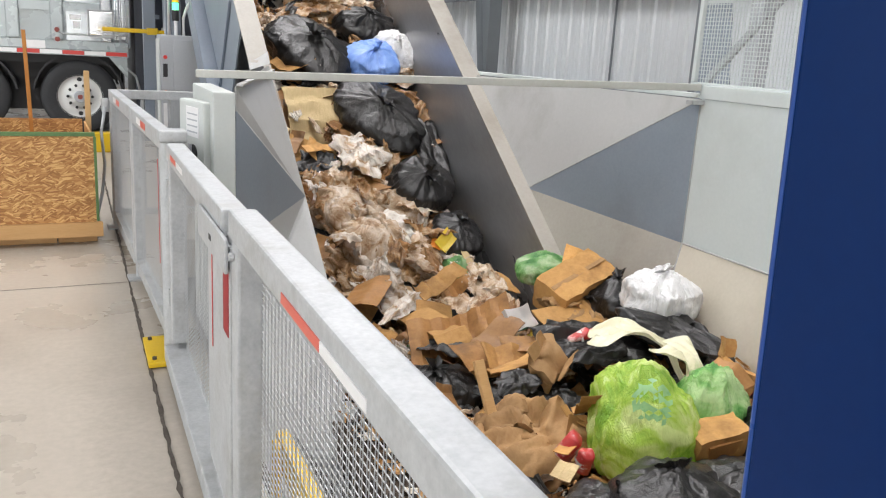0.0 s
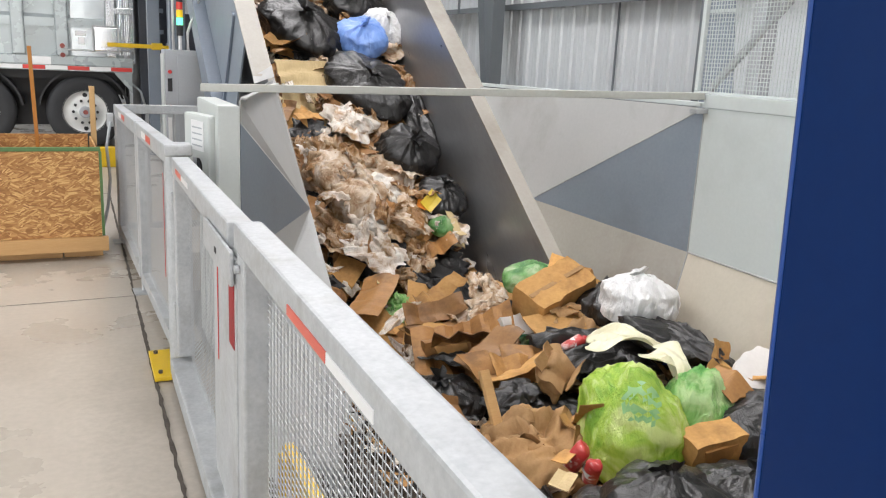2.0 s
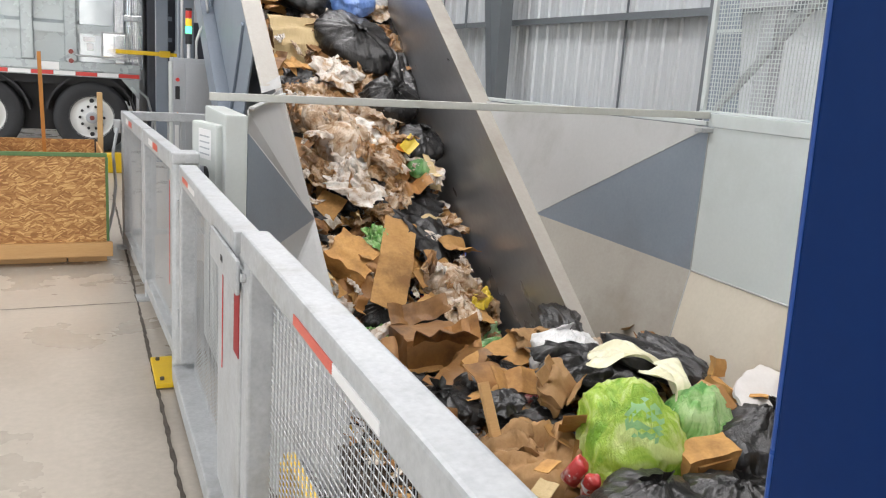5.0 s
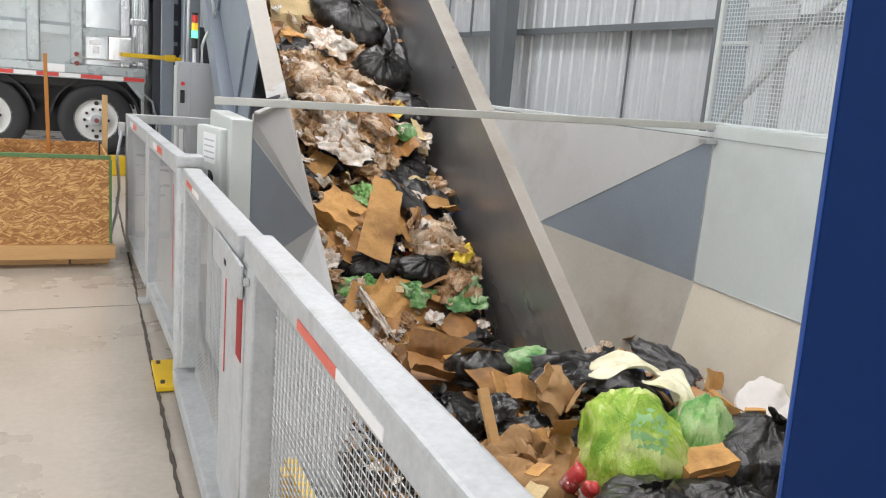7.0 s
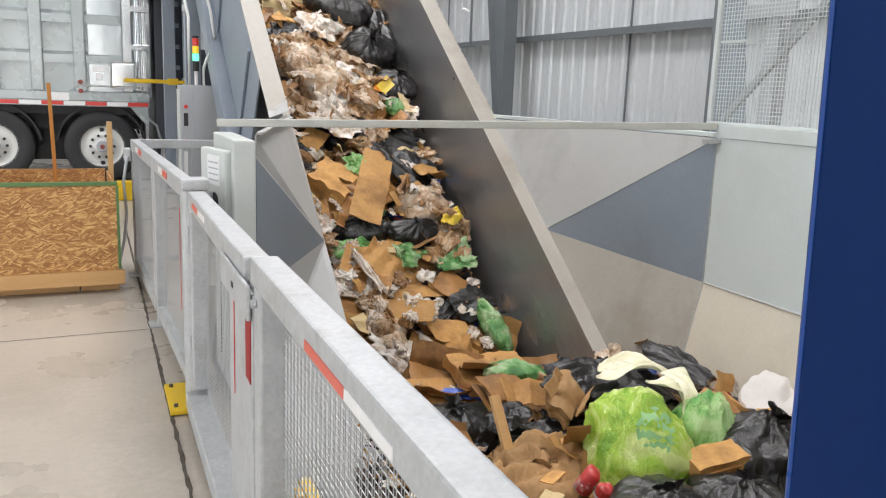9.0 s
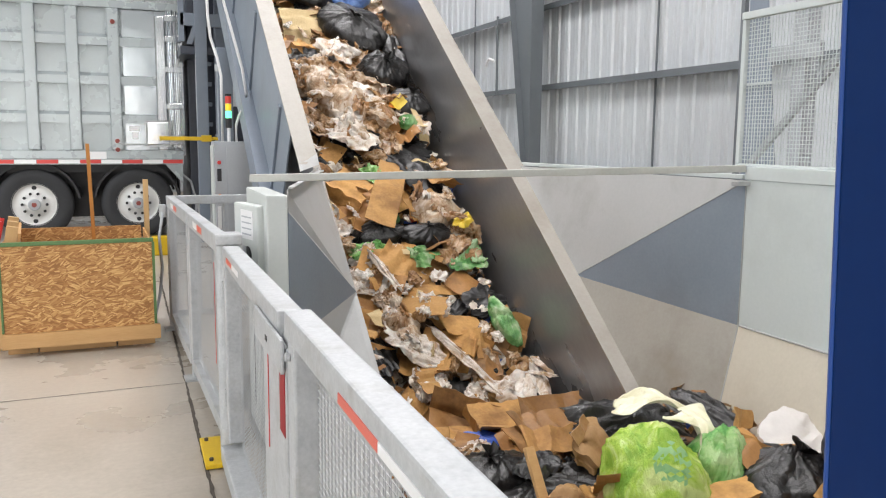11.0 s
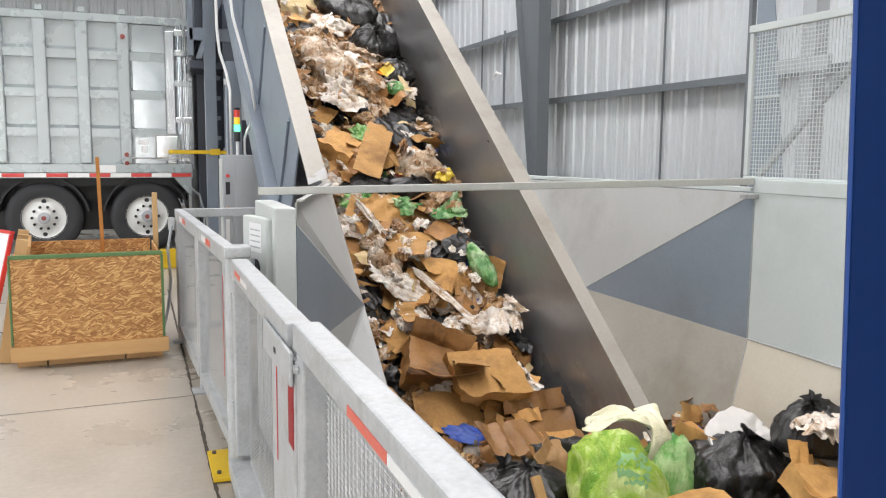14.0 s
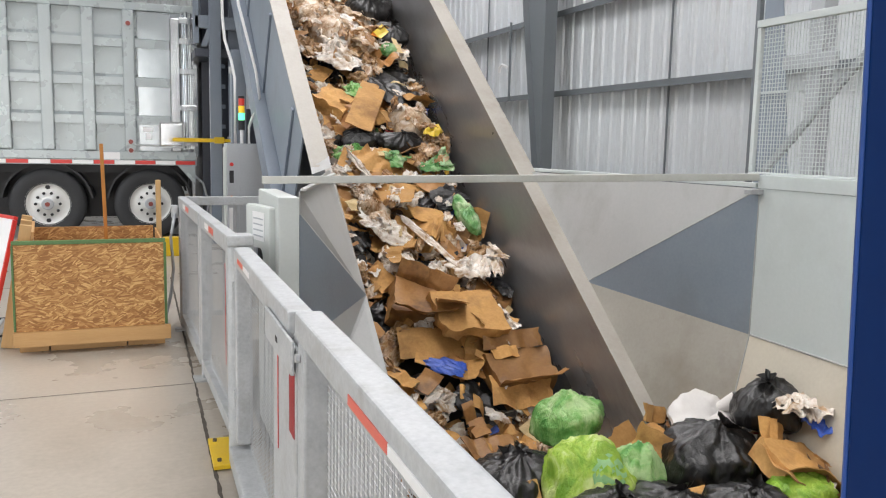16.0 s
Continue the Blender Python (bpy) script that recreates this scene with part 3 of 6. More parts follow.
part("hook", tube([(-0.05, 0.02, 3.05), (-0.12, 0.1, 3.1), (-0.12, 0.2, 3.05), (-0.12, 0.24, 2.96)], 0.03), M["white"], wp)

wall_n = mesh_ob("wall_north", boxes(((-14, 24.0, 0), (7, 24.2, 9))), M["siding"])
tagged(wall_n, "white ribbed siding wall behind the trailer", "wall", kind="structure")
sh2 = ribbed_sheet(0.998, 8.4)
bmesh.ops.rotate(sh2, verts=sh2.verts, cent=(0, 0, 0), matrix=Matrix.Rotation(radians(90), 3, "Z"))
n_sheet = part("panel", sh2, M["siding"], wall_n)
n_sheet.location = (-13.0, 23.97, 0.3)
for i in range(1, 20):
    s = new("panel", n_sheet.data)
    s.parent = wall_n
    s.location = (-13.0 + i, 23.97, 0.3)
tagged(mesh_ob("wall_girt", boxes(((-14, 23.75, 4.6), (7, 23.93, 4.72))), M["girt"]), "grey painted steel girt along the back wall", "girt", "girts of the back wall")
tagged(mesh_ob("wall_west", boxes(((-14.2, -9.2, 0), (-14, 2.0, 9)), ((-14.2, 10.0, 0), (-14, 24.2, 9)), ((-14.2, 2.0, 5.4), (-14, 10.0, 9))), M["siding"]), "white metal siding wall with an open truck door", "wall", kind="structure")
tagged(mesh_ob("wall_south", boxes(((-14, -9.2, 0), (-9, -9, 9)), ((1.0, -9.2, 0), (7.2, -9, 9)), ((-9, -9.2, 5.4), (1.0, -9, 9))), M["siding"]), "white metal siding wall with an open truck door", "wall", kind="structure")
ceiling = mesh_ob("ceiling", boxes(((-14, -9, 8.5), (7.2, 24.2, 8.6))), M["roof"])
tagged(ceiling, "white insulated metal roof lining", "ceiling", kind="structure")
# glowing panels at the assumed skylights, the added fifth included
for sx, sy in SKYLIGHTS:
    k = tagged(mesh_ob("skylight", box((sx - 1.25, sy - 3.1, 8.41), (sx + 1.25, sy + 3.1, 8.47)), M["skylight"]), "unseen bright translucent skylight panel in the roof", "skylight", kind="structure")
for y in (0.2, 6.8, 13.55, 20.5):
    tagged(mesh_ob("rafter", boxes(((-14, y - 0.12, 7.7), (7, y + 0.12, 7.73)), ((-14, y - 0.01, 7.73), (7, y + 0.01, 8.36)), ((-14, y - 0.12, 8.36), (7, y + 0.12, 8.39))), M["girt"]), "grey steel roof rafter", "rafter", "roof rafters", kind="structure")

# ---- guard fence ----
WIRE_P = 0.019


def mesh_panel(y0, y1, z0, z1, x, pitch=WIRE_P, r=0.0009):
    """Woven wire between two heights, in the plane x."""
    verts, faces = [], []

    def bar(a, b):
        k = len(verts)
        d = 1 if abs(a[1] - b[1]) > abs(a[2] - b[2]) else 2
        for p in (a, b):
            for s, q in ((-r, -r), (r, -r), (r, r), (-r, r)):
                verts.append((p[0] + s, p[1], p[2] + q) if d == 1 else (p[0] + s, p[1] + q, p[2]))
        for i in range(4):
            j = (i + 1) % 4
            faces.append((k + i, k + j, k + 4 + j, k + 4 + i))

    for i in range(1, int((y1 - y0) / pitch)):
        bar((x + (i % 2) * 0.002, y0 + i * pitch, z0), (x + (i % 2) * 0.002, y0 + i * pitch, z1))
    for i in range(1, int((z1 - z0) / pitch)):
        bar((x + 0.001, y0, z0 + i * pitch), (x + 0.001, y1, z0 + i * pitch))
    me = bpy.data.meshes.new("wire_mesh")
    me.from_pydata(verts, [], faces)
    return me


def wire_part(parent, y0, y1, z0, z1, x, pitch=WIRE_P, r=0.0009, mat="galv_wire"):
    me = mesh_panel(y0, y1, z0, z1, x, pitch, r)
    me.materials.append(M[mat])
    ob = new("wire_mesh", me)
    ob.parent = parent
    return tagged(ob, kind="stuff")


def tape(parent, y0, y1, z0, z1, x, mat, name="reflector"):
    return part(name, boxes(((x - 0.0022, y0, z0), (x, y1, z1))), M[mat], parent)


XL, XR = 0.42, 0.497
# fixed near panel
near = thing("guard_fence_panel", pose(0, 0, 0), "galvanised steel guard panel with woven wire infill", "fence panel", "guard fence panels")
part("top_rail", box((XL, 0.35, 0.995), (XR, 2.325, 1.07), 0.008), M["galv"], near)
part("post", box((XL + 0.004, 2.205, 0.0), (XR - 0.004, 2.298, 0.994), 0.008), M["galv"], near)
part("post", box((XL + 0.004, 0.55, 0.0), (XR - 0.004, 0.63, 0.994), 0.008), M["galv"], near)
part("bottom_rail", box((XL + 0.002, 0.632, 0.05), (XR - 0.002, 2.203, 0.13), 0.008), M["galv"], near)
wire_part(near, 0.632, 2.204, 0.13, 0.995, 0.487)
tape(near, 1.405, 1.69, 1.006, 1.028, XL, "salmon")
tape(near, 1.155, 1.402, 1.006, 1.028, XL, "white")
# latch plates on the panel's post
part("latch_tongue", box((XL + 0.014, 2.3, 0.9), (XL + 0.03, 2.42, 0.985), 0.003), M["galv"], near)
bolt = cyl(0.012, 0.012, "x", 10, (XL - 0.004, 2.255, 0.955))
part("bolt", bolt, M["galv"], near)

# low yellow rail behind the panel
kr = thing("kick_rail", pose(0, 0, 0), "low yellow painted steel kick rail behind the fence", "rail")
part("rail", box((0.585, 0.7, 0.22), (0.625, 2.46, 0.33), 0.006), M["yellow"], kr)
for py in (0.8, 1.6, 2.36):
    part("post", box((0.565, py, 0.0), (0.584, py + 0.06, 0.32), 0.003), M["yellow"], kr)
# swing gate
gate = thing("guard_gate", pose(0, 0, 0), "closed galvanised swing gate with woven wire infill", "gate")
part("top_rail", box((XL, 2.44, 0.965), (XR, 3.93, 1.045), 0.008), M["galv"], gate)
part("stile", box((XL + 0.002, 2.312, 0.10), (XR - 0.003, 2.47, 0.964), 0.008), M["galv"], gate)
part("stile", box((XL + 0.003, 3.86, 0.12), (XR - 0.003, 3.93, 0.964), 0.008), M["galv"], gate)
part("bottom_rail", box((XL - 0.03, 2.33, 0.015), (XR - 0.003, 3.93, 0.095), 0.008), M["galv"], gate)
part("mid_stile", box((XL + 0.012, 2.76, 0.12), (XR - 0.02, 2.79, 0.964), 0.004), M["galv"], gate)
wire_part(gate, 2.79, 3.86, 0.097, 0.966, 0.48)
part("kick_plate", box((XL + 0.01, 2.47, 0.12), (XL + 0.018, 2.758, 0.964)), M["galv"], gate)
part("latch_plate", box((XL - 0.014, 2.302, 0.893), (XL - 0.003, 2.81, 0.99), 0.004), M["galv"], gate)
part("latch_slot", boxes(((XL - 0.0155, 2.54, 0.93), (XL - 0.014, 2.575, 0.947))), M["black"], gate)
tape(gate, 2.33, 2.412, 0.7, 0.89, XL + 0.002, "dark_red")
tape(gate, 2.665, 2.672, 0.55, 0.93, XL + 0.0085, "red")
tape(gate, 3.55, 3.76, 0.995, 1.016, XL, "salmon")
tape(gate, 3.34, 3.548, 0.995, 1.016, XL, "white")

# hinge post with its floor plate
hp = thing("gate_hinge_post", pose(0, 0, 0), "thick galvanised hinge post with a yellow floor plate", "post")
part("shaft", cyl(0.057, 1.04, "z", 24, (0.455, 4.02, 0.52)), M["galv"], hp, smooth=False)
part("cap", box((0.393, 3.96, 1.04), (0.517, 4.085, 1.095), 0.01), M["galv"], hp)
part("floor_plate", box((0.315, 3.87, 0.006), (0.425, 4.24, 0.03), 0.004), M["yellow"], hp, "yellow painted floor plate")
for by in (3.92, 4.19):
    part("bolt", cyl(0.01, 0.014, "z", 8, (0.345, by, 0.036)), M["joint"], hp)
part("hinge", box((XL - 0.005, 3.935, 0.28), (XR + 0.005, 3.965, 0.36), 0.004), M["galv"], hp)
part("hinge", box((XL - 0.005, 3.935, 0.8), (XR + 0.005, 3.965, 0.88), 0.004), M["galv"], hp)
tape(hp, 4.085, 4.092, 0.45, 0.95, 0.397, "red")


def far_panel(y0, y1, x0, x1):
    """Panel that runs a little askew."""
    L = math.hypot(x1 - x0, y1 - y0)
    p = thing("guard_fence_panel", pose(x0, y0, 0, 0, 0, -math.degrees(math.atan2(x1 - x0, y1 - y0))), "galvanised steel guard panel with woven wire infill", "fence panel", "guard fence panels")
    part("top_rail", box((0, 0, 0.985), (0.065, L, 1.07), 0.008), M["galv"], p)
    part("post", box((0.003, 0, 0.10), (0.062, 0.06, 0.984), 0.006), M["galv"], p)
    part("post", box((0.003, L - 0.06, 0.0), (0.062, L, 0.984), 0.006), M["galv"], p)
    part("bottom_rail", box((0.003, 0.062, 0.06), (0.062, L - 0.062, 0.13), 0.006), M["galv"], p)
    wire_part(p, 0.06, L - 0.06, 0.13, 0.985, 0.04)
    tape(p, L * 0.45, L * 0.6, 1.01, 1.045, 0.0, "salmon")
    tape(p, L * 0.6 + 0.002, L * 0.75, 1.01, 1.045, 0.0, "white")
    part("foot", box((-0.05, L - 0.12, 0.0), (0.1, L + 0.02, 0.012)), M["galv"], p)
    return p


far_panel(4.11, 5.46, 0.415, 0.362)
far_panel(5.50, 6.93, 0.360, 0.302)
back = thing("guard_railing", pose(0.30, 6.98, 0), "galvanised railing with upright bars", "railing")
part("top_rail", box((0, 0, 1.0), (0.85, 0.06, 1.07), 0.006), M["galv"], back)
part("post", box((0, -0.003, 0), (0.06, 0.063, 0.998), 0.006), M["galv"], back)
part("bottom_rail", box((0.062, 0.008, 0.08), (0.85, 0.052, 0.13), 0.006), M["galv"], back)
for i in range(7):
    part("baluster", cyl(0.009, 0.87, "z", 8, (0.15 + i * 0.1, 0.03, 0.565)), M["galv"], back)
part("latch_box", box((-0.055, -0.02, 0.9), (-0.003, 0.07, 1.0), 0.006), M["galv"], back)
cab_ = thing("power_cable", pose(0, 0, 0), "grey flexible cable hanging down the fence corner", "cable")
part("cord", tube([(0.27, 6.95, 0.94), (0.235, 6.93, 0.75), (0.25, 6.9, 0.5), (0.225, 6.86, 0.3), (0.18, 6.82, 0.12), (0.2, 6.74, 0.02)], 0.012), M["panel_grey"], cab_, smooth=True)
yb = thing("bollard_base", pose(0.365, 11.3, 0), "yellow painted steel bollard behind the fence", "bollard")
part("tube", box((-0.1, -0.08, 0), (0.1, 0.08, 0.25), 0.02), M["yellow"], yb)

# ---- blue machine housing beside the viewer ----
bh = thing("blue_machine_housing", pose(0.533, 0.517, 0, 0, -2.6, 0), "deep blue enamelled steel machine housing", "machine housing")
part("side_panel", box((0.0, -1.6, 0.0), (0.5, 0.0, 3.2), 0.004), M["blue"], bh)
# thin lighter rod stands in for light caught by the rounded edge
part("edge_trim", cyl(0.0026, 3.2, "z", 8, (0.002, 0.0, 1.6)), M["blue_edge"], bh)

# ---- loading hopper ----
ZR = 1.335
LX, RX = 1.33, 2.83


def rim(y):
    return 1.23 + 0.745 * (y - 5.85)


hop = thing("loading_hopper", pose(0, 0, 0), "steel loading hopper of grey, slate and beige plates", "hopper")
YA = 5.99
TIP, CR, DR = (2.937, 5.03, 0.605), (3.2, 3.69, ZR), (3.2, 3.69, 0.52)
part("flare_plate", plate([(2.95, YA, ZR), TIP, CR]), M["grey_plate"], hop, "light grey upper flare plate")
# darker colour puts in the shade of this differently angled face
part("flare_plate", plate([TIP, DR, CR]), M["slate_plate"], hop, "slate-toned triangular flare plate, its turned face shaded by colour")
ER = (2.93, 3.62, -0.42)
# dirt plus a colour lowered to imitate the dimmer light down here
part("flare_plate", plate([TIP, ER, DR]), M["flange"], hop, "dusty grey lower flare plate, darkened for the dim pit")
part("side_plate", box((3.2, -1.0, 0.52), (3.212, 3.69, ZR)), M["pale_plate"], hop, "pale green-grey upright side plate")
part("slope_plate", plate([(3.2, 3.69, 0.518), (2.93, 3.62, -0.42), (2.93, -1.0, -0.42), (3.2, -1.0, 0.518)]), M["beige_plate"], hop, "worn beige sloping bottom plate")
part("rim_cap", box((3.195, -1.0, ZR + 0.002), (3.30, 3.7, ZR + 0.075), 0.004), M["pale_plate"], hop)
part("rim_cap", box((0, 0, 0), (0.05, 2.35, 0.025), 0.004, pose(3.205, 3.73, ZR + 0.004, 0, 0, 5.6)), M["pale_plate"], hop)
part("weld_bead", tube([CR, (3.197, 3.688, 0.9), DR], 0.005, 6), M["weld"], hop)
part("weld_bead", tube([DR, (3.196, 2.4, 0.516), (3.196, 0.6, 0.516)], 0.005, 6), M["weld"], hop)
part("weld_bead", tube([DR, ER], 0.005, 6), M["weld"], hop)
part("weld_bead", tube([TIP, CR], 0.0035, 6), M["weld"], hop)
# its mate on the fence side
TL, CL, DL = (LX - 0.01, 4.93, 0.60), (0.735, 3.97, 1.19), (0.735, 3.97, 0.55)
part("flare_plate", plate([CL, TL, (LX - 0.01, YA, ZR), (0.735, 3.97, 1.30)]), M["grey_plate"], hop, "light grey upper flare plate")
# same shading by colour for the mirrored triangle
part("flare_plate", plate([DL, TL, CL]), M["slate_plate"], hop, "slate-toned triangular flare plate, its turned face shaded by colour")
part("flare_plate", plate([(LX - 0.01, 3.5, -0.5), TL, DL, (0.735, 3.9, 0.0), (0.8, 3.6, -0.4)]), M["grey_plate"], hop, "light grey lower flare plate")
part("slope_plate", plate([(0.62, -1.0, -0.02), (LX, -1.0, -0.6), (LX, 3.95, -0.6), (0.62, 3.95, -0.02)]), M["chute_plate"], hop, "scuffed dark sloping side plate")
part("end_plate", box((0.62, -1.15, -1.0), (3.3, -1.05, 0.9)), M["grey_plate"], hop)
part("rim_cap", box((0, 0, 0), (0.03, 2.1, 0.012), 0.003, pose(0.737, 3.98, 1.3, 0, 0, -16.5)), M["grey_plate"], hop)
# bar across the mouth
bar = thing("safety_bar", pose(0, 0, 0), "pale grey square steel bar across the hopper mouth", "bar")
b0, b1 = Vector((0.60, 4.285, 1.335)), Vector((3.19, 3.70, 1.395))
ang = math.degrees(math.atan2(b1.y - b0.y, b1.x - b0.x))
part("beam", box((0, -0.019, -0.016), ((b1 - b0).length, 0.019, 0.022), 0.004, Matrix.Translation(b0) @ Matrix.Rotation(radians(ang), 4, "Z") @ Matrix.Rotation(-math.asin((b1.z - b0.z) / (b1 - b0).length), 4, "Y")), M["bar_paint"], bar)
part("end_bracket", box((3.12, 3.66, ZR - 0.03), (3.24, 3.72, ZR - 0.005), 0.003), M["galv"], bar)

# ---- conveyor ----
ANG = math.degrees(math.atan(0.745))
CONV = pose(0, 5.85, 1.23, ANG, 0, 0)
conv = thing("incline_conveyor", CONV, "steep steel conveyor with deep plate side walls", "conveyor")
Y0c, Y1c, DEP = -3.2, 11.5, 1.06
part("side_wall", box((RX, Y0c, -DEP - 0.2), (RX + 0.012, Y1c, -0.004)), M["chute_plate"], conv, "scuffed grey inner side plate")
part("side_wall", box((LX - 0.012, Y0c, -DEP - 0.2), (LX, Y1c, -0.004)), M["chute_plate"], conv, "scuffed grey inner side plate")
part("side_flange", box((RX - 0.004, Y0c, -0.004), (2.985, Y1c, 0.008), 0.003), M["flange"], conv, "light grey top flange")
part("side_flange", box((1.18, 0.19, -0.004), (LX + 0.004, Y1c, 0.008), 0.003), M["flange"], conv, "light grey top flange")
part("side_flange", box((LX - 0.05, Y0c, -0.004), (LX + 0.004, 0.188, 0.006), 0.002), M["flange"], conv, "light grey top flange")
part("flange_gusset", plate([(1.18, 0.19, 0.01), (LX, 0.19, 0.01), (LX, 0.30, 0.03), (1.18, 0.12, 0.0)]), M["grey_plate"], conv)
part("outer_plate", box((1.185, 0.6, -0.9), (1.197, Y1c, -0.006)), M["slate_plate"], conv, "slate blue outer side plate")
part("outer_plate", box((2.95, 0.2, -0.9), (2.962, Y1c, -0.004)), M["frame_blue"], conv, "slate blue outer side plate")
for i in range(7):
    part("stiffener", box((1.162, 1.0 + i * 1.5, -0.9), (1.183, 1.05 + i * 1.5, -0.06), 0.004), M["frame_blue"], conv)
part("lower_chord", box((1.07, 0.0, -1.15), (1.19, Y1c, -0.902), 0.006), M["frame_blue"], conv)
part("lower_chord", box((2.95, 0.0, -1.15), (3.07, Y1c, -0.9), 0.006), M["frame_blue"], conv)
part("belt", box((LX + 0.01, Y0c, -DEP - 0.03), (RX - 0.01, Y1c, -DEP)), M["belt"], conv, "worn black rubber belt")
for lx in (1.06, 3.01):
    for yy, hh in ((9.6, 4.0), (12.6, 6.2)):
        leg = thing("conveyor_leg", pose(lx, yy, 0), "blue-grey steel leg under the conveyor", "support leg", "conveyor legs")
        top = rim(yy) - 1.5
        part("shaft", box((-0.08, -0.08, 0.02), (0.08, 0.08, top), 0.006), M["frame_blue"], leg)
        part("foot_plate", box((-0.15, -0.15, 0), (0.15, 0.15, 0.02)), M["frame_blue"], leg)

# ---- enclosures by the hopper ----
en = thing("disconnect_enclosure", pose(0, 0, 0), "pale grey wall-mounted switch enclosure with a rotary handle", "electrical box")
part("body", box((0.625, 3.93, 0.0), (0.725, 4.62, 1.275), 0.008), M["cabinet"], en)
TURN = Matrix.Translation((0.6, 4.17, 0)) @ Matrix.Rotation(radians(14), 4, "Z") @ Matrix.Translation((-0.6, -4.17, 0))
part("switch_box", box((0.555, 4.02, 0.83), (0.61, 4.32, 1.22), 0.012, TURN), M["cabinet"], en)
knob = cyl(0.045, 0.012, "x", 20, (0.549, 4.14, 0.97))
bmesh.ops.transform(knob, verts=knob.verts, matrix=TURN)
sw = part("switch_knob", knob, M["black"], en, "dark round rotary switch")
part("knob_handle", box((0.532, 4.125, 0.92), (0.542, 4.155, 1.02), 0.003, TURN), M["panel_grey"], sw)
part("warning_label", box((0.552, 4.07, 1.05), (0.5545, 4.22, 1.19), 0, TURN), M["white"], en)
for k in range(4):
    part("label_bar", box((0.5505, 4.085, 1.07 + k * 0.028), (0.5518, 4.205, 1.077 + k * 0.028), 0, TURN), M["panel_grey"], en)
part("door_seam", boxes(((0.622, 4.4, 0.12), (0.6245, 4.41, 1.2))), M["black"], en)
part("hinge", cyl(0.008, 0.06, "z", 8, (0.618, 4.55, 1.05)), M["cabinet"], en)

cp = thing("control_cabinet", pose(0.80, 8.2, 0), "grey floor-standing control cabinet with push buttons", "control cabinet")
part("body", box((0.0, 0.0, 0.0), (0.40, 0.35, 1.5), 0.008), M["panel_grey"], cp)
part("side_cover", box((-0.012, 0.03, 0.25), (-0.002, 0.32, 1.46), 0.004), M["cabinet"], cp)
part("door", box((0.11, -0.014, 0.05), (0.355, -0.002, 1.46), 0.004), M["panel_grey"], cp)
part("gauge", boxes(((0.02, -0.006, 1.12), (0.06, -0.002, 1.24))), M["black"], cp)
part("push_button", cyl(0.018, 0.02, "y", 12, (0.04, -0.01, 1.3)), M["red"], cp, "red push button")
part("push_button", cyl(0.018, 0.02, "y", 12, (0.04, -0.01, 0.98)), M["print_orange"], cp, "orange push button")
part("sticker", boxes(((0.015, -0.005, 0.66), (0.05, -0.002, 0.88))), M["white"], cp)
part("top_hinge", box((0.31, -0.03, 1.44), (0.36, 0.0, 1.52), 0.004), M["panel_grey"], cp)
sl = thing("stack_light", pose(0.95, 8.3, 1.47), "lit three-colour signal tower on a black base", "signal light")
part("pole", cyl(0.016, 0.16, "z", 12, (0, 0, 0.08)), M["white"], sl)
part("base", cyl(0.03, 0.09, "z", 16, (0, 0, 0.205)), M["black"], sl)
for nm, zz in (("lamp_green", 0.29), ("lamp_amber", 0.36), ("lamp_red", 0.43)):
    part(nm, cyl(0.029, 0.064, "z", 16, (0, 0, zz)), M[nm], sl)
part("cap", cyl(0.03, 0.02, "z", 16, (0, 0, 0.475)), M["black"], sl)
for k, pts in enumerate(([(0.89, 8.3, 1.5), (0.89, 8.3, 2.12), (0.86, 8.3, 2.28), (0.8, 8.3, 2.48), (0.78, 8.3, 2.7), (0.77, 8.3, 3.6), (0.77, 8.3, 4.6)], [(1.02, 8.3, 1.5), (1.02, 8.3, 1.66), (1.05, 8.3, 1.75), (1.11, 8.3, 1.85), (1.125, 8.3, 1.96), (1.09, 8.3, 2.2), (0.93, 8.3, 2.82), (0.9, 8.3, 3.1), (0.89, 8.3, 4.6)])):
    cd = thing("conduit", pose(0, 0, 0), "white rigid conduit rising from the control cabinet", "conduit", "conduits")
    part("pipe", tube(pts, 0.014, 10), M["white"], cd, smooth=True)
part("coupling", cyl(0.026, 0.06, "z", 10, (0.86, 8.32, 2.2)), M["galv"], cd)


# ---- right rim guard ----
mg = thing("mesh_guard", pose(3.27, 1.4, 1.415), "pale grey mesh guard panel with a diagonal brace", "guard panel")
part("bottom_rail", box((-0.012, 0, -0.004), (0.02, 2.46, 0.008), 0.002), M["pale_plate"], mg)
part("top_rail", box((-0.02, 0, 0.80), (0.02, 2.46, 0.84), 0.004), M["pale_plate"], mg)
part("post", box((-0.014, 2.43, 0.009), (0.014, 2.458, 0.798), 0.004), M["pale_plate"], mg)
part("post", box((-0.018, 0.9, 0.009), (0.018, 0.938, 0.798), 0.004), M["pale_plate"], mg)
part("brace", box((0.022, -0.6, -0.018), (0.05, 0.6, 0.018), 0.003, Matrix.Translation((0, 1.95, 0.42)) @ Matrix.Rotation(radians(-43), 4, "X")), M["panel_grey"], mg)
wire_part(mg, 0.0, 2.44, 0.008, 0.8, 0.0, 0.022, 0.0019, "pale_plate")
st = thing("support_tower", pose(4.6, 4.4, 0), "pale grey steel frame with a bolted cross arm behind the guard", "support tower")
part("post", box((-0.06, 0.29, 0), (0.06, 0.42, 5.2), 0.006), M["panel_grey"], st)
part("post", box((0.45, -0.2, 0), (0.6, -0.05, 5.2), 0.006), M["pale_plate"], st)
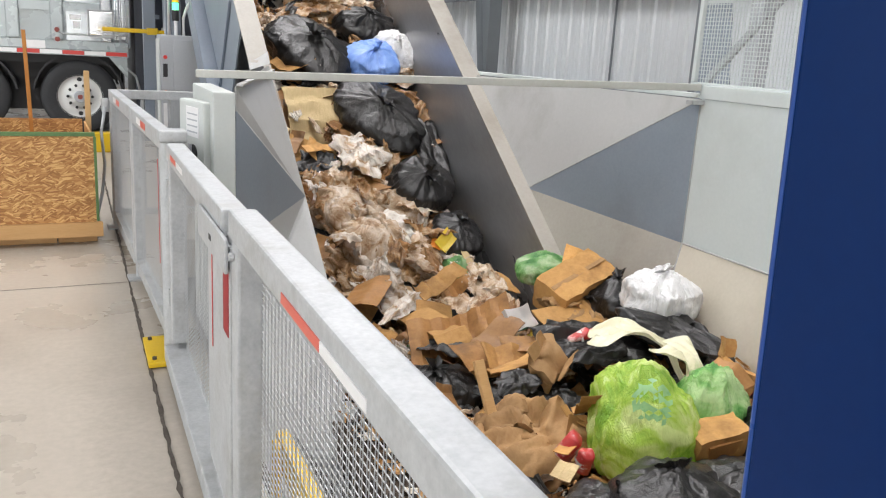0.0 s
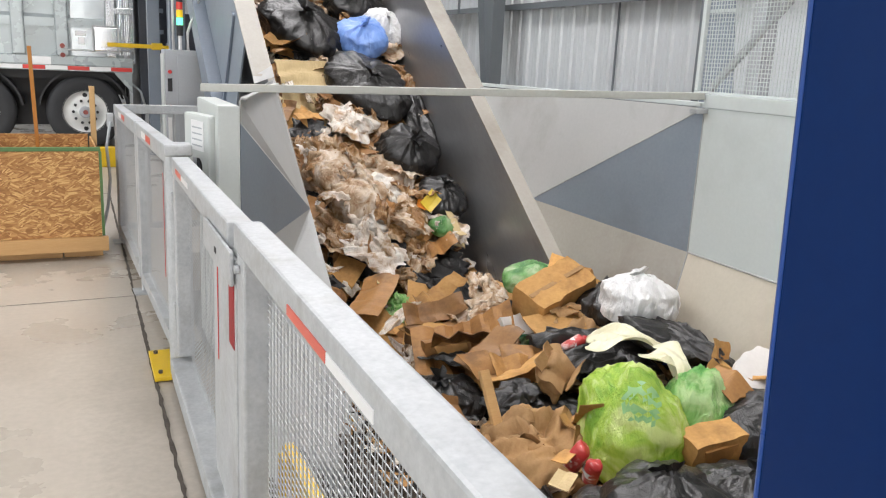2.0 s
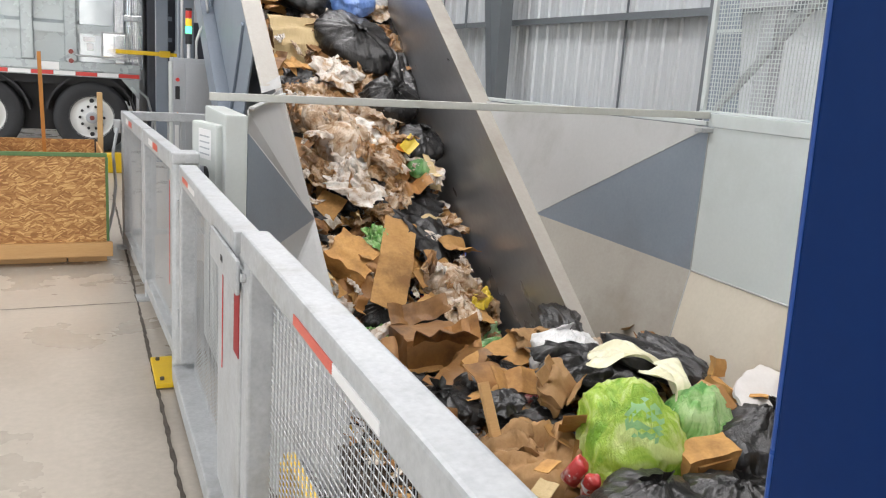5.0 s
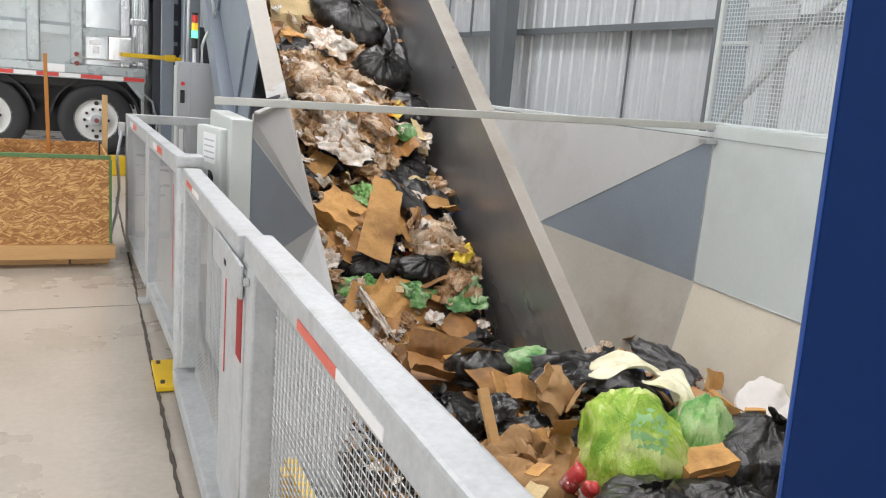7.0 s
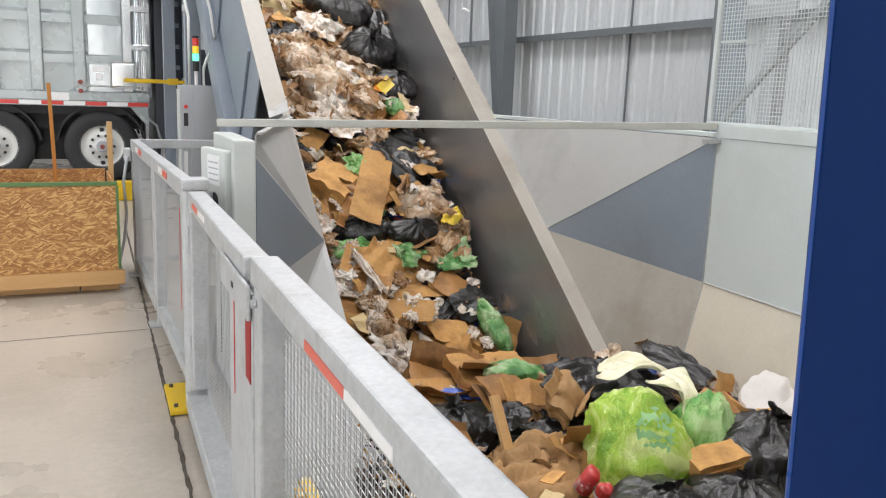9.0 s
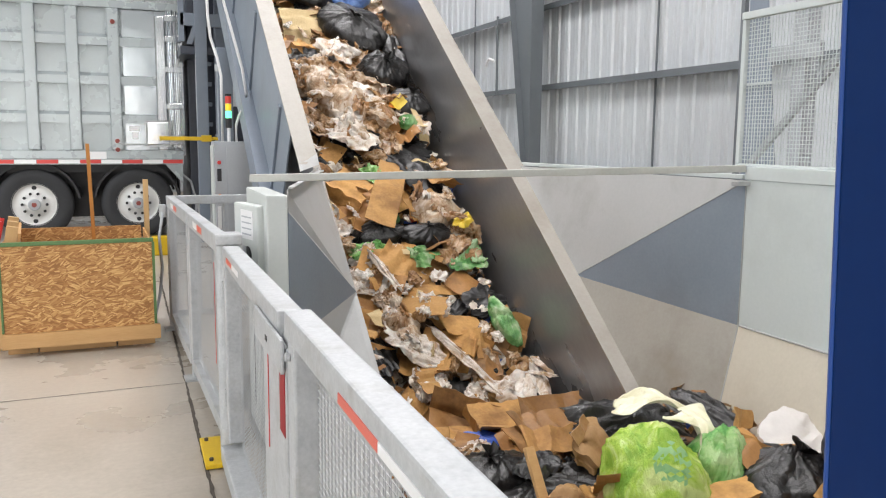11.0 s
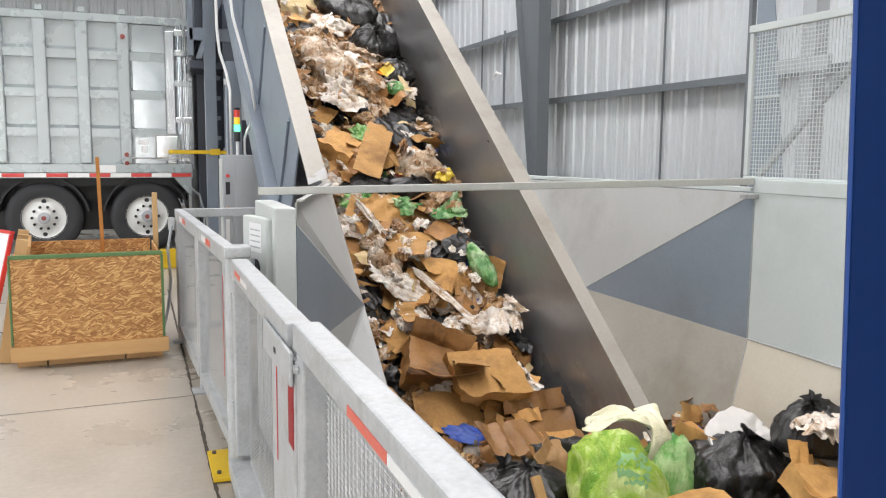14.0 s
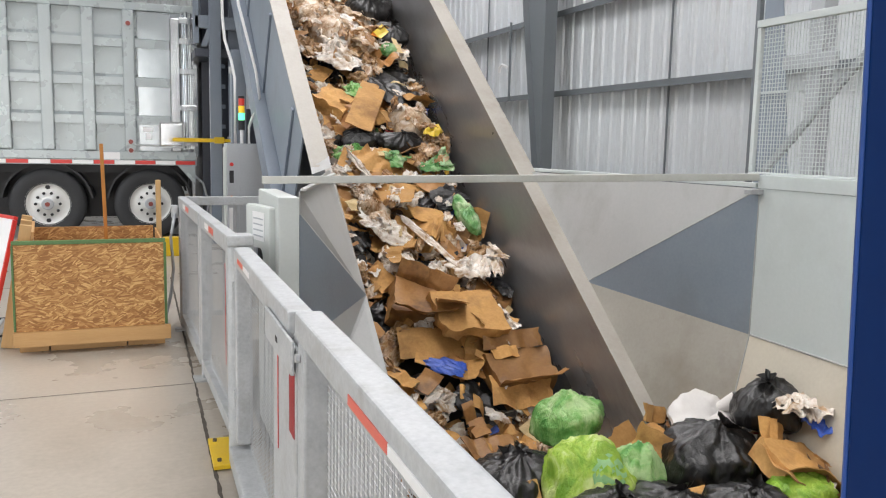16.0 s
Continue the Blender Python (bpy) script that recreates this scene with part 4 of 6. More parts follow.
part("cross_arm", box((-0.1, 0.12, 2.14), (-0.062, 0.62, 2.24), 0.004), M["panel_grey"], st)
part("gusset_plate", plate([(0.0, 0.95, 0.0), (0.0, 0.4, 0.0), (0.0, 0.93, 3.9), (0.0, 0.95, 3.9)]), M["slate_plate"], st, "blue-grey tapered gusset plate")
part("seam_bar", box((-0.02, 0.5, 1.98), (-0.008, 0.94, 2.0)), M["pale_plate"], st)

# ---- trailer ----
tk = thing("waste_trailer", pose(0, 13.3, 0), "silver ribbed refuse trailer with open tandem wheels", "trailer")
X0t, X1t = -9.5, 0.82
part("body", box((X0t, 0.06, 1.2), (X1t - 0.12, 2.5, 3.45), 0.01), M["trailer"], tk)
part("top_rail", box((X0t, 0.0, 3.40), (X1t, 0.12, 3.52), 0.015), M["trailer"], tk)
part("bottom_rail", box((X0t, -0.01, 1.2), (X1t, 0.1, 1.33), 0.012), M["trailer"], tk)
ribs = [-0.12 - 0.56 * i for i in range(17)]
for i, xr in enumerate(ribs):
    bm = box((xr - 0.085, -0.03, 1.332), (xr + 0.085, 0.058, 3.398), 0.018)
    part("rib", bm, M["trailer"], tk)
    part("roof_lug", box((xr - 0.05, 0.0, 3.522), (xr + 0.06, 0.1, 3.6), 0.006), M["trailer"], tk)
for z in (1.73, 2.295, 2.86):
    bm = bmesh.new()
    vs = box_into(bm, (X0t, 0.0, z - 0.0), (0.45, 0.059, z + 0.17))
    for v in vs:
        if v.co.y < 0.03 and v.co.z > z + 0.1:
            v.co.z -= 0.05
    bmesh.ops.recalc_face_normals(bm, faces=bm.faces)
    part("stiffening_rail", bm, M["trailer"], tk)
part("rear_panel", box((0.0, 0.02, 1.335), (0.46, 0.056, 3.39), 0.004), M["dented"], tk, "polished metal rear side panel")
part("door_post", box((0.465, -0.02, 1.335), (0.6, 0.12, 3.32), 0.012), M["chrome"], tk)
for k, (x, r) in enumerate(((0.64, 0.02), (0.70, 0.028), (0.76, 0.02))):
    part("lock_rod", cyl(r, 2.05, "z", 12, (x, 0.02, 2.4)), M["chrome"], tk)
for z in (1.42, 1.95, 2.5, 2.95, 3.25):
    part("hinge", box((0.6, -0.03, z), (0.84, 0.06, z + 0.09), 0.008), M["chrome"], tk)
part("rear_gate", box((0.79, 0.05, 1.25), (0.86, 2.5, 3.5), 0.01), M["chrome"], tk)
part("tool_hatch", box((0.3, -0.05, 1.42), (0.62, 0.015, 1.76), 0.012), M["chrome"], tk, "polished hatch with a steel frame")
for a, b in (((0.28, 1.40), (0.30, 1.78)), ((0.62, 1.40), (0.64, 1.78)), ((0.28, 1.76), (0.64, 1.785)), ((0.28, 1.39), (0.64, 1.415))):
    part("hatch_frame", box((a[0], -0.06, a[1]), (b[0], 0.015, b[1])), M["galv"], tk)
part("grab_rail", tube([(-0.1, -0.05, 1.45), (-0.05, -0.06, 1.42), (0.3, -0.06, 1.42)], 0.012), M["galv"], tk)
for x, z in ((-0.12, 3.2), (-0.12, 1.34), (-0.12, 1.47)):
    part("marker_lamp", cyl(0.034, 0.03, "y", 16, (x, -0.045, z)), M["hub_red"], tk, "round red marker lamp")
    part("lamp_bezel", cyl(0.043, 0.02, "y", 16, (x, -0.036, z)), M["galv"], tk)
part("warning_label", boxes(((0.05, 0.016, 1.62), (0.2, 0.019, 1.69))), M["white"], tk)
part("warning_label", boxes(((0.09, 0.016, 1.5), (0.18, 0.019, 1.6))), M["white"], tk)
part("painted_patch", boxes(((-0.55, -0.016, 1.2), (-0.28, -0.0125, 1.31))), M["white"], tk)
for i in range(26):
    x1 = X1t - 0.02 - i * 0.29
    part("reflective_tape", boxes(((x1 - 0.285 if i % 2 else x1 - 0.285, -0.0145, 1.135), (x1, -0.011, 1.19))), M["white" if i % 2 else "red"], tk)
part("tape_rail", box((X0t, -0.01, 1.12), (X1t, 0.1, 1.198), 0.004), M["trailer"], tk)
part("under_frame", box((X0t, 0.35, 0.78), (X1t - 0.1, 0.5, 1.118)), M["black"], tk)
part("under_frame", box((X0t, 1.9, 0.78), (X1t - 0.1, 2.05, 1.118)), M["black"], tk)
part("side_skirt", box((X0t, 0.12, 1.0), (X1t - 0.15, 0.16, 1.118)), M["black"], tk)
# black sheet added for the shade beneath the trailer, hiding the lit floor beyond
part("suspension_frame", box((X0t, 0.52, 0.3), (X1t - 0.3, 0.56, 0.96)), M["black"], tk)
part("tail_bracket", plate([(0.55, 0.02, 1.118), (0.80, 0.02, 1.118), (0.80, 0.02, 0.82)], 0.03), M["trailer"], tk)
part("axle", cyl(0.07, 2.2, "y", 14, (0.14, 1.2, 0.52)), M["black"], tk)
part("axle", cyl(0.07, 2.2, "y", 14, (-1.29, 1.2, 0.52)), M["black"], tk)


def wheel(x, side_y):
    w = new("wheel")
    w.parent = tk
    w.location = (x, side_y, 0.53)
    part("tyre", lathe([(0.30, 0.24), (0.40, 0.27), (0.49, 0.26), (0.525, 0.22), (0.53, 0.1), (0.525, 0.03), (0.49, -0.01), (0.40, -0.02), (0.30, 0.01)], "y", 48), M["rubber"], w, smooth=True)
    part("rim", lathe([(0.315, 0.0), (0.31, 0.012), (0.29, 0.03), (0.26, 0.05), (0.2, 0.02), (0.13, 0.012), (0.115, -0.01), (0.0, -0.012)], "y", 40), M["rim"], w, smooth=True)
    part("hub", lathe([(0.085, 0.0), (0.085, -0.06), (0.07, -0.075), (0.0, -0.078)], "y", 20), M["panel_grey"], w, "dull metal hub cap")
    part("hub_centre", cyl(0.034, 0.012, "y", 16, (0, -0.082, 0)), M["hub_red"], w, "faded red hub centre")
    for k in range(10):
        a = 2 * math.pi * k / 10
        part("wheel_nut", cyl(0.021, 0.04, "y", 8, (0.165 * math.cos(a), -0.005, 0.165 * math.sin(a))), M["black"], w)
    for k in range(2):
        a = math.pi * (k + 0.5)
        part("hand_hole", cyl(0.033, 0.01, "y", 14, (0.245 * math.cos(a), 0.034, 0.245 * math.sin(a))), M["black"], w)
    bm = bmesh.new()
    prev = None
    for k in range(15):
        a = radians(8 + k * 11.7)
        ring = [bm.verts.new((r * math.cos(a), yy, r * math.sin(a))) for r, yy in ((0.60, -0.03), (0.63, -0.03), (0.63, 0.45), (0.60, 0.45))]
        if prev:
            for q in range(4):
                bm.faces.new((prev[q], prev[(q + 1) % 4], ring[(q + 1) % 4], ring[q]))
        prev = ring
    bmesh.ops.recalc_face_normals(bm, faces=bm.faces)
    f = part("fender", bm, M["black"], w)


for x in (0.14, -1.29):
    wheel(x, 0.08)
    wheel(x, 1.95)
part("mud_flap", box((0.74, 0.1, 0.35), (0.76, 0.7, 1.1), 0.003), M["black"], tk)
part("air_hose", tube([(0.75, 0.1, 1.0), (0.92, 0.1, 0.85), (1.0, 0.15, 0.55), (0.98, 0.2, 0.3)], 0.018), M["panel_grey"], tk)

# ---- compactor tower behind ----
ct = thing("compactor_tower", pose(0, 0, 0), "dark steel loading chute and tower beside the trailer", "machine")
part("chute_body", box((0.95, 13.9, 0.0), (1.6, 16.0, 3.3), 0.02), M["navy"], ct)
part("seal_frame", box((0.92, 13.45, 0.6), (1.12, 13.88, 2.75), 0.02), M["navy"], ct)
part("column", box((1.28, 12.75, 0.0), (1.5, 12.97, 6.5), 0.01), M["frame_blue"], ct)
part("column", box((1.06, 13.05, 0.0), (1.2, 13.2, 3.0), 0.01), M["navy"], ct)
part("platform", box((0.78, 12.6, 2.72), (1.6, 14.5, 2.84), 0.01), M["navy"], ct)
part("platform_beam", box((0.78, 12.58, 3.12), (1.5, 12.66, 3.3), 0.008), M["frame_blue"], ct)
part("platform_beam", box((0.76, 12.58, 2.9), (0.84, 12.68, 4.4), 0.008), M["frame_blue"], ct)
part("platform_beam", plate([(0.86, 12.6, 2.86), (1.25, 12.6, 3.9), (1.33, 12.6, 3.9), (0.94, 12.6, 2.86)], 0.06), M["frame_blue"], ct)
part("upper_box", box((0.88, 12.9, 3.3), (1.9, 15.0, 5.2), 0.02), M["navy"], ct)
part("lower_panel", box((1.52, 12.8, 0.0), (2.4, 12.9, 2.0), 0.008), M["navy"], ct)
part("motor", cyl(0.09, 0.2, "z", 16, (1.39, 12.66, 1.66)), M["panel_grey"], ct)
for k in range(4):
    part("ladder_rung", box((1.16, 13.0, 1.7 + k * 0.3), (1.24, 13.04, 1.76 + k * 0.3)), M["frame_blue"], ct)
ybar = thing("latch_arm", pose(0.44, 12.15, 1.49), "yellow painted steel latch arm reaching to the trailer", "latch arm")
part("arm", box((0, 0, 0), (0.62, 0.05, 0.055), 0.01), M["yellow"], ybar)
part("clevis", box((0.56, -0.01, -0.015), (0.7, 0.07, 0.075), 0.01), M["yellow"], ybar)
part("tip", box((0.702, 0.0, 0.005), (0.86, 0.05, 0.05), 0.01), M["yellow"], ybar)
part("mount", box((0.8, 0.06, -0.03), (0.95, 0.62, 0.09), 0.01), M["panel_grey"], ybar)

# ---- strand board crate ----
oc = thing("board_crate", pose(0, 6.35, 0, 0, 0, 2.0), "open strand board crate with a pine base", "crate")
part("front_board", box((-0.815, 0.0, 0.17), (0.165, 0.012, 0.80), 0.002), M["osb"], oc, "coarse strand board panel")
part("back_board", box((-0.76, 0.94, 0.12), (0.14, 0.952, 0.81), 0.002), M["osb"], oc)
part("side_board", box((0.15, 0.014, 0.12), (0.162, 0.938, 0.795), 0.002), M["osb"], oc)
part("side_board", box((-0.812, 0.014, 0.12), (-0.80, 0.938, 0.795), 0.002), M["osb"], oc)
part("green_edge", box((-0.825, -0.006, 0.782), (0.178, 0.02, 0.81), 0.003), M["green_paint"], oc, "green painted top edge")
part("green_edge", box((0.166, -0.008, 0.175), (0.184, 0.02, 0.78), 0.003), M["green_paint"], oc, "green painted corner")
part("green_edge", box((-0.83, -0.008, 0.175), (-0.816, 0.02, 0.78), 0.003), M["green_paint"], oc, "green painted corner")
part("base_beam", box((-0.835, -0.03, 0.065), (0.205, 0.02, 0.168), 0.004), M["wood"], oc, "pine base board")
part("base_beam", box((-0.835, 0.92, 0.065), (0.205, 0.96, 0.118), 0.004), M["wood"], oc)
part("runner", box((-0.81, 0.1, 0.0), (-0.62, 0.95, 0.063), 0.004), M["wood"], oc)
part("runner", box((-0.61, 0.1, 0.0), (-0.1, 0.95, 0.063), 0.004), M["wood"], oc)
part("runner", box((-0.09, 0.1, 0.0), (0.17, 0.95, 0.063), 0.004), M["wood"], oc)
part("base_deck", box((-0.8, 0.022, 0.09), (0.148, 0.918, 0.118)), M["osb"], oc)
part("corner_post", box((0.165, 0.90, 0.12), (0.205, 0.955, 1.19), 0.004), M["post_wood"], oc)
stk = thing("wooden_stake", pose(-0.245, 7.28, 0.12, 1.0, -1.2, 0), "orange-stained wooden stake standing in the crate", "stake")
part("stick", box((-0.014, -0.01, 0), (0.014, 0.01, 1.36), 0.003), M["orange_wood"], stk)

# leaning boards beside the crate
lb = thing("leaning_sign", pose(-1.2, 6.78, 0.0, 0, 14, 30), "white sign board with a red border leaning on a pallet", "sign")
part("face", box((-0.02, -0.35, 0.32), (0.0, 0.3, 0.96), 0.003), M["white"], lb)
part("border", box((-0.024, -0.37, 0.96), (0.006, 0.32, 0.985), 0.003), M["red"], lb)
part("border", box((-0.024, -0.37, 0.30), (0.006, -0.352, 0.958), 0.003), M["red"], lb)
pl_ = thing("pallet_on_edge", pose(-0.92, 7.0, 0.0, 0, 10, 6), "pine pallet leaning upright beside the crate", "pallet")
for k in range(4):
    part("deck_board", box((0.0, -0.45, 0.02 + k * 0.24), (0.02, 0.4, 0.14 + k * 0.24), 0.003), M["wood"], pl_)
for k in range(3):
    part("bearer", box((-0.08, -0.44 + k * 0.39, 0.0), (-0.002, -0.38 + k * 0.39, 0.9), 0.003), M["post_wood"], pl_)
dg = thing("floor_drain_grate", pose(-1.35, 7.3, 0.002), "dark slotted steel floor grate", "grate")
part("frame", boxes(((-0.45, -0.35, 0), (0.45, -0.32, 0.012)), ((-0.45, 0.32, 0), (0.45, 0.35, 0.012)), ((-0.45, -0.32, 0), (-0.42, 0.32, 0.012)), ((0.42, -0.32, 0), (0.45, 0.32, 0.012))), M["black"], dg)
for k in range(14):
    part("slat", box((-0.41 + k * 0.06, -0.318, 0.0), (-0.385 + k * 0.06, 0.318, 0.01)), M["galv"], dg)


# ---- refuse: shapes ----
def ridge(v):
    return 1 - 2 * abs(noise.noise(v))


def bag_bm(sx, sy, sz, seed, folds=1.0, neck=True, detail=5, sag=0.25, gather=False):
    """A filled bag: lumpy body, sharp folds of three sizes, gathered towards its neck."""
    bm = bmesh.new()
    bmesh.ops.create_icosphere(bm, subdivisions=detail, radius=1.0)
    o = Vector((seed * 3.7, seed * 1.3, seed * 2.1))
    for v in bm.verts:
        d = v.co.normalized()
        q = d + 0.4 * noise.noise_vector(d * 1.6 + o)
        st = Vector((q.x * 1.25, q.y * 1.25, q.z * 0.7))
        k = d + 0.15 * noise.noise_vector(d * 2.2 + o)
        pull = Vector((k.x, k.y, k.z * 0.22))
        r = 0.92 + 0.26 * noise.noise(d * 1.15 + o) + folds * (0.11 * ridge(q * 1.5 + o) + 0.07 * ridge(pull * 3.2 + o) + 0.045 * ridge(pull * 6.5 + o) + 0.024 * ridge(pull * 13 + o) + 0.02 * ridge(st * 4.5 + o))
        if gather:
            g = Vector((d.x, d.y, 0)).normalized() if abs(d.z) < 0.999 else Vector((1, 0, 0))
            g = g * 2.4 + Vector((0, 0, d.z * 0.5)) + 0.25 * noise.noise_vector(d * 2 + o)
            top = 0.45 + 0.55 * max(0, d.z)
            r = 0.92 + 0.22 * noise.noise(d * 1.2 + o) + 0.06 * ridge(d * 1.8 + o) + top * (0.1 * ridge(g * 1.0 + o) + 0.07 * ridge(g * 2.1 + o) + 0.045 * ridge(g * 4.3 + o)) + 0.02 * ridge(g * 9 + o) + 0.025 * ridge(d * 4.5 + o)
        p = d * r
        if neck and d.z > 0.5:
            k = (d.z - 0.5) / 0.5
            a = math.atan2(d.y, d.x)
            s = 1 - 0.55 * k + 0.12 * k * math.sin(a * 11 + seed)
            p.x, p.y, p.z = p.x * s, p.y * s, p.z * (1 - 0.12 * k)
        if p.z < -0.3:
            p.z = -0.3 + (p.z + 0.3) * (1 - sag * 2.2)
        v.co = Vector((p.x * sx / 2, p.y * sy / 2, p.z * sz / 2))
    return bm


def lobes(ob, sx, sy, sz, seed, folds, mat):
    """Further lumps and loose torn ends of a slack film bag, as its parts."""
    r = random.Random(seed)
    for k in range(3):
        w = r.uniform(0.35, 0.55)
        b = bag_bm(sx * w, sy * w * r.uniform(0.8, 1.3), sz * r.uniform(0.6, 0.9), seed * 7 + k, folds, r.random() < 0.5, 4, gather=True)
        q = part("lump", b, mat, ob, smooth=True)
        q.matrix_basis = Matrix.Translation((sx * r.uniform(-0.32, 0.32), sy * r.uniform(-0.32, 0.32), sz * r.uniform(-0.2, 0.12))) @ pose(0, 0, 0, r.uniform(-40, 40), r.uniform(-40, 40), r.uniform(0, 360))
    for k in range(8):
        b = film_bm(sx * r.uniform(0.2, 0.55), sy * r.uniform(0.15, 0.4), 0.05, seed * 5 + k, 0.001, 16)
        q = part("torn_flap", b, M[r.choice(["film_white", "film_clear", "film_dirty", "film_dirty", "card_wet", "film_white"])], ob, smooth=True)
        q.matrix_basis = Matrix.Translation((sx * r.uniform(-0.4, 0.4), sy * r.uniform(-0.4, 0.4), sz * r.uniform(0.15, 0.45))) @ pose(0, 0, 0, r.uniform(-30, 30), r.uniform(-30, 30), r.uniform(0, 360))


def knot_bm(s, seed):
    """The gathered, flared top of a tied bag."""
    bm = bmesh.new()
    n, rings = 22, []
    for h, rad in ((-0.3, 0.26), (0.0, 0.1), (0.12, 0.16), (0.32, 0.42), (0.42, 0.5)):
        rings.append([])
        for k in range(n):
            a = 2 * math.pi * k / n
            w = rad * (1 + 0.35 * math.sin(a * 5 + seed) * (h > 0.1) + 0.2 * (k % 2))
            rings[-1].append(bm.verts.new((w * math.cos(a) * s, w * math.sin(a) * s, (h + 0.1 * noise.noise(Vector((k * 0.7, h * 4, seed)))) * s)))
    for a, b in zip(rings, rings[1:]):
        for k in range(n):
            bm.faces.new((a[k], a[(k + 1) % n], b[(k + 1) % n], b[k]))
    return bm


def sheet_bm(w, h, nx, ny, shape, thick, ragged=0.0, seed=1):
    """A thin sheet with two faces, shaped by a function of (u, v) in metres."""
    bm = bmesh.new()
    o = Vector((seed * 5.1, seed * 2.3, 0))
    lay = []
    for s in (0, 1):
        g = []
        for j in range(ny + 1):
            row = []
            for i in range(nx + 1):
                u, v = (i / nx - 0.5) * w, (j / ny - 0.5) * h
                if ragged:
                    e = ragged * noise.noise(Vector((u * 9, v * 9, 3)) + o)
                    f = max(abs(i / nx - 0.5), abs(j / ny - 0.5)) * 2
                    u, v = u * (1 + e * f), v * (1 + e * f * 0.8)
                x, y, z = shape(u, v)
                row.append(bm.verts.new((x, y, z - s * thick)))
            g.append(row)
        lay.append(g)
    for s, g in enumerate(lay):
        for j in range(ny):
            for i in range(nx):
                f = (g[j][i], g[j][i + 1], g[j + 1][i + 1], g[j + 1][i])
                bm.faces.new(f if s == 0 else f[::-1])
    a, b = lay
    edge = [(0, i) for i in range(nx + 1)] + [(j, nx) for j in range(1, ny + 1)] + [(ny, i) for i in range(nx - 1, -1, -1)] + [(j, 0) for j in range(ny - 1, 0, -1)]
    for k in range(len(edge)):
        p, q = edge[k], edge[(k + 1) % len(edge)]
        bm.faces.new((a[p[0]][p[1]], b[p[0]][p[1]], b[q[0]][q[1]], a[q[0]][q[1]]))
    bmesh.ops.recalc_face_normals(bm, faces=bm.faces)
    return bm


def card_bm(w, h, bend, crease, seed, thick=0.005):
    """A board panel: one or two straight folds, one torn side, a shallow curl and dents."""
    r = random.Random(round(seed * 17) + 3)
    o = Vector((seed * 7.7, seed, 1))
    nx, ny = 22, 14
    ku, kv = r.randint(3, nx - 3), r.randint(3, ny - 3)
    cu, cv = (ku / nx - 0.5) * w, (kv / ny - 0.5) * h
    au = r.choice((-1, 1)) * (r.uniform(0.1, 0.5) + crease)
    av = r.choice((-1, 1)) * r.uniform(0.0, 0.45) * (r.random() < 0.6)
    skew = r.uniform(-0.12, 0.12)
    torn = r.choice(("u", "v", "both", "none"))
    pleat, wave, lean = (0.05 if r.random() < 0.6 else 0.01), r.uniform(9, 16), r.uniform(-0.5, 0.5)

    def shape(u, v):
        if torn in ("u", "both") and u > 0.3 * w:
            u += (u - 0.3 * w) * (0.6 * noise.noise(Vector((v * 5, 3, 0)) + o) + 0.25 * noise.noise(Vector((v * 22, 5, 0)) + o))
        if torn in ("v", "both") and v < -0.3 * h:
            v += (v + 0.3 * h) * (0.6 * noise.noise(Vector((u * 5, 9, 0)) + o) + 0.25 * noise.noise(Vector((u * 22, 1, 0)) + o))
        x, y, z = u + skew * v, v, 0.0
        if u > cu:
            x, z = cu + skew * v + (u - cu) * math.cos(au), (u - cu) * math.sin(au)
        if v > cv:
            y, z = cv + (v - cv) * math.cos(av), z + (v - cv) * math.sin(av)
        q = (u + lean * v) * wave + 1.2 * noise.noise(Vector((u * 3, v * 3, 7)) + o)
        z += pleat * min(1, w / 0.3) * (abs(q % 2 - 1) - 0.5) * (0.6 + noise.noise(Vector((u * 5, v * 3, 2)) + o))
        z += 0.3 * bend * (u / w) ** 2 * w + 0.022 * noise.noise(Vector((u * 4, v * 4, 0)) + o) + 0.007 * ridge(Vector((u * 9, v * 7, 0)) + o)
        return x, y, z

    return sheet_bm(w, h, nx, ny, shape, thick)


def film_bm(w, h, amp, seed, thick=0.003, n=26, ragged=0.35):
    """Thin film lying in soft pleats, with an uneven torn outline."""
    r = random.Random(round(seed * 13) + 7)
    o = Vector((seed * 4.3, seed * 9.1, 2))
    d = r.uniform(0, math.pi)
    ca, sa = math.cos(d), math.sin(d)

    def shape(u, v):
        a, b = 2 * u / w, 2 * v / h
        a, b = a * math.sqrt(1 - 0.42 * b * b), b * math.sqrt(1 - 0.42 * a * a)
        g = math.atan2(b, a)
        k = 1 + ragged * (noise.noise(Vector((math.cos(g) * 1.3, math.sin(g) * 1.3, seed))) + 0.55 * noise.noise(Vector((math.cos(g) * 4.5, math.sin(g) * 4.5, seed + 5)))) * (a * a + b * b)
        p = Vector((a * ca + b * sa, b * ca - a * sa, 0)) * 1.5 + 0.35 * noise.noise_vector(Vector((a, b, 1)) * 1.2 + o)
        z = amp * (0.8 * noise.noise(p * 0.9 + o) + 0.55 * ridge(Vector((p.x * 1.7, p.y * 0.6, 0)) + o) + 0.3 * ridge(Vector((p.x * 3.6, p.y * 1.1, 0)) + o) + 0.1 * ridge(Vector((p.x * 7.5, p.y * 2.2, 0)) + o) - 0.6 * (a * a + b * b) ** 2 / 2)
        return a * k * w / 2, b * k * h / 2, z

    return sheet_bm(w, h, n, n, shape, thick)


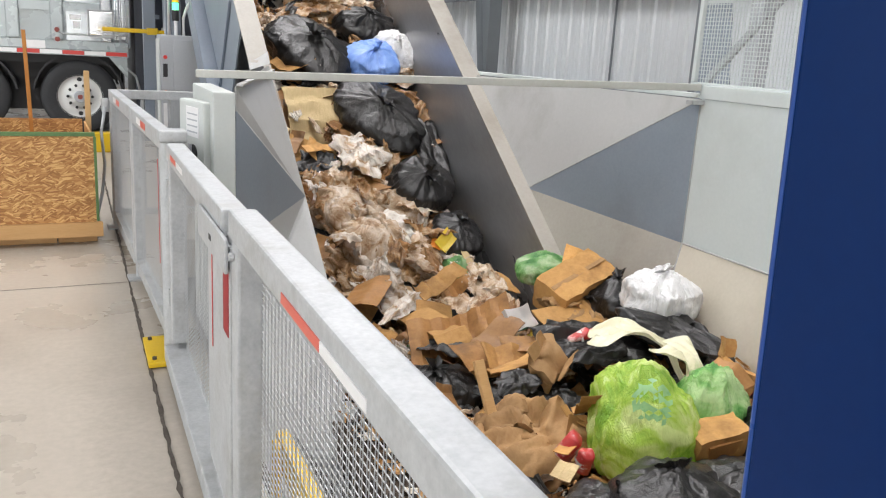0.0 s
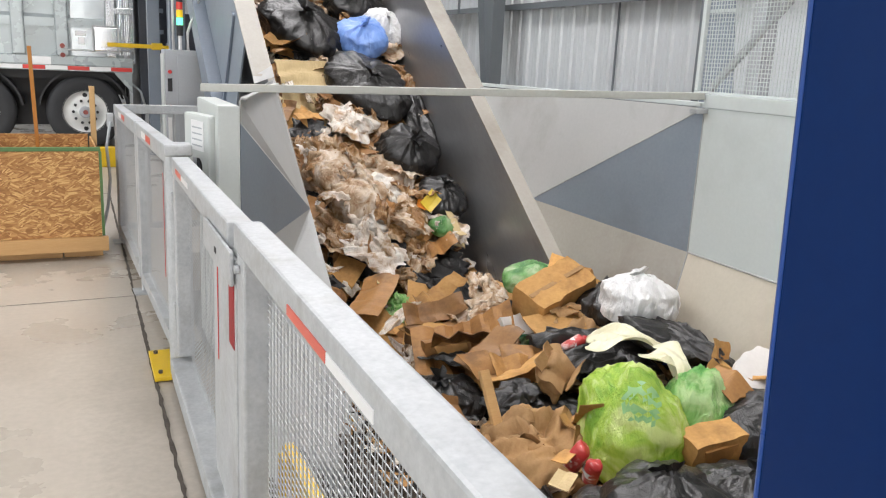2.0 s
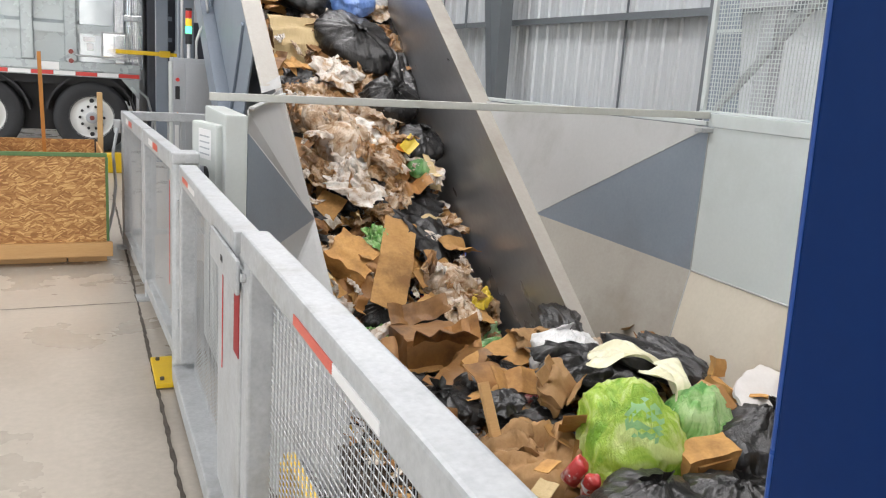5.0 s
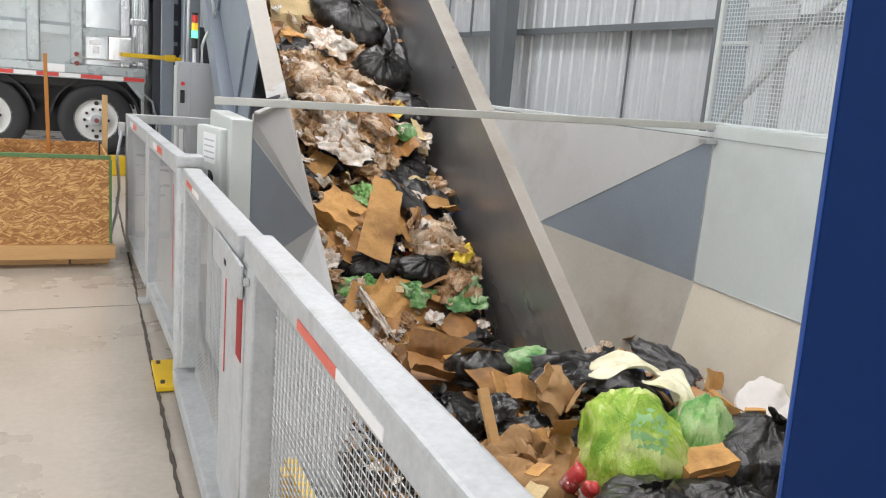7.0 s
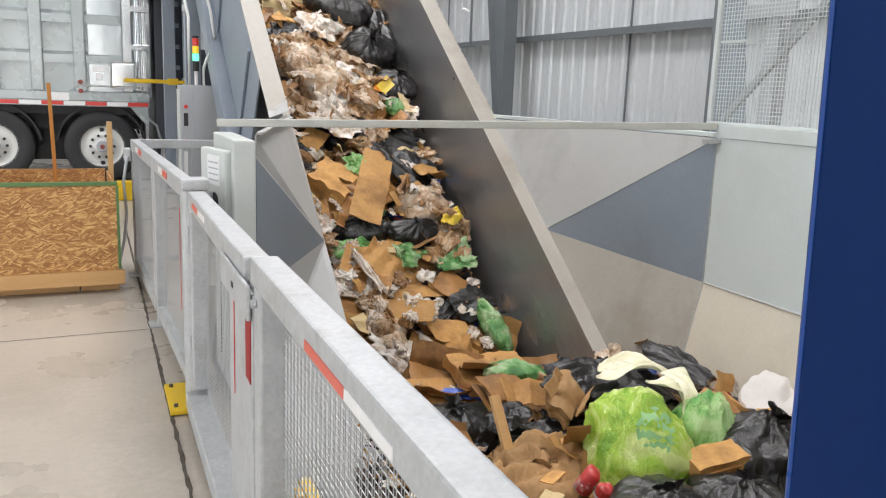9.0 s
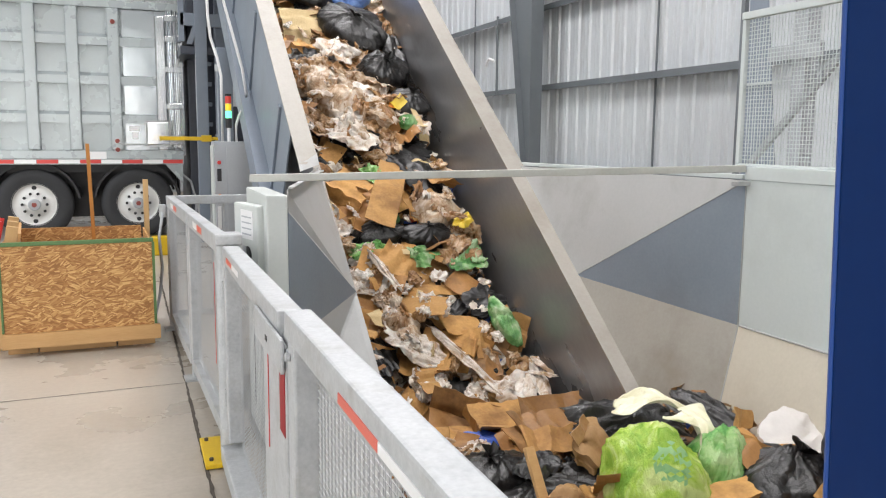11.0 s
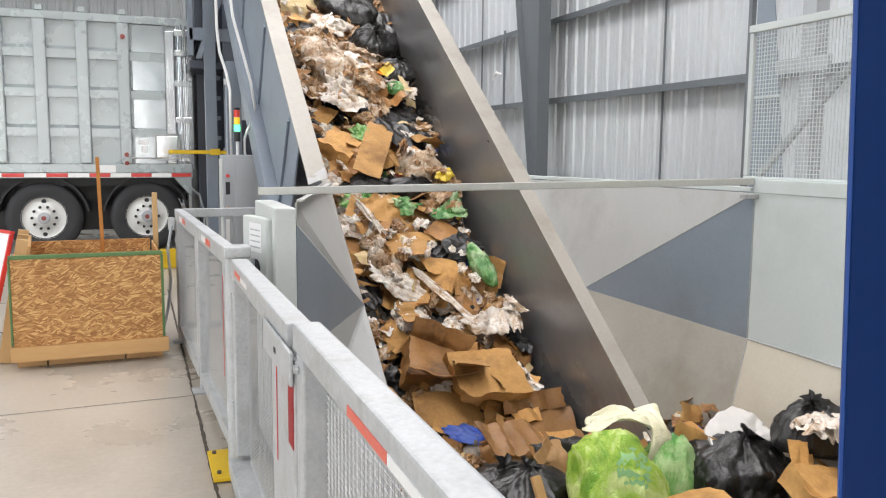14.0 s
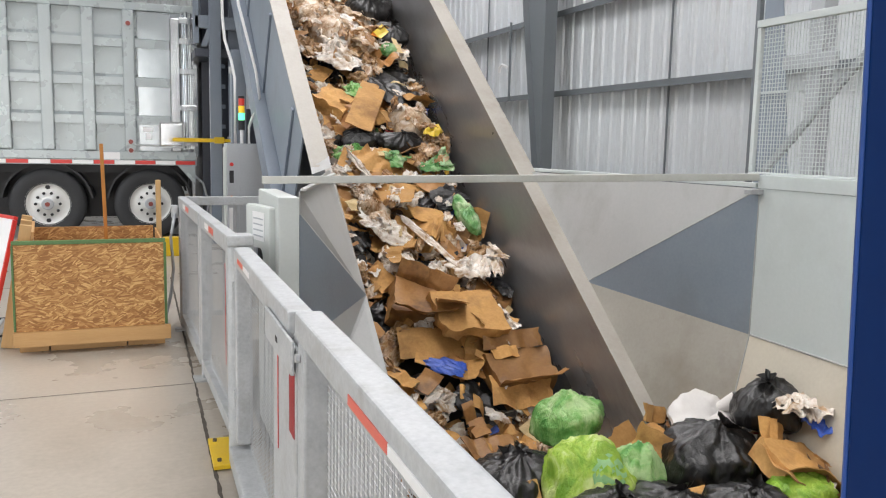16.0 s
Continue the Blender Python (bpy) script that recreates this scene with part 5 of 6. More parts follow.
WORDS = dict(
    black_bag=("bin_bag", "crumpled glossy black plastic bin bag", "bin bag"),
    black_film=("plastic_film", "torn glossy black plastic film", "plastic film"),
    white_bag=("bin_bag", "full white plastic kitchen bag", "bin bag"),
    lime_bag=("bin_bag", "bulging lime green translucent bin bag", "bin bag"),
    mint_bag=("bin_bag", "mint green translucent bin bag", "bin bag"),
    green_bag=("bin_bag", "dirty green plastic bag", "bin bag"),
    blue_bag=("bin_bag", "knotted light blue plastic bag", "bin bag"),
    clear_bag=("bin_bag", "cloudy plastic bag of food waste", "bin bag"),
    dirty_bag=("bin_bag", "brown-stained clear plastic bag", "bin bag"),
    white_film=("paper_scrap", "crumpled white paper and film", "paper scrap"),
    yellow_film=("plastic_film", "pale yellow torn plastic film", "plastic film"),
    dirty_film=("plastic_film", "brown-stained crumpled plastic film", "plastic film"),
    mint_film=("plastic_film", "crumpled mint green plastic film", "plastic film"),
    green_film=("plastic_film", "crumpled dark green plastic film", "plastic film"),
    clear_film=("plastic_film", "crumpled cloudy plastic film", "plastic film"),
    card=("cardboard_sheet", "flattened brown cardboard piece", "cardboard"),
    wet_card=("cardboard_sheet", "damp torn stained brown cardboard", "cardboard"),
    paper=("paper_bag", "crumpled brown paper bag", "paper bag"),
    straw=("fibre_sheet", "pale yellow fibrous packing sheet", "packing sheet"),
)
MATS = dict(black_bag="bag_black", black_film="bag_black", white_bag="bag_white", lime_bag="bag_green", mint_bag="bag_mint", green_bag="bag_green_dark", blue_bag="bag_blue", clear_bag="film_clear", dirty_bag="film_dirty", white_film="film_white", yellow_film="film_yellow", clear_film="film_clear", dirty_film="film_dirty", mint_film="bag_mint", green_film="bag_green_dark", card="card", wet_card="card_wet", paper="paper_brown", straw="straw")


def single(kind, bm, smooth=True):
    name, label, cat = WORDS[kind]
    return tagged(mesh_ob(name, bm, M[MATS[kind]], smooth=smooth), label, cat, cat + "s among the refuse")


def bag(kind, sx, sy, sz, seed, folds=1.0, neck=True):
    if kind in ("clear_bag", "dirty_bag"):
        ob = single(kind, bag_bm(sx * 0.92, sy * 0.92, sz * 0.95, seed, folds * 0.8, neck, 5, gather=True), True)
        lobes(ob, sx * 1.15, sy * 1.15, sz * 1.1, seed, folds * 0.8, M[MATS[kind]])
    else:
        ob = single(kind, bag_bm(sx, sy, sz, seed, folds, neck, 5 if max(sx, sy) > 0.3 else 4, gather=True), True)
    if kind == "lime_bag" and sz > 0.5:
        src = bag_bm(sx * 1.006, sy * 1.006, sz * 1.006, seed, folds, neck, 5, gather=True)
        aim = Vector((-0.5, -0.6, 0.68)).normalized()
        gone = []
        for f in src.faces:
            c = f.calc_center_median()
            d = Vector((c.x / sx, c.y / sy, c.z / sz)).normalized()
            if d.dot(aim) < 0.955 or noise.noise(Vector((c.x * 30 + c.z * 12, c.z * 60, seed))) < -0.02:
                gone.append(f)
        bmesh.ops.delete(src, geom=gone, context="FACES")
        part("faded_print", src, M["print_faded"], ob, "faded blue print", smooth=True)
    if kind in ("black_bag", "white_bag", "blue_bag") and (neck or "_bag" in kind):
        kn = part("tied_neck", knot_bm(0.22 * min(sx, sy), seed), M[MATS[kind]], ob, smooth=True)
        kn.matrix_basis = pose(0.06 * sx * math.sin(seed), 0.06 * sy * math.cos(seed * 2), sz * 0.46, 30 * math.sin(seed * 3), 35 * math.cos(seed * 5))
    return ob


def film(kind, w, h, amp, seed):
    if kind == "yellow_film":
        o = Vector((seed * 1.7, seed, 3))

        def drape(u, v):
            k = u / w + 0.5
            z = 0.1 * math.sin(math.pi * min(1.0, 0.15 + k * 0.95)) - 0.12 * max(0, k - 0.72) / 0.28
            z += 0.045 * noise.noise(Vector((u * 6, v * 6, 0)) + o) + 0.035 * ridge(Vector((u * 3, v * 8 + u * 3, 0)) + o) + 0.016 * ridge(Vector((u * 7, v * 18, 5)) + o)
            return u + 0.04 * noise.noise(Vector((u * 5, v * 5, 8)) + o), v * (0.8 + 0.35 * math.sin(7 * k + 1)) - 0.12 * k * k, z

        return single(kind, sheet_bm(w, h, 34, 26, drape, 0.002, 0.5, seed), True)
    if kind == "black_film":
        return single(kind, film_bm(w, h, amp * 0.7, seed, 0.002, 26, 0.3), True)
    ob = single(kind, film_bm(w, h, amp, seed, 0.001, 24), True)
    r = random.Random(seed)
    for k in range(2 if min(w, h) > 0.11 else 0):
        q = part("torn_flap", film_bm(w * r.uniform(0.3, 0.7), h * r.uniform(0.3, 0.7), amp * 0.8, seed * 3 + k, 0.001, 16, 0.5), M[MATS[kind]], ob, smooth=True)
        q.matrix_basis = pose(w * r.uniform(-0.3, 0.3), h * r.uniform(-0.3, 0.3), 0.03, r.uniform(-40, 40), r.uniform(-40, 40), r.uniform(0, 360))
    return ob


def card(kind, w, h, bend, crease, seed):
    return single(kind, card_bm(w, h, bend, crease, seed), "folded")


def carton(w, d, h, seed, label="brown cardboard carton with open flaps", mat="card", flaps=True, tape_mat=None, crush=1.0):
    r = random.Random(seed)
    c = thing("carton", pose(0, 0, 0), label, "carton", "cartons among the refuse")
    bm = box((-w / 2, -d / 2, -h / 2), (w / 2, d / 2, h / 2))
    bmesh.ops.subdivide_edges(bm, edges=bm.edges[:], cuts=9, use_grid_fill=True)
    o = Vector((seed, seed * 2, 0))
    lean = Vector((math.sin(seed), math.cos(seed), 0.6 * math.sin(seed * 3)))
    for v in bm.verts:
        crease = abs((v.co.dot(lean) * 11 + noise.noise(v.co * 4 + o)) % 2 - 1) - 0.5
        v.co += v.co.normalized() * crush * 0.014 * crease
        v.co += crush * (0.08 * min(w, d, h) * noise.noise_vector(v.co * 5 + o) + 0.014 * noise.noise_vector(v.co * 14 + o))
    part("body", bm, M[mat], c, smooth="folded")
    if flaps:
        for s in (-1, 1):
            fb = card_bm(w * 0.96, d * 0.45, 0.05, 0.0, seed + s, 0.005)
            bmesh.ops.transform(fb, verts=fb.verts, matrix=Matrix.Translation((0, s * d * 0.5, h / 2)) @ Matrix.Rotation(radians(s * (25 + 60 * r.random())), 4, "X") @ Matrix.Translation((0, s * d * 0.225, 0.004)))
            part("flap", fb, M[mat], c, smooth="folded")
    if "taped" in label:
        part("tape_strip", box((-w * 0.5, -0.014, h / 2 + 0.002), (w * 0.5, 0.012, h / 2 + 0.006)), M["paper_brown"], c, "thin worn packing tape")
        for k in range(3):
            part("hand_hole", box((-0.3 * w + 0.28 * w * k, -d / 2 - 0.014, -0.012), (-0.3 * w + 0.28 * w * k + 0.018, -d / 2 - 0.002, 0.004)), M["ink"], c)
    if tape_mat:
        part("print_panel", box((-w * 0.3, -d / 2 - 0.006, -h * 0.25), (w * 0.3, -d / 2 + 0.004, h * 0.25)), M[tape_mat], c)
    return c


def can(seed, mat="print_red"):
    c = thing("drink_can", pose(0, 0, 0), "crushed red drink can with pale bands", "can", "cans among the refuse")
    bm = lathe([(0.0, -0.06), (0.026, -0.06), (0.033, -0.05), (0.033, 0.05), (0.027, 0.06), (0.0, 0.06)], "z", 20)
    for v in bm.verts:
        v.co += 0.013 * noise.noise_vector(v.co * 26 + Vector((seed, 0, 0)))
    part("body", bm, M[mat], c, smooth=True)
    band = lathe([(0.0342, -0.012), (0.0346, 0.0), (0.0342, 0.012)], "z", 20)
    for v in band.verts:
        v.co += 0.013 * noise.noise_vector(v.co * 26 + Vector((seed, 0, 0)))
    part("pale_band", band, M["white"], c)
    return c


def scraps(count, place, size0, size1, seed):
    """Many small bent scraps as one mesh."""
    r = random.Random(seed)
    verts, faces = [], []
    for _ in range(count):
        p, up = place(r)
        w, h = r.uniform(size0, size1), r.uniform(size0, size1) * 0.7
        q = Vector(up).to_track_quat("Z", "Y").to_matrix() @ Euler((r.gauss(0, 0.45), r.gauss(0, 0.45), r.uniform(0, 6.28))).to_matrix()
        k = len(verts)
        b1, b2, tw = r.gauss(0, 0.3), r.gauss(0, 0.3), r.gauss(0, 0.4)
        for j in range(4):
            for i in range(4):
                u, v = i / 3 - 0.5, j / 3 - 0.5
                z = (b1 * u * u + b2 * v * v + tw * u * v) * w + r.gauss(0, 0.05) * w
                e = Vector((u * w * (1 + r.gauss(0, 0.12)), v * h * (1 + r.gauss(0, 0.12)), z))
                verts.append(tuple(Vector(p) + q @ e))
        for j in range(3):
            for i in range(3):
                a = k + j * 4 + i
                faces.append((a, a + 1, a + 5, a + 4))
    me = bpy.data.meshes.new("litter")
    me.from_pydata(verts, [], faces)
    me.materials.append(M["litter"])
    return me


# ---- refuse: how the belt carries it ----
def belt_speed(y):
    return min(max(0.05 + 0.17 * (y - 4.0), 0.04), 0.195 + 0.008 * (y - 5.2), 0.22)


def ride(ob, t_ref, x, y_ref, lift=0.0, rx=0, ry=0, rz=0):
    """Carries a thing along the belt so that it is at y_ref at the time t_ref."""
    ys = {}
    for step in (1, -1):
        y, t = y_ref, t_ref
        while -0.05 < t < 16.05:
            ys[round(t * 20)] = y
            y += step * 0.05 * belt_speed(y)
            t += step * 0.05
    ys[0] = ys.get(0, ys[min(ys)])
    ys[320] = ys.get(320, ys[max(ys)])
    rows = []
    for k in range(0, 17):
        y = ys.get(k * 20, ys[min(ys, key=lambda a: abs(a - k * 20))])
        z = rim(y) - 0.96
        tilt = ANG * min(max((y - 4.0) / 0.9, 0.15), 1.0)
        z = max(z, -0.3 - 0.3 * (y - 4.0)) - 1.2 * max(0, 4.25 - y)
        n = Vector((0, -math.sin(radians(tilt)), math.cos(radians(tilt)))) * lift
        rows.append((k, Matrix.Translation((x, y + n.y, z + n.z)) @ pose(0, 0, 0, tilt) @ pose(0, 0, 0, rx, ry, rz)))
    ob.matrix_basis = rows[0][1]
    MOVERS.append((ob, rows))
    return ob


def rest(ob, x, y, z, rx=0, ry=0, rz=0):
    ob.matrix_basis = pose(x, y, z, rx, ry, rz)
    return ob


def drift(ob, rows, z, rx=0, ry=0, rz=0, turn=0.0):
    """Rows of (seconds, x, y) or (seconds, x, y, z); a slow turn as it is pushed along."""
    out = []
    for r in rows:
        out.append((r[0], pose(r[1], r[2], r[3] if len(r) > 3 else z, rx + turn * 0.4 * r[0] / 16, ry, rz + turn * r[0] / 16)))
    if out[0][0] > 0:
        out.insert(0, (0, out[0][1]))
    if out[-1][0] < 16:
        out.append((16, out[-1][1]))
    ob.matrix_basis = out[0][1]
    MOVERS.append((ob, out))
    return ob


# belt bed: clumps of wet refuse and scraps
def clump(seed):
    nx, ny, L, W = 30, 20, 1.0, RX - LX - 0.05
    o = Vector((seed * 3.3, seed * 8.1, 0))

    def shape(u, v):
        e = max(0, abs(v) / L * 2 - 0.72) * 0.5
        return u, v, 0.11 * noise.noise(Vector((u * 3, v * 3, 0)) + o) + 0.05 * ridge(Vector((u * 7, v * 7, 0)) + o) + 0.025 * ridge(Vector((u * 17, v * 17, 0)) + o) - e - 0.12 - 0.16 * max(0, u - 0.35)

    c = tagged(mesh_ob("refuse_clump", sheet_bm(W, L, nx, ny, shape, 0.12, 0.0, seed), M["mulch"], smooth=False), "layer of dark wet mixed refuse on the belt", "refuse", "refuse on the belt", kind="stuff")

    def place(r):
        u, v = r.uniform(-W / 2 + 0.05, W / 2 - 0.05), r.uniform(-L / 2, L / 2)
        return (u, v, shape(u, v)[2] + 0.02 + r.random() * 0.14), (0, 0, 1)

    s = new("litter", scraps(420, place, 0.025, 0.17, seed))
    s.parent = c
    tagged(s, "scraps of card, paper and film", kind="stuff")
    return c


for i in range(17):
    ride(clump(i + 1), 8, (LX + RX) / 2, 2.7 + i * 0.62, -0.06)


# heap in the pit
def heap_z(x, y):
    z = -0.30 + 0.28 * min(max((x - 2.45) / 0.5, 0), 1) ** 1.5 - 0.06 * min(max((y - 2.2) / 1.5, 0), 1)
    z -= 0.75 * max(0, y - 3.95)
    z += 0.12 * max(0, 2.4 - y) * 0.6
    return z + 0.09 * noise.noise(Vector((x * 2.5, y * 2.5, 0))) + 0.045 * ridge(Vector((x * 5.5, y * 5.5, 1)))


heap = tagged(mesh_ob("refuse_heap", sheet_bm(1.95, 5.6, 60, 130, lambda u, v: (u + 2.12, v + 2.0, heap_z(u + 2.12, v + 2.0) + 0.02 * ridge(Vector((u * 17, v * 17, 0)))), 0.3), M["mulch"]), "heap of dark wet mixed refuse in the pit", "refuse", kind="stuff")


def heap_place(r):
    x, y = r.uniform(1.2, 3.05), r.uniform(1.2, 4.7)
    return (x, y, heap_z(x, y) + 0.02 + 0.16 * r.random() ** 2), (0, -0.15, 1)


ls = new("litter", scraps(3000, heap_place, 0.015, 0.12, 77))
ls.parent = heap
tagged(ls, "scraps of card, paper and film", kind="stuff")


# ---- refuse on the belt, from the upper end down ----
def lay(kind, w, h, seed, t, x, y, lift, turn):
    """One piece of refuse of a kind and size, lying on the belt."""
    if kind.endswith("_bag"):
        ob = bag(kind, w, h * 0.85, min(0.62 * min(w, h) + 0.06, 0.4), seed, 1.3, "clear" not in kind)
    elif kind.endswith("_film"):
        ob = film(kind, w * 1.15, h * 1.15, 0.13 * min(w, h) + 0.02, seed)
    else:
        ob = card(kind, w, h, 0.1 + 0.25 * (seed % 3) / 2, 0.05 + 0.25 * (seed % 4) / 3, seed)
    return ride(ob, t, x, y, lift, 7 * math.sin(seed * 1.7), 7 * math.cos(seed * 2.3), turn)


ride(bag("clear_bag", 0.6, 0.5, 0.3, 3), 0, 1.75, 8.3, 0.1, 0, 0, 30)
ride(card("card", 0.7, 0.5, 0.2, 0.1, 4), 0, 2.1, 8.6, 0.12, 5, -8, 20)
ride(bag("black_bag", 0.9, 0.7, 0.35, 5), 0, 2.5, 8.7, 0.12, 0, 0, 50)
ride(bag("clear_bag", 0.6, 0.6, 0.3, 6), 0, 2.3, 9.3, 0.1, 0, 0, 10)
ride(card("wet_card", 0.8, 0.6, 0.1, 0.2, 7), 0, 1.7, 9.3, 0.1, 0, 6, 60)
ride(card("card", 0.55, 0.4, 0.3, 0.1, 8), 0, 2.1, 7.95, 0.14, 8, 0, -30)
lay("black_bag", 0.83, 0.76, 601, 0, 1.95, 7.26, 0.13, -34)
lay("dirty_film", 0.6, 0.36, 602, 0, 2.08, 7.76, 0.11, 13)
lay("black_bag", 0.54, 0.51, 603, 0, 2.53, 7.58, 0.12, 3)
lay("white_bag", 0.43, 0.4, 604, 0, 2.71, 7.29, 0.17, -64)
lay("blue_bag", 0.44, 0.6, 605, 0, 2.45, 7.12, 0.19, 8)
lay("clear_film", 0.26, 0.33, 606, 0, 2.71, 7.1, 0.11, -48)
lay("card", 0.32, 0.24, 607, 0, 1.74, 7.08, 0.14, -47)
lay("white_film", 0.14, 0.1, 608, 0, 1.92, 7.05, 0.17, -68)
lay("straw", 0.68, 0.49, 609, 0, 1.83, 6.56, 0.14, -87)
lay("wet_card", 0.51, 0.2, 610, 0, 1.59, 6.56, 0.12, -90)
lay("black_bag", 0.85, 0.61, 611, 0, 2.33, 6.58, 0.17, -51)
lay("dirty_film", 0.33, 0.26, 612, 0, 2.65, 6.71, 0.12, -57)
lay("white_film", 0.42, 0.39, 613, 0, 2.08, 6.23, 0.16, -64)
lay("card", 0.27, 0.17, 614, 0, 1.78, 6.26, 0.17, -27)
lay("card", 0.29, 0.08, 615, 0, 1.75, 6.28, 0.2, 21)
lay("wet_card", 0.56, 0.22, 616, 0, 2.54, 6.37, 0.1, 20)
lay("black_film", 0.66, 0.23, 617, 0, 2.71, 6.28, 0.12, -95)
lay("black_bag", 0.49, 0.56, 618, 0, 2.44, 5.92, 0.21, -5)
lay("black_film", 0.3, 0.27, 619, 0, 1.72, 6.17, 0.13, -8)
lay("white_film", 0.25, 0.24, 620, 0, 1.7, 5.91, 0.19, -45)
lay("clear_bag", 0.44, 0.55, 621, 0, 1.79, 5.79, 0.14, -31)
lay("wet_card", 0.39, 0.3, 622, 0, 2, 5.96, 0.14, -70)
lay("clear_film", 0.38, 0.45, 623, 0, 2.2, 5.75, 0.18, -60)
lay("white_film", 0.1, 0.15, 624, 0, 2.38, 5.83, 0.25, -48)
lay("clear_bag", 0.55, 0.56, 625, 0, 1.94, 5.5, 0.15, -38)
lay("white_film", 0.29, 0.22, 626, 0, 1.9, 5.4, 0.23, -62)
lay("clear_bag", 0.53, 0.34, 627, 0, 2.25, 5.44, 0.17, -80)
lay("black_bag", 0.4, 0.52, 628, 0, 2.59, 5.54, 0.17, -21)
lay("white_film", 0.27, 0.18, 629, 0, 2.57, 5.27, 0.19, -65)
lay("white_film", 0.21, 0.07, 630, 0, 2.53, 5.3, 0.23, 18)
lay("straw", 0.33, 0.06, 631, 0, 2.58, 5.3, 0.24, -82)
lay("white_film", 0.46, 0.25, 632, 0, 1.92, 5.14, 0.18, -37)
lay("dirty_film", 0.42, 0.27, 633, 0, 1.71, 5.35, 0.11, -75)
lay("black_film", 0.66, 0.35, 634, 0, 2.29, 5.14, 0.1, -9)
lay("wet_card", 0.34, 0.14, 635, 0, 2.4, 5.16, 0.15, 12)
lay("dirty_film", 0.43, 0.26, 636, 0, 2.19, 5.19, 0.13, -48)
lay("black_film", 0.47, 0.18, 637, 0, 1.69, 5.6, 0.07, -93)
ride(carton(0.32, 0.34, 0.12, 638, "crumpled round-cornered brown carton", "card", False, None, 1.8), 7, 1.75, 5.99, 0.16, -6, 5, -38)
lay("mint_film", 0.21, 0.27, 639, 7, 2, 6.12, 0.15, 22)
lay("card", 0.98, 0.25, 640, 7, 2.04, 5.92, 0.27, 67)
lay("wet_card", 0.39, 0.22, 641, 7, 1.81, 5.81, 0.13, 23)
lay("black_film", 0.4, 0.4, 642, 7, 2.46, 6.15, 0.12, -69)
lay("card", 0.35, 0.24, 643, 7, 2.6, 6, 0.19, -83)
lay("card", 0.28, 0.14, 644, 7, 2.29, 5.81, 0.21, 20)
lay("clear_bag", 0.41, 0.37, 645, 7, 2.41, 5.76, 0.17, -5)
lay("black_bag", 0.4, 0.3, 646, 7, 1.89, 5.59, 0.11, 0)
lay("black_bag", 0.44, 0.29, 647, 7, 2.27, 5.56, 0.13, 4)
lay("dirty_film", 0.29, 0.29, 648, 7, 2.48, 5.39, 0.14, -23)
lay("green_film", 0.29, 0.19, 649, 7, 2.12, 5.38, 0.14, -18)
lay("green_film", 0.31, 0.18, 650, 7, 2.53, 5.32, 0.13, 15)
lay("mint_film", 0.23, 0.17, 651, 7, 1.74, 5.44, 0.13, 8)
lay("card", 0.35, 0.31, 652, 7, 1.79, 5.28, 0.15, -25)
lay("card", 0.51, 0.34, 653, 7, 2.04, 5.28, 0.17, -31)
lay("card", 0.6, 0.22, 654, 7, 2.21, 5.16, 0.14, 11)
lay("wet_card", 0.35, 0.25, 655, 7, 1.77, 5.14, 0.12, -33)
lay("white_film", 0.39, 0.06, 656, 7, 1.78, 5.22, 0.22, -70)
lay("white_film", 0.28, 0.2, 657, 7, 2.07, 4.96, 0.14, -30)
lay("wet_card", 0.31, 0.23, 658, 7, 2.46, 5.14, 0.1, -42)
lay("black_film", 0.3, 0.25, 659, 10, 2.54, 5.59, 0.11, 24)
lay("card", 0.47, 0.23, 660, 10, 1.95, 5.5, 0.16, -29)
lay("card", 0.33, 0.21, 661, 10, 2.26, 5.37, 0.17, -2)
lay("card", 0.42, 0.24, 662, 10, 2.12, 5.25, 0.14, -24)
lay("card", 0.28, 0.26, 663, 10, 2.44, 5.21, 0.17, -8)
lay("wet_card", 0.22, 0.16, 664, 10, 2.35, 5.07, 0.13, -44)
lay("straw", 0.2, 0.12, 665, 10, 1.67, 5.46, 0.17, -66)
lay("clear_bag", 0.29, 0.27, 666, 10, 1.79, 5.42, 0.17, -41)
lay("white_film", 0.42, 0.21, 667, 10, 1.84, 5.25, 0.18, -41)
lay("white_film", 0.66, 0.07, 668, 10, 2.15, 5.11, 0.22, -67)
lay("wet_card", 0.21, 0.21, 669, 10, 1.93, 5.11, 0.14, -39)
lay("white_film", 0.15, 0.11, 670, 10, 2.04, 5.5, 0.21, -50)
lay("black_film", 0.34, 0.16, 671, 10, 1.64, 5.27, 0.07, -88)
lay("white_film", 0.35, 0.23, 672, 13, 2.47, 5.49, 0.15, 9)
lay("white_film", 0.39, 0.1, 673, 13, 2.68, 5.54, 0.17, -101)
lay("card", 0.59, 0.22, 674, 13, 2.11, 5.11, 0.17, -104)
ride(carton(0.46, 0.17, 0.12, 675, "torn brown carton with bent flaps", "card", True, None, 1.8), 13, 2.28, 5.06, 0.15, -6, 5, -93)
lay("card", 0.39, 0.3, 676, 13, 2.48, 5.1, 0.15, -30)
lay("wet_card", 0.26, 0.21, 677, 13, 1.91, 5.31, 0.13, -28)
lay("card", 0.22, 0.16, 678, 13, 1.71, 5.45, 0.13, -68)
lay("wet_card", 0.21, 0.18, 679, 13, 1.92, 5.21, 0.11, 1)
lay("card", 0.25, 0.16, 680, 13, 2.05, 5.23, 0.19, 44)
lay("white_film", 0.25, 0.13, 681, 13, 1.9, 5.09, 0.17, -82)
lay("black_film", 0.37, 0.27, 682, 13, 2.08, 5.51, 0.06, -41)
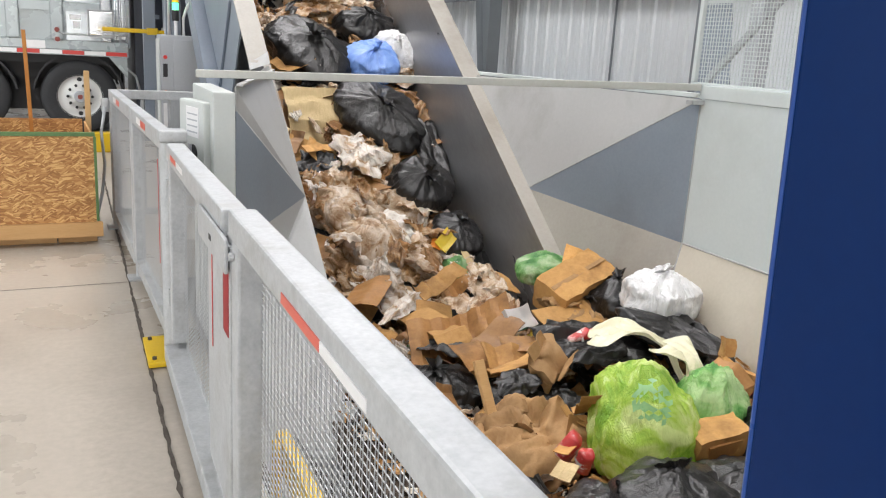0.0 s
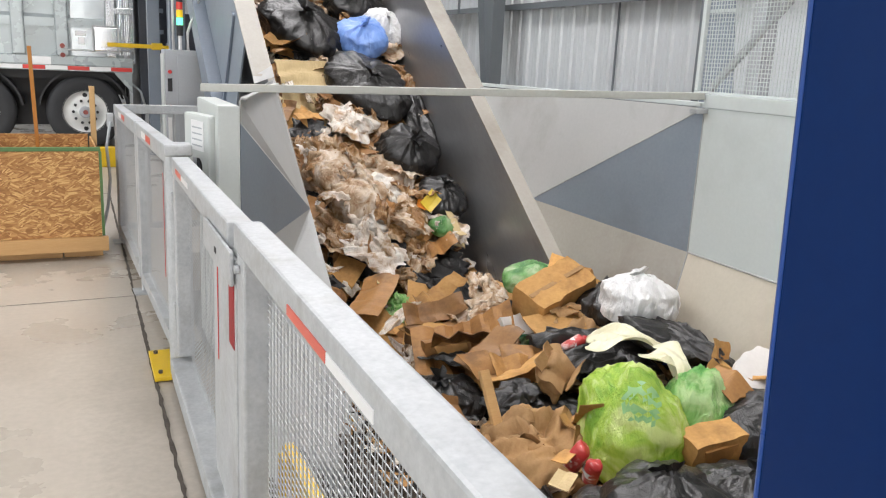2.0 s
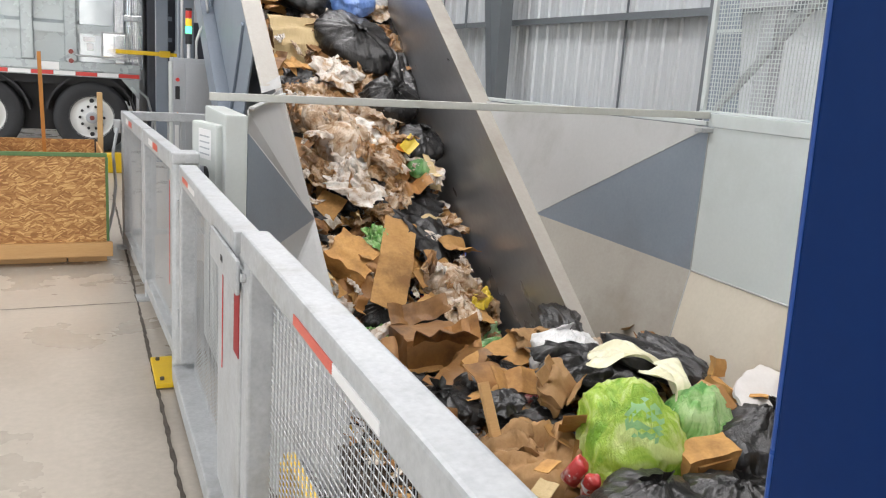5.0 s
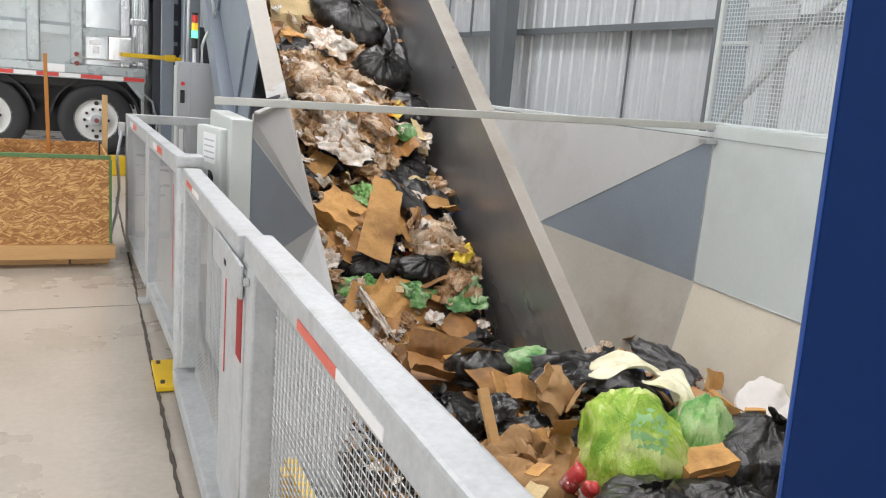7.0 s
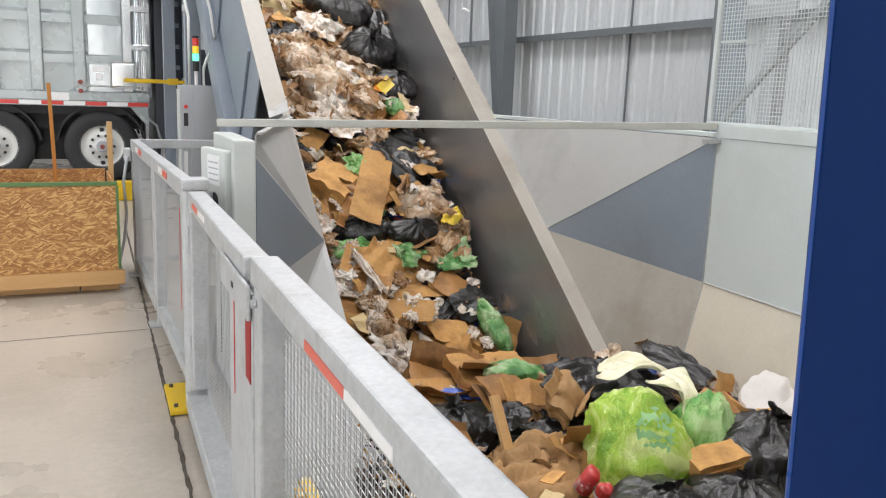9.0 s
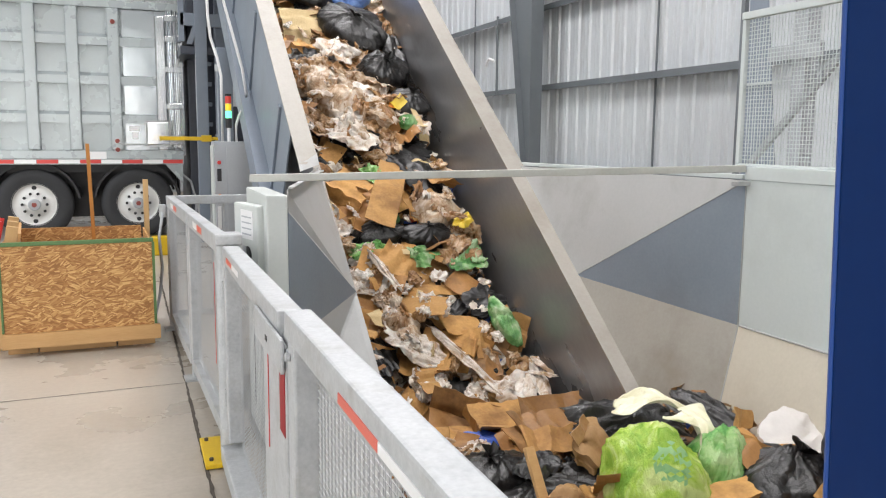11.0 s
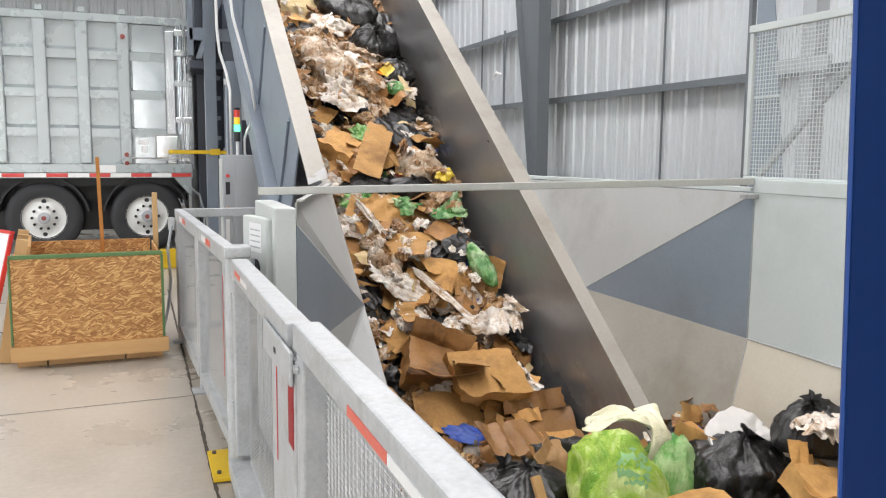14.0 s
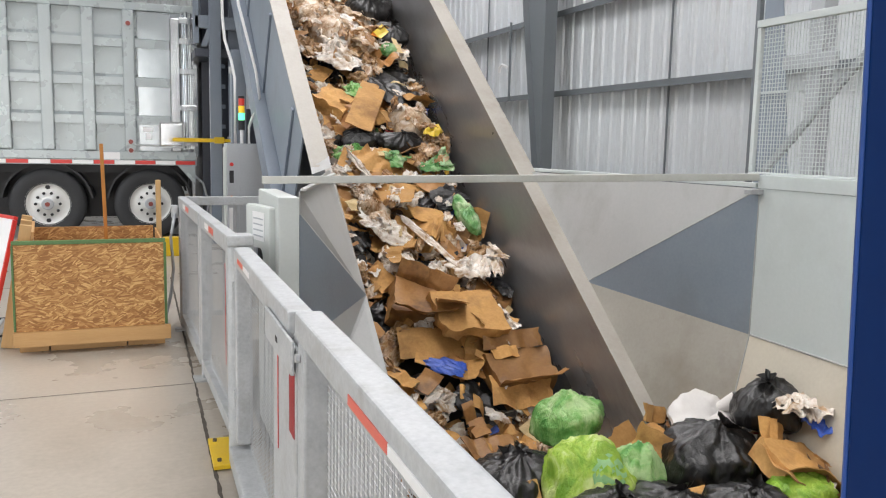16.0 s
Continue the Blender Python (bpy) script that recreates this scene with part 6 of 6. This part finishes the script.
ride(carton(0.47, 0.35, 0.16, 683, "crushed damp brown carton", "card_wet", True, None, 1.8), 16, 1.93, 5.77, 0.17, -6, 5, -19)
ride(carton(0.51, 0.41, 0.07, 684, "flattened brown carton with creased panels", "card", False, None, 1.8), 16, 2.22, 5.62, 0.29, -6, 5, 3)
lay("card", 0.7, 0.26, 685, 16, 2.02, 5.48, 0.19, -3)
lay("card", 0.47, 0.21, 686, 16, 1.99, 5.35, 0.17, -24)
ride(carton(0.50, 0.30, 0.14, 687, "stained brown carton standing askew", "card_wet", True, None, 1.8), 16, 2.51, 5.27, 0.15, -6, 5, 5)
lay("card", 0.45, 0.24, 688, 16, 2.44, 5.1, 0.19, -6)
lay("card", 0.22, 0.1, 689, 16, 2.42, 5.36, 0.23, 8)
lay("white_film", 0.36, 0.12, 690, 16, 2.52, 5.58, 0.19, -94)
lay("white_film", 0.25, 0.19, 691, 16, 1.85, 5.15, 0.14, -19)
lay("card", 0.22, 0.16, 692, 16, 1.71, 6.06, 0.13, -61)
lay("card", 0.26, 0.11, 693, 16, 1.64, 5.28, 0.17, -58)
lay("black_film", 0.3, 0.25, 694, 16, 2.13, 5.11, 0.11, -38)
lay("wet_card", 0.29, 0.22, 695, 16, 2.34, 4.91, 0.11, -37)
lay("straw", 0.17, 0.12, 696, 16, 2.43, 4.85, 0.17, -58)
yw = tagged(mesh_ob("food_wrapper", card_bm(0.16, 0.11, 0.3, 0.5, 34, 0.003), M["print_yellow"]), "orange and yellow food wrapper", "wrapper", "wrappers among the refuse")
ride(yw, 0, 2.42, 5.42, 0.25, 0, 20, 40)
ow = tagged(mesh_ob("food_wrapper", card_bm(0.1, 0.08, 0.3, 0.4, 39, 0.003), M["print_orange"]), "orange and yellow food wrapper", "wrapper", "wrappers among the refuse")
ride(ow, 0, 2.36, 5.42, 0.27, 0, 15, 60)
ride(bag("green_bag", 0.2, 0.2, 0.14, 32), 0, 2.5, 5.3, 0.2, 0, 0, 0)
pw = tagged(mesh_ob("food_wrapper", film_bm(0.26, 0.12, 0.04, 53), M["print_yellow"], smooth=True), "yellow printed plastic wrapper", "wrapper", "wrappers among the refuse")
ride(pw, 7, 2.58, 5.6, 0.24, 0, 10, 40)
ride(bag("green_bag", 0.17, 0.42, 0.2, 62), 10, 2.62, 5.4, 0.13, 0, 0, 10)
bp_ = tagged(mesh_ob("snack_packet", film_bm(0.3, 0.16, 0.03, 81), M["print_blue"], smooth=True), "blue printed snack packet", "packet", "wrappers among the refuse")
ride(bp_, 16, 1.97, 5.3, 0.2, -4, 0, -14)

# ---- refuse in the pit ----
GREEN = [(0, 2.21, 2.63), (1, 2.19, 2.69), (3, 2.18, 2.74), (7.5, 2.2, 2.75), (9, 2.19, 2.82), (10, 2.19, 2.89), (12.5, 2.18, 3.13), (13.5, 2.15, 3.22), (14.5, 2.06, 3.32), (15, 2.02, 3.32), (16, 1.98, 3.34)]
drift(bag("lime_bag", 0.46, 0.45, 0.56, 101, 0.9, False), [(t, x - 0.03 + (0.06 if t > 14 else 0), y, -0.03 - (0.13 if t > 14 else 0)) for t, x, y in GREEN], 0, -12, 0, 20, 20)
drift(bag("mint_bag", 0.36, 0.34, 0.5, 102, 0.75, False), [(t, x + (0.24 if t > 14 else 0.3), y + 0.0, -0.02 - (0.13 if t > 14 else 0)) for t, x, y in GREEN], 0, 0, 10, 0, 20)
drift(film("yellow_film", 0.5, 0.32, 0.05, 103), [(0, 2.5, 3.07), (3, 2.5, 3.15), (7, 2.49, 3.12), (9, 2.5, 3.18), (10, 2.5, 3.26), (12.5, 2.5, 3.5), (13.5, 2.45, 3.55, 0.1), (14.5, 2.32, 3.55, 0.0), (15.2, 2.2, 3.62, -0.12), (16, 2.2, 3.65, -0.3)], 0.13, -5, 6, -32)
drift(film("yellow_film", 0.27, 0.22, 0.05, 104), [(0, 2.47, 2.78), (3, 2.42, 2.86), (7, 2.44, 2.86), (9, 2.43, 2.92), (10, 2.43, 2.98), (12.5, 2.42, 3.22), (13.5, 2.36, 3.3), (14.5, 2.25, 3.36), (15.2, 2.2, 3.4, -0.1), (16, 2.15, 3.4, -0.3)], 0.15, 0, 30, -60)
drift(carton(0.44, 0.22, 0.2, 105, "closed brown cardboard carton with taped lid", "card", False), [(0, 2.64, 3.9), (1, 2.59, 3.97), (2, 2.51, 3.98), (3, 2.41, 3.95), (4, 2.3, 3.92), (5, 2.2, 4.0, -0.1), (6, 2.1, 4.1, -0.6), (7, 2.1, 4.1, -0.75), (16, 2.1, 4.1, -0.75)], 0.24, 24, -16, 16)
drift(bag("white_bag", 0.4, 0.38, 0.36, 106, 0.8), [(0, 2.9, 3.46), (1, 2.86, 3.53), (2, 2.82, 3.6), (3, 2.76, 3.63), (4, 2.68, 3.67), (5, 2.5, 3.8, 0.0), (6, 2.4, 3.95, -0.5), (7, 2.4, 3.95, -0.75), (16, 2.4, 3.95, -0.75)], 0.27, 10, 0, 0, -60)
drift(card("card", 0.4, 0.24, 0.2, 0.3, 107), [(0, 2.86, 4.05), (2, 2.75, 4.1), (4, 2.6, 4.12), (5, 2.4, 4.15, -0.2), (6, 2.3, 4.2, -0.7), (16, 2.3, 4.2, -0.75)], 0.26, 40, 20, -30)
drift(bag("green_bag", 0.4, 0.3, 0.26, 108), [(0, 2.72, 4.35), (2, 2.62, 4.4), (4, 2.5, 4.4), (5, 2.4, 4.4, -0.2), (6, 2.4, 4.5, -0.8), (16, 2.4, 4.5, -0.85)], 0.2, 0, 0, 0)
drift(card("card", 0.46, 0.34, 0.1, 0.2, 109), [(0, 2.5, 3.6), (2, 2.45, 3.68), (4, 2.38, 3.7), (5, 2.3, 3.8, -0.1), (6, 2.2, 3.95, -0.6), (16, 2.2, 3.95, -0.75)], 0.13, 30, 0, 10)
drift(bag("black_bag", 0.4, 0.4, 0.36, 110, 1.2), [(0, 2.85, 3.75), (2, 2.78, 3.8), (4, 2.66, 3.85), (5.5, 2.5, 4.0, -0.3), (7, 2.5, 4.0, -0.7), (16, 2.5, 4.0, -0.75)], 0.14)
for k, (x, y, z, s) in enumerate(((2.30, 3.46, 0.13, 3), (2.36, 3.5, 0.11, 5))):
    drift(can(s), [(0, x + 0.06, y - 0.06), (2, x + 0.02, y), (4, x - 0.02, y + 0.04), (5.5, x - 0.1, y + 0.25, -0.35), (7, x - 0.1, y + 0.3, -0.7), (16, x - 0.1, y + 0.3, -0.7)], z, 70, 10 * k, 80)
gp = carton(0.2, 0.13, 0.02, 111, "green and white printed pack", "foam", False, "print_green")
drift(gp, [(0, 2.27, 3.86), (2, 2.24, 3.92), (4, 2.2, 4.0, 0.0), (5.5, 2.1, 4.2, -0.4), (7, 2.1, 4.4, -0.7), (16, 2.1, 4.4, -0.8)], 0.09, 50, 0, 20)
drift(card("wet_card", 0.62, 0.4, 0.2, 0.2, 112), [(0, 2.0, 4.0, -0.12), (4, 1.95, 4.15, -0.1), (5.5, 1.9, 4.35, -0.25), (8, 1.9, 4.5, -0.6), (16, 1.9, 4.5, -0.8)], 0, 30, 0, -8)
drift(film("clear_film", 0.36, 0.3, 0.1, 113), [(0, 2.36, 4.35, 0.0), (4, 2.25, 4.4, -0.1), (6, 2.2, 4.5, -0.6), (16, 2.2, 4.5, -0.8)], 0, 20, 10, 40)
drift(carton(0.4, 0.32, 0.22, 114, "crushed damp cardboard carton", "card_wet"), [(0, 1.98, 4.1, -0.3), (2, 1.95, 4.2, -0.12), (4, 1.9, 4.3, -0.08), (6.5, 1.9, 4.5, -0.25), (8, 1.9, 4.6, -0.6), (16, 1.9, 4.6, -0.8)], 0)
drift(bag("black_bag", 0.62, 0.3, 0.2, 115, 1.4), [(0, 2.85, 3.25), (4, 2.82, 3.32), (7, 2.7, 3.46, -0.03), (10, 2.58, 3.6, -0.08), (13, 2.5, 3.8, -0.25), (16, 2.4, 3.95, -0.45)], 0.12, 0, 18, -28)
drift(film("black_film", 0.62, 0.3, 0.09, 116), [(0, 2.45, 3.42), (4, 2.44, 3.5), (9, 2.44, 3.5), (12.5, 2.35, 3.7), (14, 2.28, 3.78, -0.1), (16, 2.1, 3.9, -0.45)], 0.08, 16, 4, -24)
drift(film("black_film", 0.5, 0.26, 0.08, 117), [(0, 2.0, 3.22), (9, 2.0, 3.3), (12.5, 1.95, 3.5), (16, 1.85, 3.8, -0.25)], -0.1, 12, 0, -24)
drift(bag("black_bag", 0.44, 0.5, 0.3, 118, 1.3), [(0, 1.68, 3.6), (9, 1.7, 3.68), (12.5, 1.74, 3.7), (16, 1.78, 3.72)], -0.18, 0, 0, -40)
drift(carton(0.2, 0.15, 0.09, 119, "crushed brown paper carton", "paper_brown", True, None, 3.2), [(0, 2.12, 3.3), (9, 2.14, 3.38), (12.5, 2.1, 3.55, -0.02), (14.5, 1.98, 3.75, -0.15), (16, 1.9, 3.9, -0.4)], 0.04, 28, -18, 40)
drift(card("card", 0.3, 0.16, 0.1, 0.3, 120), [(0, 2.03, 3.5), (9, 2.06, 3.6), (12.5, 2.0, 3.85, -0.1), (16, 1.9, 4.3, -0.6)], 0.02, 30, 0, -10)
drift(card("wet_card", 0.34, 0.2, 0.2, 0.2, 121), [(0, 1.95, 3.65), (4, 2.0, 3.7), (9, 2.05, 3.8), (12.5, 2.05, 4.0, -0.15), (16, 2.0, 4.3, -0.6)], 0.0, 30, 0, 12)
stkw = tagged(mesh_ob("wood_batten", box((-0.025, -0.16, -0.012), (0.025, 0.16, 0.012), 0.003), M["wood"]), "short sawn pine batten", "batten")
drift(stkw, [(0, 1.68, 3.1), (9, 1.7, 3.2), (12.5, 1.75, 3.3, -0.06), (16, 1.78, 3.4, -0.2)], 0.03, 58, 0, 8)
drift(film("paper", 0.5, 0.5, 0.12, 122), [(0, 1.83, 2.92), (9, 1.85, 3.0), (12.5, 1.88, 3.1, -0.24), (16, 1.9, 3.2, -0.36)], -0.13, 8, -4, 20)
for k, (x, y, z) in enumerate(((1.81, 2.62, 0.0), (1.84, 2.55, -0.03))):
    drift(can(11 + k), [(0, x, y), (9, x + 0.02, y + 0.08), (12.5, x + 0.05, y + 0.3, -0.1), (16, x, y + 0.5, -0.3)], z, 25, 15 - 30 * k, 10)
drift(bag("black_bag", 0.5, 0.44, 0.34, 123, 1.2), [(0, 1.93, 2.1), (3.5, 1.9, 2.2), (7, 1.92, 2.26), (10, 1.92, 2.35), (12.5, 2.0, 2.6, -0.07), (16, 2.24, 2.98, -0.13)], -0.02, 0, 0, 30, 30)
drift(bag("black_bag", 0.4, 0.36, 0.3, 124, 1.2), [(0, 1.72, 2.2), (7, 1.72, 2.3), (10, 1.74, 2.4), (12.5, 1.8, 2.7), (16, 1.95, 3.05)], -0.1, 0, 0, 70)
drift(bag("black_bag", 0.46, 0.36, 0.3, 125, 1.2), [(0, 2.3, 2.12), (7, 2.3, 2.3), (10, 2.35, 2.4), (16, 2.5, 2.8)], -0.05, 0, 0, 100)
drift(carton(0.26, 0.13, 0.12, 126, "small printed brown carton", "card", False, "card_wet"), [(0, 2.38, 2.42), (3.5, 2.36, 2.5), (9, 2.37, 2.58), (12.5, 2.38, 2.9, -0.02), (16, 2.35, 3.05, -0.1)], 0.04, 12, -8, -4)
drift(carton(0.28, 0.2, 0.16, 127, "brown and red printed carton", "card", True, "print_red"), [(0, 2.82, 2.8), (3.5, 2.82, 2.92), (9, 2.74, 2.9), (12.5, 2.72, 3.22), (14.5, 2.6, 3.42), (16, 2.5, 3.5, 0.02)], 0.08, 20, 20, 40)
drift(bag("black_bag", 0.5, 0.46, 0.42, 128, 1.2), [(0, 2.75, 2.3), (2, 2.72, 2.5), (7, 2.73, 2.57), (9, 2.7, 2.64), (10, 2.7, 2.68), (12.5, 2.76, 2.97), (14.5, 2.68, 3.2), (16, 2.66, 3.28)], 0.0, 0, 0, 10, 25)
fm = tagged(mesh_ob("foam_sheet", film_bm(0.42, 0.36, 0.02, 129, 0.018, 20, 0.12), M["foam"], smooth="folded"), "white curved foam packing sheet", "packing foam")
drift(fm, [(0, 3.0, 2.45), (2, 2.93, 2.72), (7, 2.95, 2.74), (9, 2.95, 2.81), (12.5, 2.9, 3.08), (14, 2.8, 3.22), (15, 2.74, 3.3), (16, 2.76, 3.47)], 0.14, 34, -10, 20)
drift(bag("black_bag", 0.36, 0.34, 0.34, 130, 1.0), [(0, 3.0, 2.2), (10, 3.0, 2.5), (12.5, 3.02, 2.85), (14.5, 3.02, 3.08), (16, 3.03, 3.33)], 0.22)
drift(film("white_film", 0.3, 0.26, 0.06, 131), [(0, 2.95, 2.0), (10, 2.95, 2.4), (14.5, 3.0, 2.95), (16, 3.08, 3.12)], 0.28)
drift(carton(0.32, 0.22, 0.1, 132, "crushed open brown carton"), [(0, 2.75, 1.9), (10, 2.78, 2.35), (14.5, 2.84, 2.8), (16, 2.89, 3.0)], 0.07, 24, 14, 6)
drift(card("card", 0.4, 0.26, 0.1, 0.2, 133), [(0, 2.8, 1.8), (10, 2.82, 2.25), (14.5, 2.86, 2.7), (16, 2.9, 2.9)], 0.06, 10, 20, -14)
drift(bag("lime_bag", 0.3, 0.26, 0.2, 134), [(0, 2.7, 1.8), (10, 2.74, 2.25), (16, 2.82, 2.85)], 0.0)
cup = thing("foam_cup", pose(0, 0, 0), "white foam drinking cup on its side", "cup")
part("wall", lathe([(0.032, 0.0), (0.045, 0.12), (0.042, 0.12), (0.03, 0.006)], "z", 24), M["foam"], cup)
part("bottom", cyl(0.031, 0.006, "z", 20, (0, 0, 0.003)), M["foam"], cup)
drift(cup, [(0, 3.0, 2.3), (10, 3.02, 2.6), (12.5, 3.04, 2.95), (14.5, 3.02, 3.24), (16, 2.9, 3.55, 0.16)], 0.24, 50, 20, 30)
bt = tagged(mesh_ob("snack_packet", film_bm(0.2, 0.14, 0.04, 135), M["print_blue"], smooth=True), "blue printed snack packet", "packet", "wrappers among the refuse")
drift(bt, [(0, 3.05, 2.0), (10, 3.05, 2.4), (16, 3.12, 3.06)], 0.22, 20, 0, 10)
drift(bag("mint_bag", 0.44, 0.36, 0.36, 136, 0.9), [(0, 2.35, 3.5, -0.6), (9, 2.35, 3.6, -0.6), (13, 2.4, 3.9, -0.5), (14, 2.38, 3.9, -0.2), (15, 2.28, 3.95, 0.0), (16, 2.26, 4.02, 0.0)], 0, 0, 0, 30)
drift(bag("green_bag", 0.34, 0.26, 0.22, 137), [(0, 2.4, 3.6, -0.4), (5, 2.36, 3.75, -0.2), (6.5, 2.34, 3.85, 0.0), (8, 2.3, 4.0, 0.0), (10, 2.2, 4.2, -0.3), (12, 2.2, 4.3, -0.7), (16, 2.2, 4.3, -0.8)], 0)
drift(bag("black_bag", 0.5, 0.4, 0.3, 138, 1.2), [(0, 2.1, 3.7, -0.3), (5, 2.1, 3.85, -0.15), (6.5, 2.11, 3.98, -0.05), (8, 2.1, 4.15, -0.15), (10, 2.0, 4.4, -0.5), (16, 2.0, 4.4, -0.8)], 0, 0, 0, 20)
drift(bag("black_bag", 0.4, 0.34, 0.28, 139, 1.2), [(0, 2.55, 3.7, -0.3), (5, 2.6, 3.7, -0.1), (6.5, 2.62, 3.62, 0.0), (9, 2.55, 3.7, -0.05), (12, 2.4, 3.95, -0.4), (16, 2.3, 4.2, -0.7)], 0)
drift(card("wet_card", 0.5, 0.3, 0.2, 0.2, 140), [(0, 2.1, 3.6, -0.4), (9, 2.1, 3.75, -0.1), (11, 2.2, 3.95, -0.05), (12.5, 2.2, 4.1, -0.05), (14.5, 2.1, 4.4, -0.2), (16, 2.1, 4.5, -0.35)], 0, 24, 6, 10)
drift(bag("black_bag", 0.5, 0.4, 0.34, 141, 1.3), [(0, 1.75, 3.2, -0.4), (9, 1.75, 3.3, -0.35), (12.5, 1.8, 3.5, -0.2), (16, 1.8, 3.66, -0.16)], 0, 0, 0, 50)

def settle(kind, w, h, seed, x, y, z, turn):
    """One piece of refuse lying on the heap, which creeps towards the belt and sinks into it."""
    ob = film(kind, w, h, 0.16 * min(w, h) + 0.02, seed) if kind.endswith("_film") or kind == "paper" else card(kind, w, h, 0.2, 0.1 + 0.2 * (seed % 3), seed)
    go = 1.0 if y > 3.45 else 0.35
    rows = [(0, x + 0.04, y - 0.06 * go - 0.02, z), (3, x, y, z), (5, x - 0.08 * go, y + 0.14 * go, z - 0.1 * (go > 0.5)), (7, x - 0.12 * go, y + 0.3 * go, z - 0.55 * (go > 0.5)), (10, x - 0.12 * go, y + 0.4 * go, z - 0.7 * (go > 0.5)), (12.5, x, y + 0.34, z - 0.15 - 0.6 * (go > 0.5)), (16, x, y + 0.6, z - 0.4 - 0.5 * (go > 0.5))]
    return drift(ob, rows, z, 12 + 8 * math.sin(seed), 8 * math.cos(seed * 2), turn)


settle("paper", 0.41, 0.28, 701, 2.54, 3.81, 0.12, -24)
settle("card", 0.34, 0.14, 702, 1.97, 3.50, 0.03, -2)
settle("wet_card", 0.22, 0.13, 703, 2.08, 3.65, 0.06, -23)
settle("card", 0.19, 0.17, 704, 2.00, 2.88, 0, 21)
settle("card", 0.08, 0.09, 705, 1.75, 2.64, 0, -71)
settle("black_film", 0.36, 0.22, 706, 2.31, 3.37, 0.08, -24)
settle("black_film", 0.33, 0.28, 707, 1.85, 4.05, -0.1, 130)
settle("wet_card", 0.40, 0.18, 708, 1.99, 3.83, -0.02, 23)
settle("card", 0.53, 0.22, 709, 1.86, 4.23, -0.02, -81)
settle("clear_film", 0.36, 0.20, 710, 2.16, 4.33, 0.02, -54)
settle("white_film", 0.54, 0.08, 711, 1.73, 4.48, 0.02, 46)
settle("card", 0.42, 0.13, 712, 2.11, 4.79, 0.04, 28)
settle("clear_film", 0.56, 0.21, 713, 2.43, 4.75, 0.05, -105)
settle("card", 0.40, 0.26, 714, 2.55, 4.87, 0.06, -93)
settle("wet_card", 0.59, 0.25, 715, 1.73, 5.05, -0.02, 56)
settle("black_film", 0.19, 0.24, 716, 1.88, 3.28, 0, -65)
settle("straw", 0.09, 0.09, 717, 1.66, 2.51, -0.02, -61)
settle("wet_card", 0.20, 0.15, 718, 2.60, 2.70, 0.2, -82)
settle("black_film", 0.51, 0.20, 719, 2.78, 3.20, 0.2, -83)
settle("black_film", 0.58, 0.23, 720, 2.75, 4.03, 0.2, -109)
settle("paper", 0.29, 0.25, 721, 3.18, 4.46, 0.3, -59)
settle("card", 0.27, 0.10, 722, 1.97, 2.81, 0, -109)

# ---- loose smaller refuse between the larger pieces ----
lr = random.Random(41)


def scrap_of(kind, w, h, seed):
    if "film" in kind:
        return film(kind, w, h, 0.2 * min(w, h) + 0.01, seed)
    return card(kind, w, h, lr.uniform(0, 0.4), lr.uniform(0, 0.4), seed)


# a lower layer that fills the belt: mostly film on the first stretch, then mostly board
FIRST = ["dirty_film", "clear_film", "black_film", "wet_card", "wet_card", "dirty_film", "card"]
LATER = ["card", "wet_card", "wet_card", "card", "clear_film", "dirty_film", "black_film", "card", "white_film"]


def strew(count, t, y0, y1, kinds, w0, w1, low, high, tip, seed):
    for k in range(count):
        w, x = lr.uniform(w0, w1), lr.uniform(1.45, 2.7)
        ride(scrap_of(lr.choice(kinds), w, w * lr.uniform(0.3, 0.9), seed + k), t, x, y0 + (y1 - y0) * (k + lr.random()) / count, lr.uniform(low, high) - 0.07 * (x > 2.5), lr.uniform(-tip, tip), lr.uniform(-tip, tip), lr.uniform(0, 360))


strew(150, 0, 4.7, 9.0, FIRST, 0.16, 0.4, 0.02, 0.13, 18, 1000)
strew(190, 16, 4.45, 7.9, LATER, 0.14, 0.36, 0.02, 0.15, 20, 1200)
# small torn bits on top
strew(70, 0, 4.7, 8.6, ["white_film", "white_film", "wet_card", "clear_film", "dirty_film", "straw"], 0.06, 0.18, 0.13, 0.2, 30, 1400)
strew(120, 16, 4.45, 7.9, ["card", "wet_card", "card", "white_film", "straw", "dirty_film", "white_film"], 0.06, 0.2, 0.13, 0.2, 30, 1500)
# among the heap
for k in range(100):
    x, y = lr.uniform(1.5, 2.95), lr.uniform(1.9, 4.3)
    kind = lr.choice(["card", "wet_card", "black_film", "black_film", "clear_film", "wet_card", "dirty_film"])
    w = lr.uniform(0.1, 0.3)
    z = heap_z(x, y) + lr.uniform(0.06, 0.2)
    drift(scrap_of(kind, w, w * lr.uniform(0.4, 1), 400 + k), [(0, x, y, z), (9, x, y + 0.08, z), (12.5, x - 0.02, y + 0.3, heap_z(x, y + 0.3) + 0.06), (16, x - 0.05, y + 0.55, heap_z(x, y + 0.55) + 0.05)], z, lr.uniform(-30, 30), lr.uniform(-30, 30), lr.uniform(0, 360))


def motions():
    for ob, rows in MOVERS:
        walk(ob, rows)


motions()
